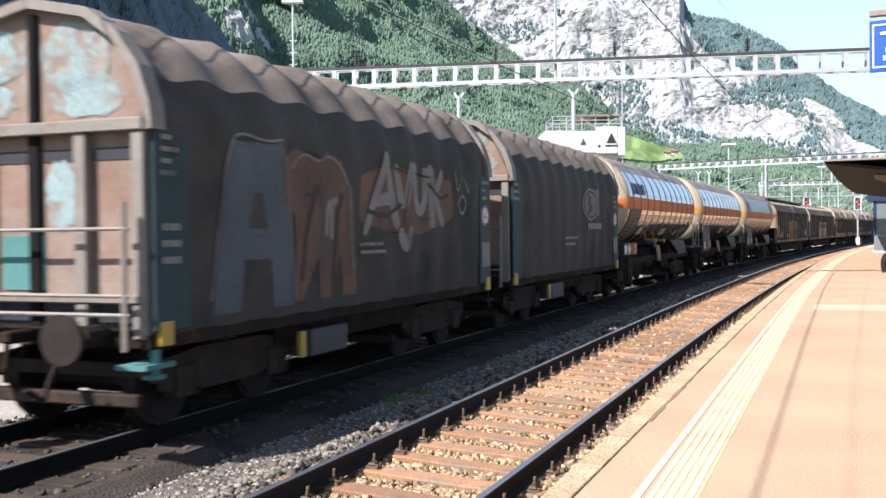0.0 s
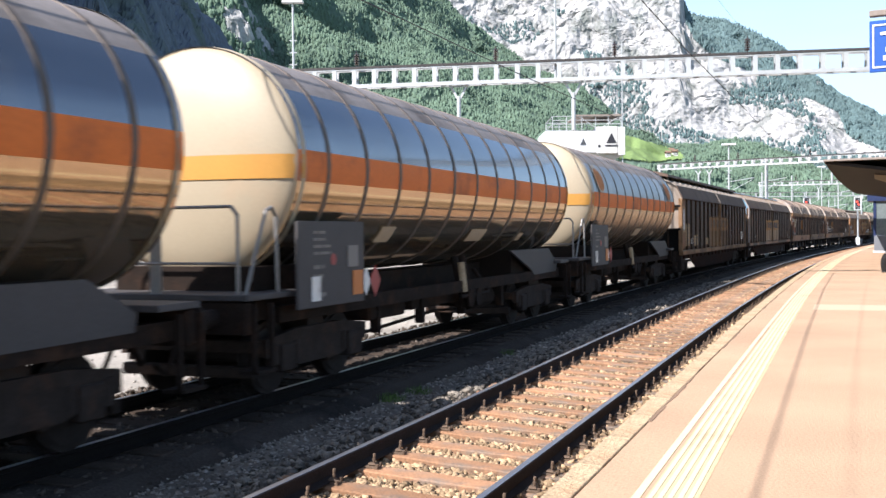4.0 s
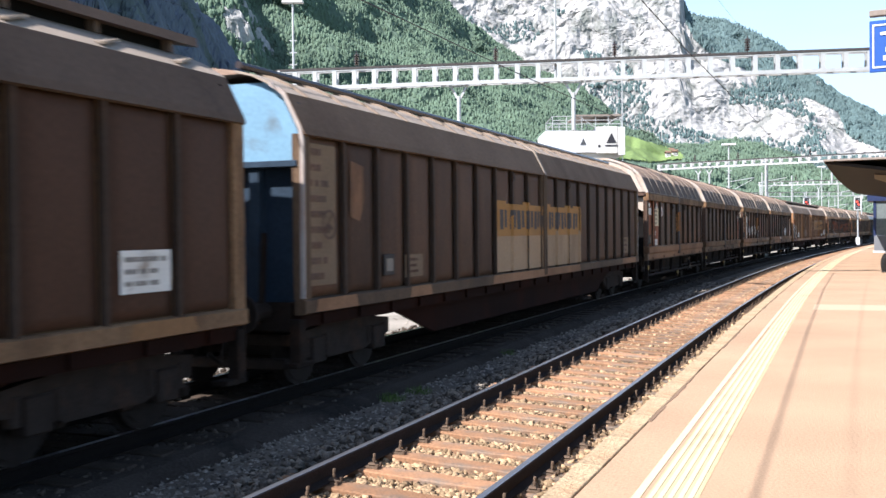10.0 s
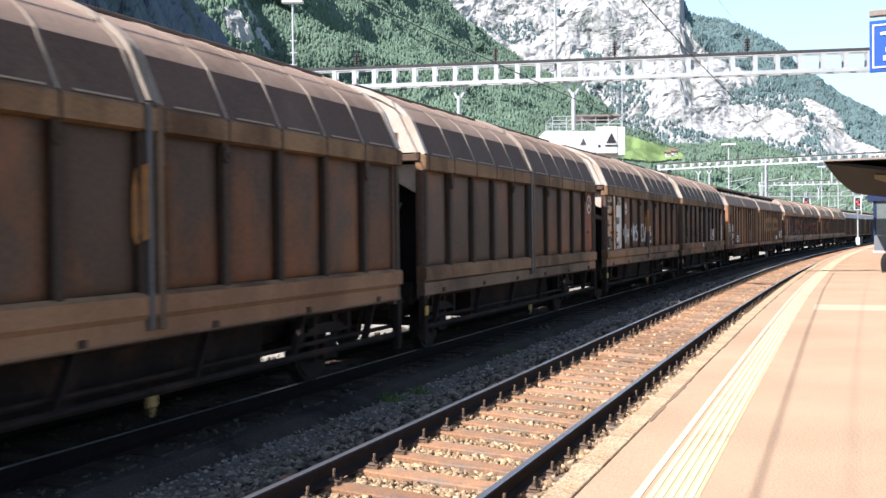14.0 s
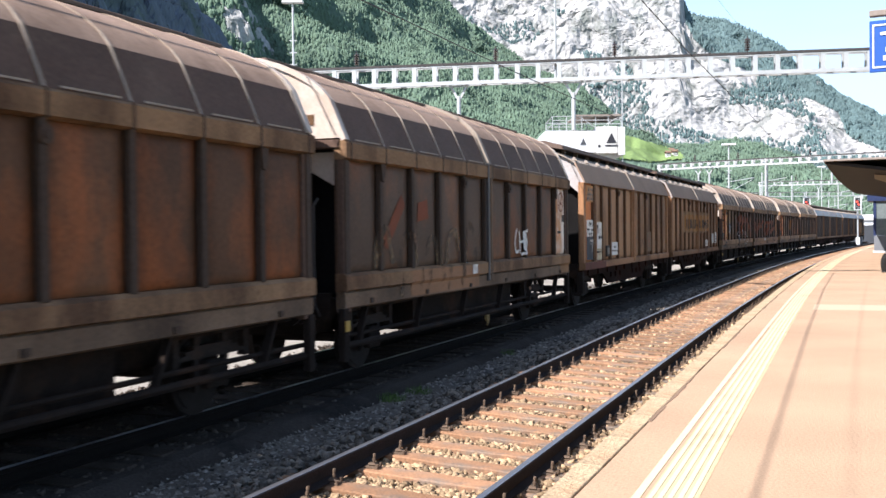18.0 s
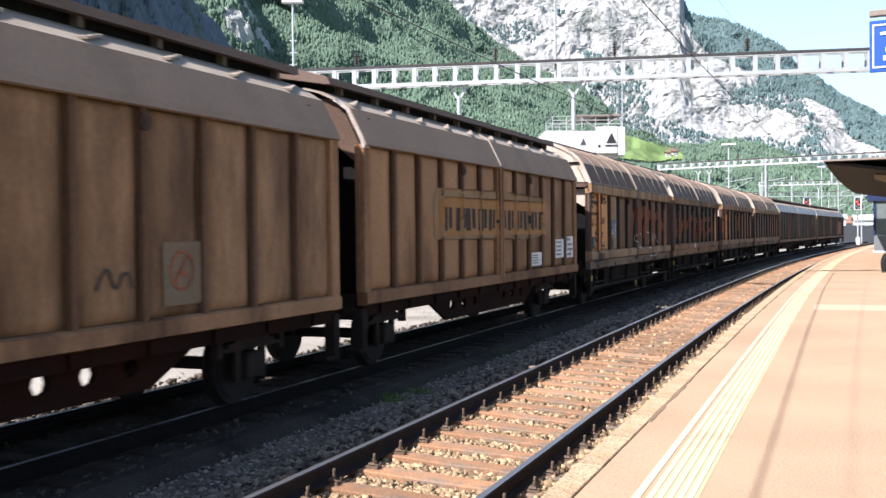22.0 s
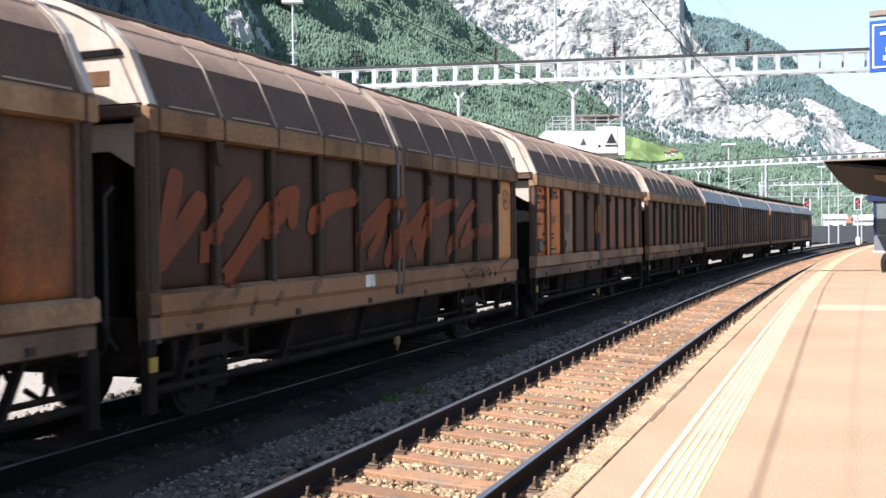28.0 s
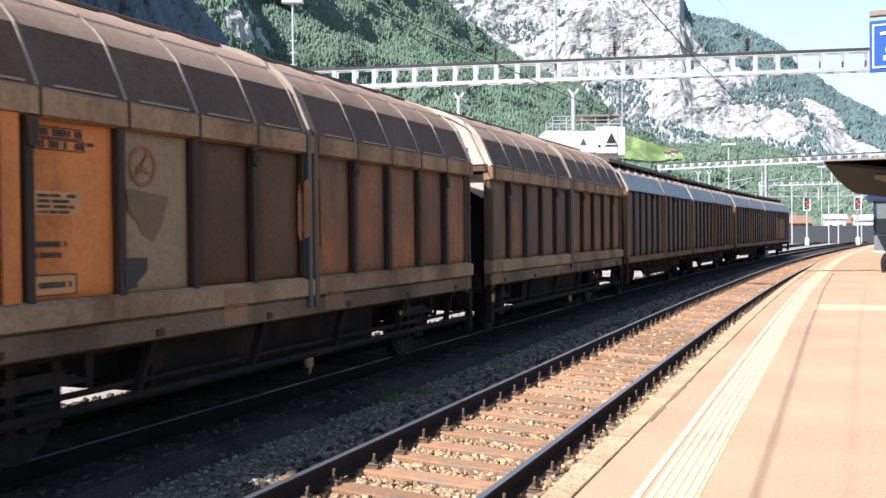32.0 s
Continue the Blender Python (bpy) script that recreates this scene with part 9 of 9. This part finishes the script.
for lines, w in (([[(-5.29, 2.52), (-5.41, 2.13), (-5.51, 1.75)], [(-5.51, 1.75), (-5.24, 1.99), (-4.90, 2.31)]], 0.27), ([[(-4.67, 1.98), (-4.32, 2.26), (-4.01, 2.51)]], 0.25),
                 ([[(-4.42, 1.54), (-3.99, 1.88), (-3.61, 2.20), (-3.23, 2.42), (-2.95, 2.46)], [(-2.95, 2.46), (-3.02, 2.15)], [(-3.6, 2.05), (-3.2, 2.28)]], 0.24),
                 ([[(-2.55, 2.08), (-2.23, 2.30), (-1.82, 2.42), (-1.41, 2.46)], [(-2.5, 2.2), (-2.0, 2.38)]], 0.26),
                 ([[(-1.23, 1.90), (-0.83, 2.13), (-0.44, 2.36), (0.15, 2.44)], [(-0.88, 1.71), (-0.61, 1.89), (-0.44, 2.18)], [(-1.05, 1.95), (-0.6, 2.15)]], 0.24),
                 ([[(-0.34, 1.59), (0.01, 2.09), (0.29, 2.43)]], 0.22), ([[(-0.34, 1.62), (0.51, 2.01), (1.11, 2.36), (1.40, 2.48)], [(0.84, 1.68), (1.12, 2.03), (1.40, 2.40)], [(0.7, 1.8), (0.9, 2.2)]], 0.24),
                 ([[(1.49, 2.29), (2.14, 2.43), (2.52, 2.48)], [(2.12, 1.70), (2.57, 2.09), (3.30, 2.46)], [(2.76, 1.80), (3.48, 2.0), (4.30, 2.03)], [(3.1, 2.1), (2.85, 1.85)]], 0.22)):
    swipe(d3b, lines, w * 0.82, d_depth, "spray_orange" if w in (0.24, 0.26) else "spray_red", "broad orange-red graffiti strokes")
patch(d3b, [(-4.90, 1.70), (-4.88, 2.02), (-4.73, 2.02), (-4.73, 1.70)], d_depth, "spray_orange", "brighter orange paint across a post", 0.008)
for a, b in (((-5.16, 1.14), (-4.67, 1.43)), ((-4.55, 1.18), (-4.3, 1.43)), ((-4.0, 1.13), (-3.91, 1.43)), ((-3.5, 1.2), (-3.3, 1.42)), ((-2.65, 1.30), (-2.48, 1.42))):
    swipe(d3b, [[a, b]], 0.10, d_depth, "rust_faint", "faded lower end of a stroke")
swipe(d3b, [[(2.5, 1.38), (3.0, 1.12), (3.3, 1.4), (2.9, 1.3)], [(3.2, 1.12), (3.5, 1.4), (3.7, 1.1), (3.9, 1.38), (4.1, 1.12)], [(4.2, 1.36), (4.4, 1.12), (4.7, 1.38), (5.1, 1.42)]], 0.03, d_depth, "label_dark", "thin black scrawl on the lower beam")
part("white_card", box(B(), -1.2, -0.92, -1.484, -1.474, 1.26, 1.42), M["label_white"], d3b, "white card on the lower beam")
patch(d4a, [(-3.39, 2.42), (-3.1, 2.36), (-2.75, 2.40), (-2.86, 2.1), (-3.0, 1.93), (-3.14, 1.95), (-3.24, 2.12), (-3.36, 2.2)], d_depth, "drab_blot", "grey-brown dribbled paint blot", 0.004)
ring_on(d3b, 5.2, 2.6, 0.2, PY_D - 0.004, M["rust_panel"], "round prohibition emblem")
patch(d4a, [(-3.48, 1.5), (-3.48, 1.78), (-3.1, 1.78), (-3.1, 1.62), (-3.25, 1.6), (-3.25, 1.5)], d_depth, "label_dark", "dark painted-out corner")

for d in (d3a, d3b):
    part("end_bar", box(B(), -D_HALF + 0.03, -D_HALF + 0.06, -1.16, 1.16, 3.70, 3.76), M["void_dark"], d, "dark bar across the end cap")

# two-axle ridge-roof wagons
dha, dhb = h_depth(11.9, 6), h_depth(11.7, 6)
plate_on(ha, "label_plate", -5.57, -4.85, 1.84, 2.26, M["label_white"], PY_H - 0.002, "white stuck-on label", 0.005)
bm = chars(B(), -5.28, -5.06, 2.13, 0.055, PY_H - 0.007, 81)
chars(bm, -5.52, -5.30, 1.995, 0.05, PY_H - 0.007, 82)
chars(bm, -5.12, -4.90, 1.985, 0.045, PY_H - 0.007, 83)
chars(bm, -5.30, -5.12, 1.88, 0.05, PY_H - 0.007, 84)
box(bm, -5.55, -5.26, PY_H - 0.013, PY_H - 0.007, 1.975, 1.985)
tagged(part("lettering", bm, M["label_dark"], ha), kind="stuff")
part("framed_mark", loop_frame(B(), [(-5.37, 2.155), (-5.29, 2.10), (-5.04, 2.10), (-4.98, 2.155), (-5.04, 2.21), (-5.29, 2.21)], PY_H - 0.007), M["label_dark"], ha)
part("framed_mark", loop_frame(B(), [(-5.34, 1.865), (-5.06, 1.865), (-5.06, 1.95), (-5.34, 1.95)], PY_H - 0.007), M["label_dark"], ha)
plate_on(ha, "dark_field", -5.58, -4.83, 1.24, 1.835, M["spray_blue"], PY_H - 0.002, "dark painted-out field", 0.004)
swipe(ha, [[(-5.30, 1.74), (-5.1, 1.72), (-4.92, 1.76)], [(-4.96, 1.72), (-5.03, 1.58), (-5.12, 1.44)], [(-5.22, 1.70), (-5.16, 1.62)]], 0.05, lambda x, z=2.0: PY_H - 0.004, "label_grey", "pale scratches on the dark field")
plate_on(ha, "label_field", -5.57, -4.84, 2.72, 3.14, M["tan_orange"], PY_H - 0.002, "tan field with framed rows", 0.004)
bm = B()
for k, (xa, z) in enumerate(((-5.40, 3.0), (-5.46, 2.88), (-5.55, 2.77))):
    loop_frame(bm, [(xa, z - 0.015), (-4.87, z - 0.015), (-4.87, z + 0.085), (xa, z + 0.085)], PY_H - 0.006, 0.01)
    chars(bm, xa + 0.03, -4.90, z + 0.005, 0.06, PY_H - 0.006, 86 + k)
tagged(part("lettering", bm, M["label_text"], ha), kind="stuff")
part("panel_strip", box(B(), -4.84, -4.68, -1.452, -1.436, 1.18, 3.18), M["tan_clean"], ha, "pale rubbed door post")
part("panel_strip", box(B(), -4.67, -4.63, -1.410, -1.398, 2.1, 3.15), M["tan_orange"], ha, "orange edge beside the door post")
plate_on(ha, "label_field", -4.66, -3.90, 1.22, 2.22, M["cream_worn"], PY_H - 0.002, "cream number panel", 0.004)
plate_on(ha, "inner_label", -4.58, -4.02, 1.52, 2.20, M["label_white"], PY_H - 0.006, "white inner label", 0.003)
bm = B()
for k, (xa, xb, z, hh) in enumerate(((-4.64, -4.40, 2.05, 0.085), (-4.64, -4.28, 1.91, 0.085), (-4.64, -4.44, 1.76, 0.095), (-4.36, -4.12, 1.765, 0.085), (-4.06, -3.96, 1.77, 0.085), (-4.64, -4.48, 1.66, 0.06), (-4.50, -4.14, 1.395, 0.06))):
    chars(bm, xa, xb, z, hh, PY_H - 0.009, 92 + k)
loop_frame(bm, [(-4.58, 1.365), (-4.05, 1.365), (-4.05, 1.49), (-4.58, 1.49)], PY_H - 0.007, 0.01)
tagged(part("lettering", bm, M["label_dark"], ha), kind="stuff")
patch(ha, [(-5.95, 1.0), (-5.95, 1.185), (-3.72, 1.185), (-3.72, 1.0)], dha, "beam_red", "red-brown repainted stretch of the lower beam", 0.004)
patch(ha, [(-4.66, 1.19), (-4.66, 1.23), (-3.90, 1.23), (-3.90, 1.19)], dha, "beam_red", "red-brown foot of the panel", 0.004)
lab = plate_on(ha, "label_plate", -2.78, -2.06, 1.30, 1.66, M["label_white"], PY_H - 0.002, "white stuck-on label", 0.005)
bm = chars(B(), -2.55, -2.30, 1.50, 0.055, PY_H - 0.007, 101)
chars(bm, -2.74, -2.12, 1.40, 0.04, PY_H - 0.007, 102)
tagged(part("lettering", bm, M["label_text"], lab), kind="stuff")
plate_on(ha, "label_plate", 2.3, 2.92, 1.30, 1.92, M["label_tan"], PY_H - 0.002, "pale stuck-on label", 0.005)
window_box(ha, -3.5, -3.14, 1.28, 1.58, PY_H)
ring_on(ha, 2.6, 1.64, 0.2, PY_H - 0.010, M["rust_panel"], "round prohibition emblem")
patch(hb, [(-3.25, 1.84), (-3.3, 2.5), (-3.1, 2.74), (0.5, 2.76), (3.2, 2.72), (3.36, 2.4), (3.3, 1.9), (1.5, 1.82)], dhb, "band_soft", "faded edge of the brand band", 0.003)
brand_band(hb, -3.05, 3.2, 1.93, 2.60, (-2.94, 3.09, 2.01, 2.40), lambda x, z=2.0: dhb(x, z) - 0.004, "band_faint", "faint worn orange band", "letters_brown")
for x0, x1, z0, z1, sd in ((2.15, 2.9, 1.26, 1.54, 87), (4.02, 4.72, 1.38, 1.80, 88), (5.0, 5.6, 1.36, 1.86, 89)):
    lab = plate_on(hb, "label_plate", x0, x1, z0, z1, M["label_white"], PY_H, "white stuck-on label", 0.005)
    bars_on(lab, x0 + 0.05, x1 - 0.05, z0 + 0.05, z1 - 0.05, PY_H - 0.007, M["label_text"], 4, sd)
swipe(ha, [[(1.35, 1.5), (1.5, 1.75), (1.6, 1.45), (1.75, 1.7), (1.85, 1.5)]], 0.03, dha, "label_dark", "small dark scrawl")
patch(hf, [(-0.9, 1.35), (-0.9, 2.7), (0.9, 2.75), (3.6, 2.65), (3.6, 1.35)], h_depth(12.9, 6), "tan_field", "pale cleaned field", 0.004)


# ---- how the train rolls: its speed falls through the clip ----
V_T = (0, 4, 8, 12, 16, 20, 24, 28, 32)
V = (8.31, 8.7477, 8.206, 7.7993, 6.9248, 6.3325, 5.2185, 4.2607, 3.4796)
TT = np.linspace(0, 32, 641)
VV = np.interp(TT, V_T, V)
GONE = np.concatenate([[0], np.cumsum((VV[1:] + VV[:-1]) / 2 * 0.05)])


def motions():
    for th, mid, base in UNITS:
        rows = []
        for i in range(65):
            t = i * 0.5
            s = mid - float(np.interp(t, TT, GONE))
            a, b = at(s - base, TRAIN), at(s + base, TRAIN)
            d = b - a
            q = (a + b) / 2
            rows.append((t, pose(q.x, q.y, 0, 0, 0, math.degrees(math.atan2(d.y, d.x)))))
        walk(th, rows)


motions()
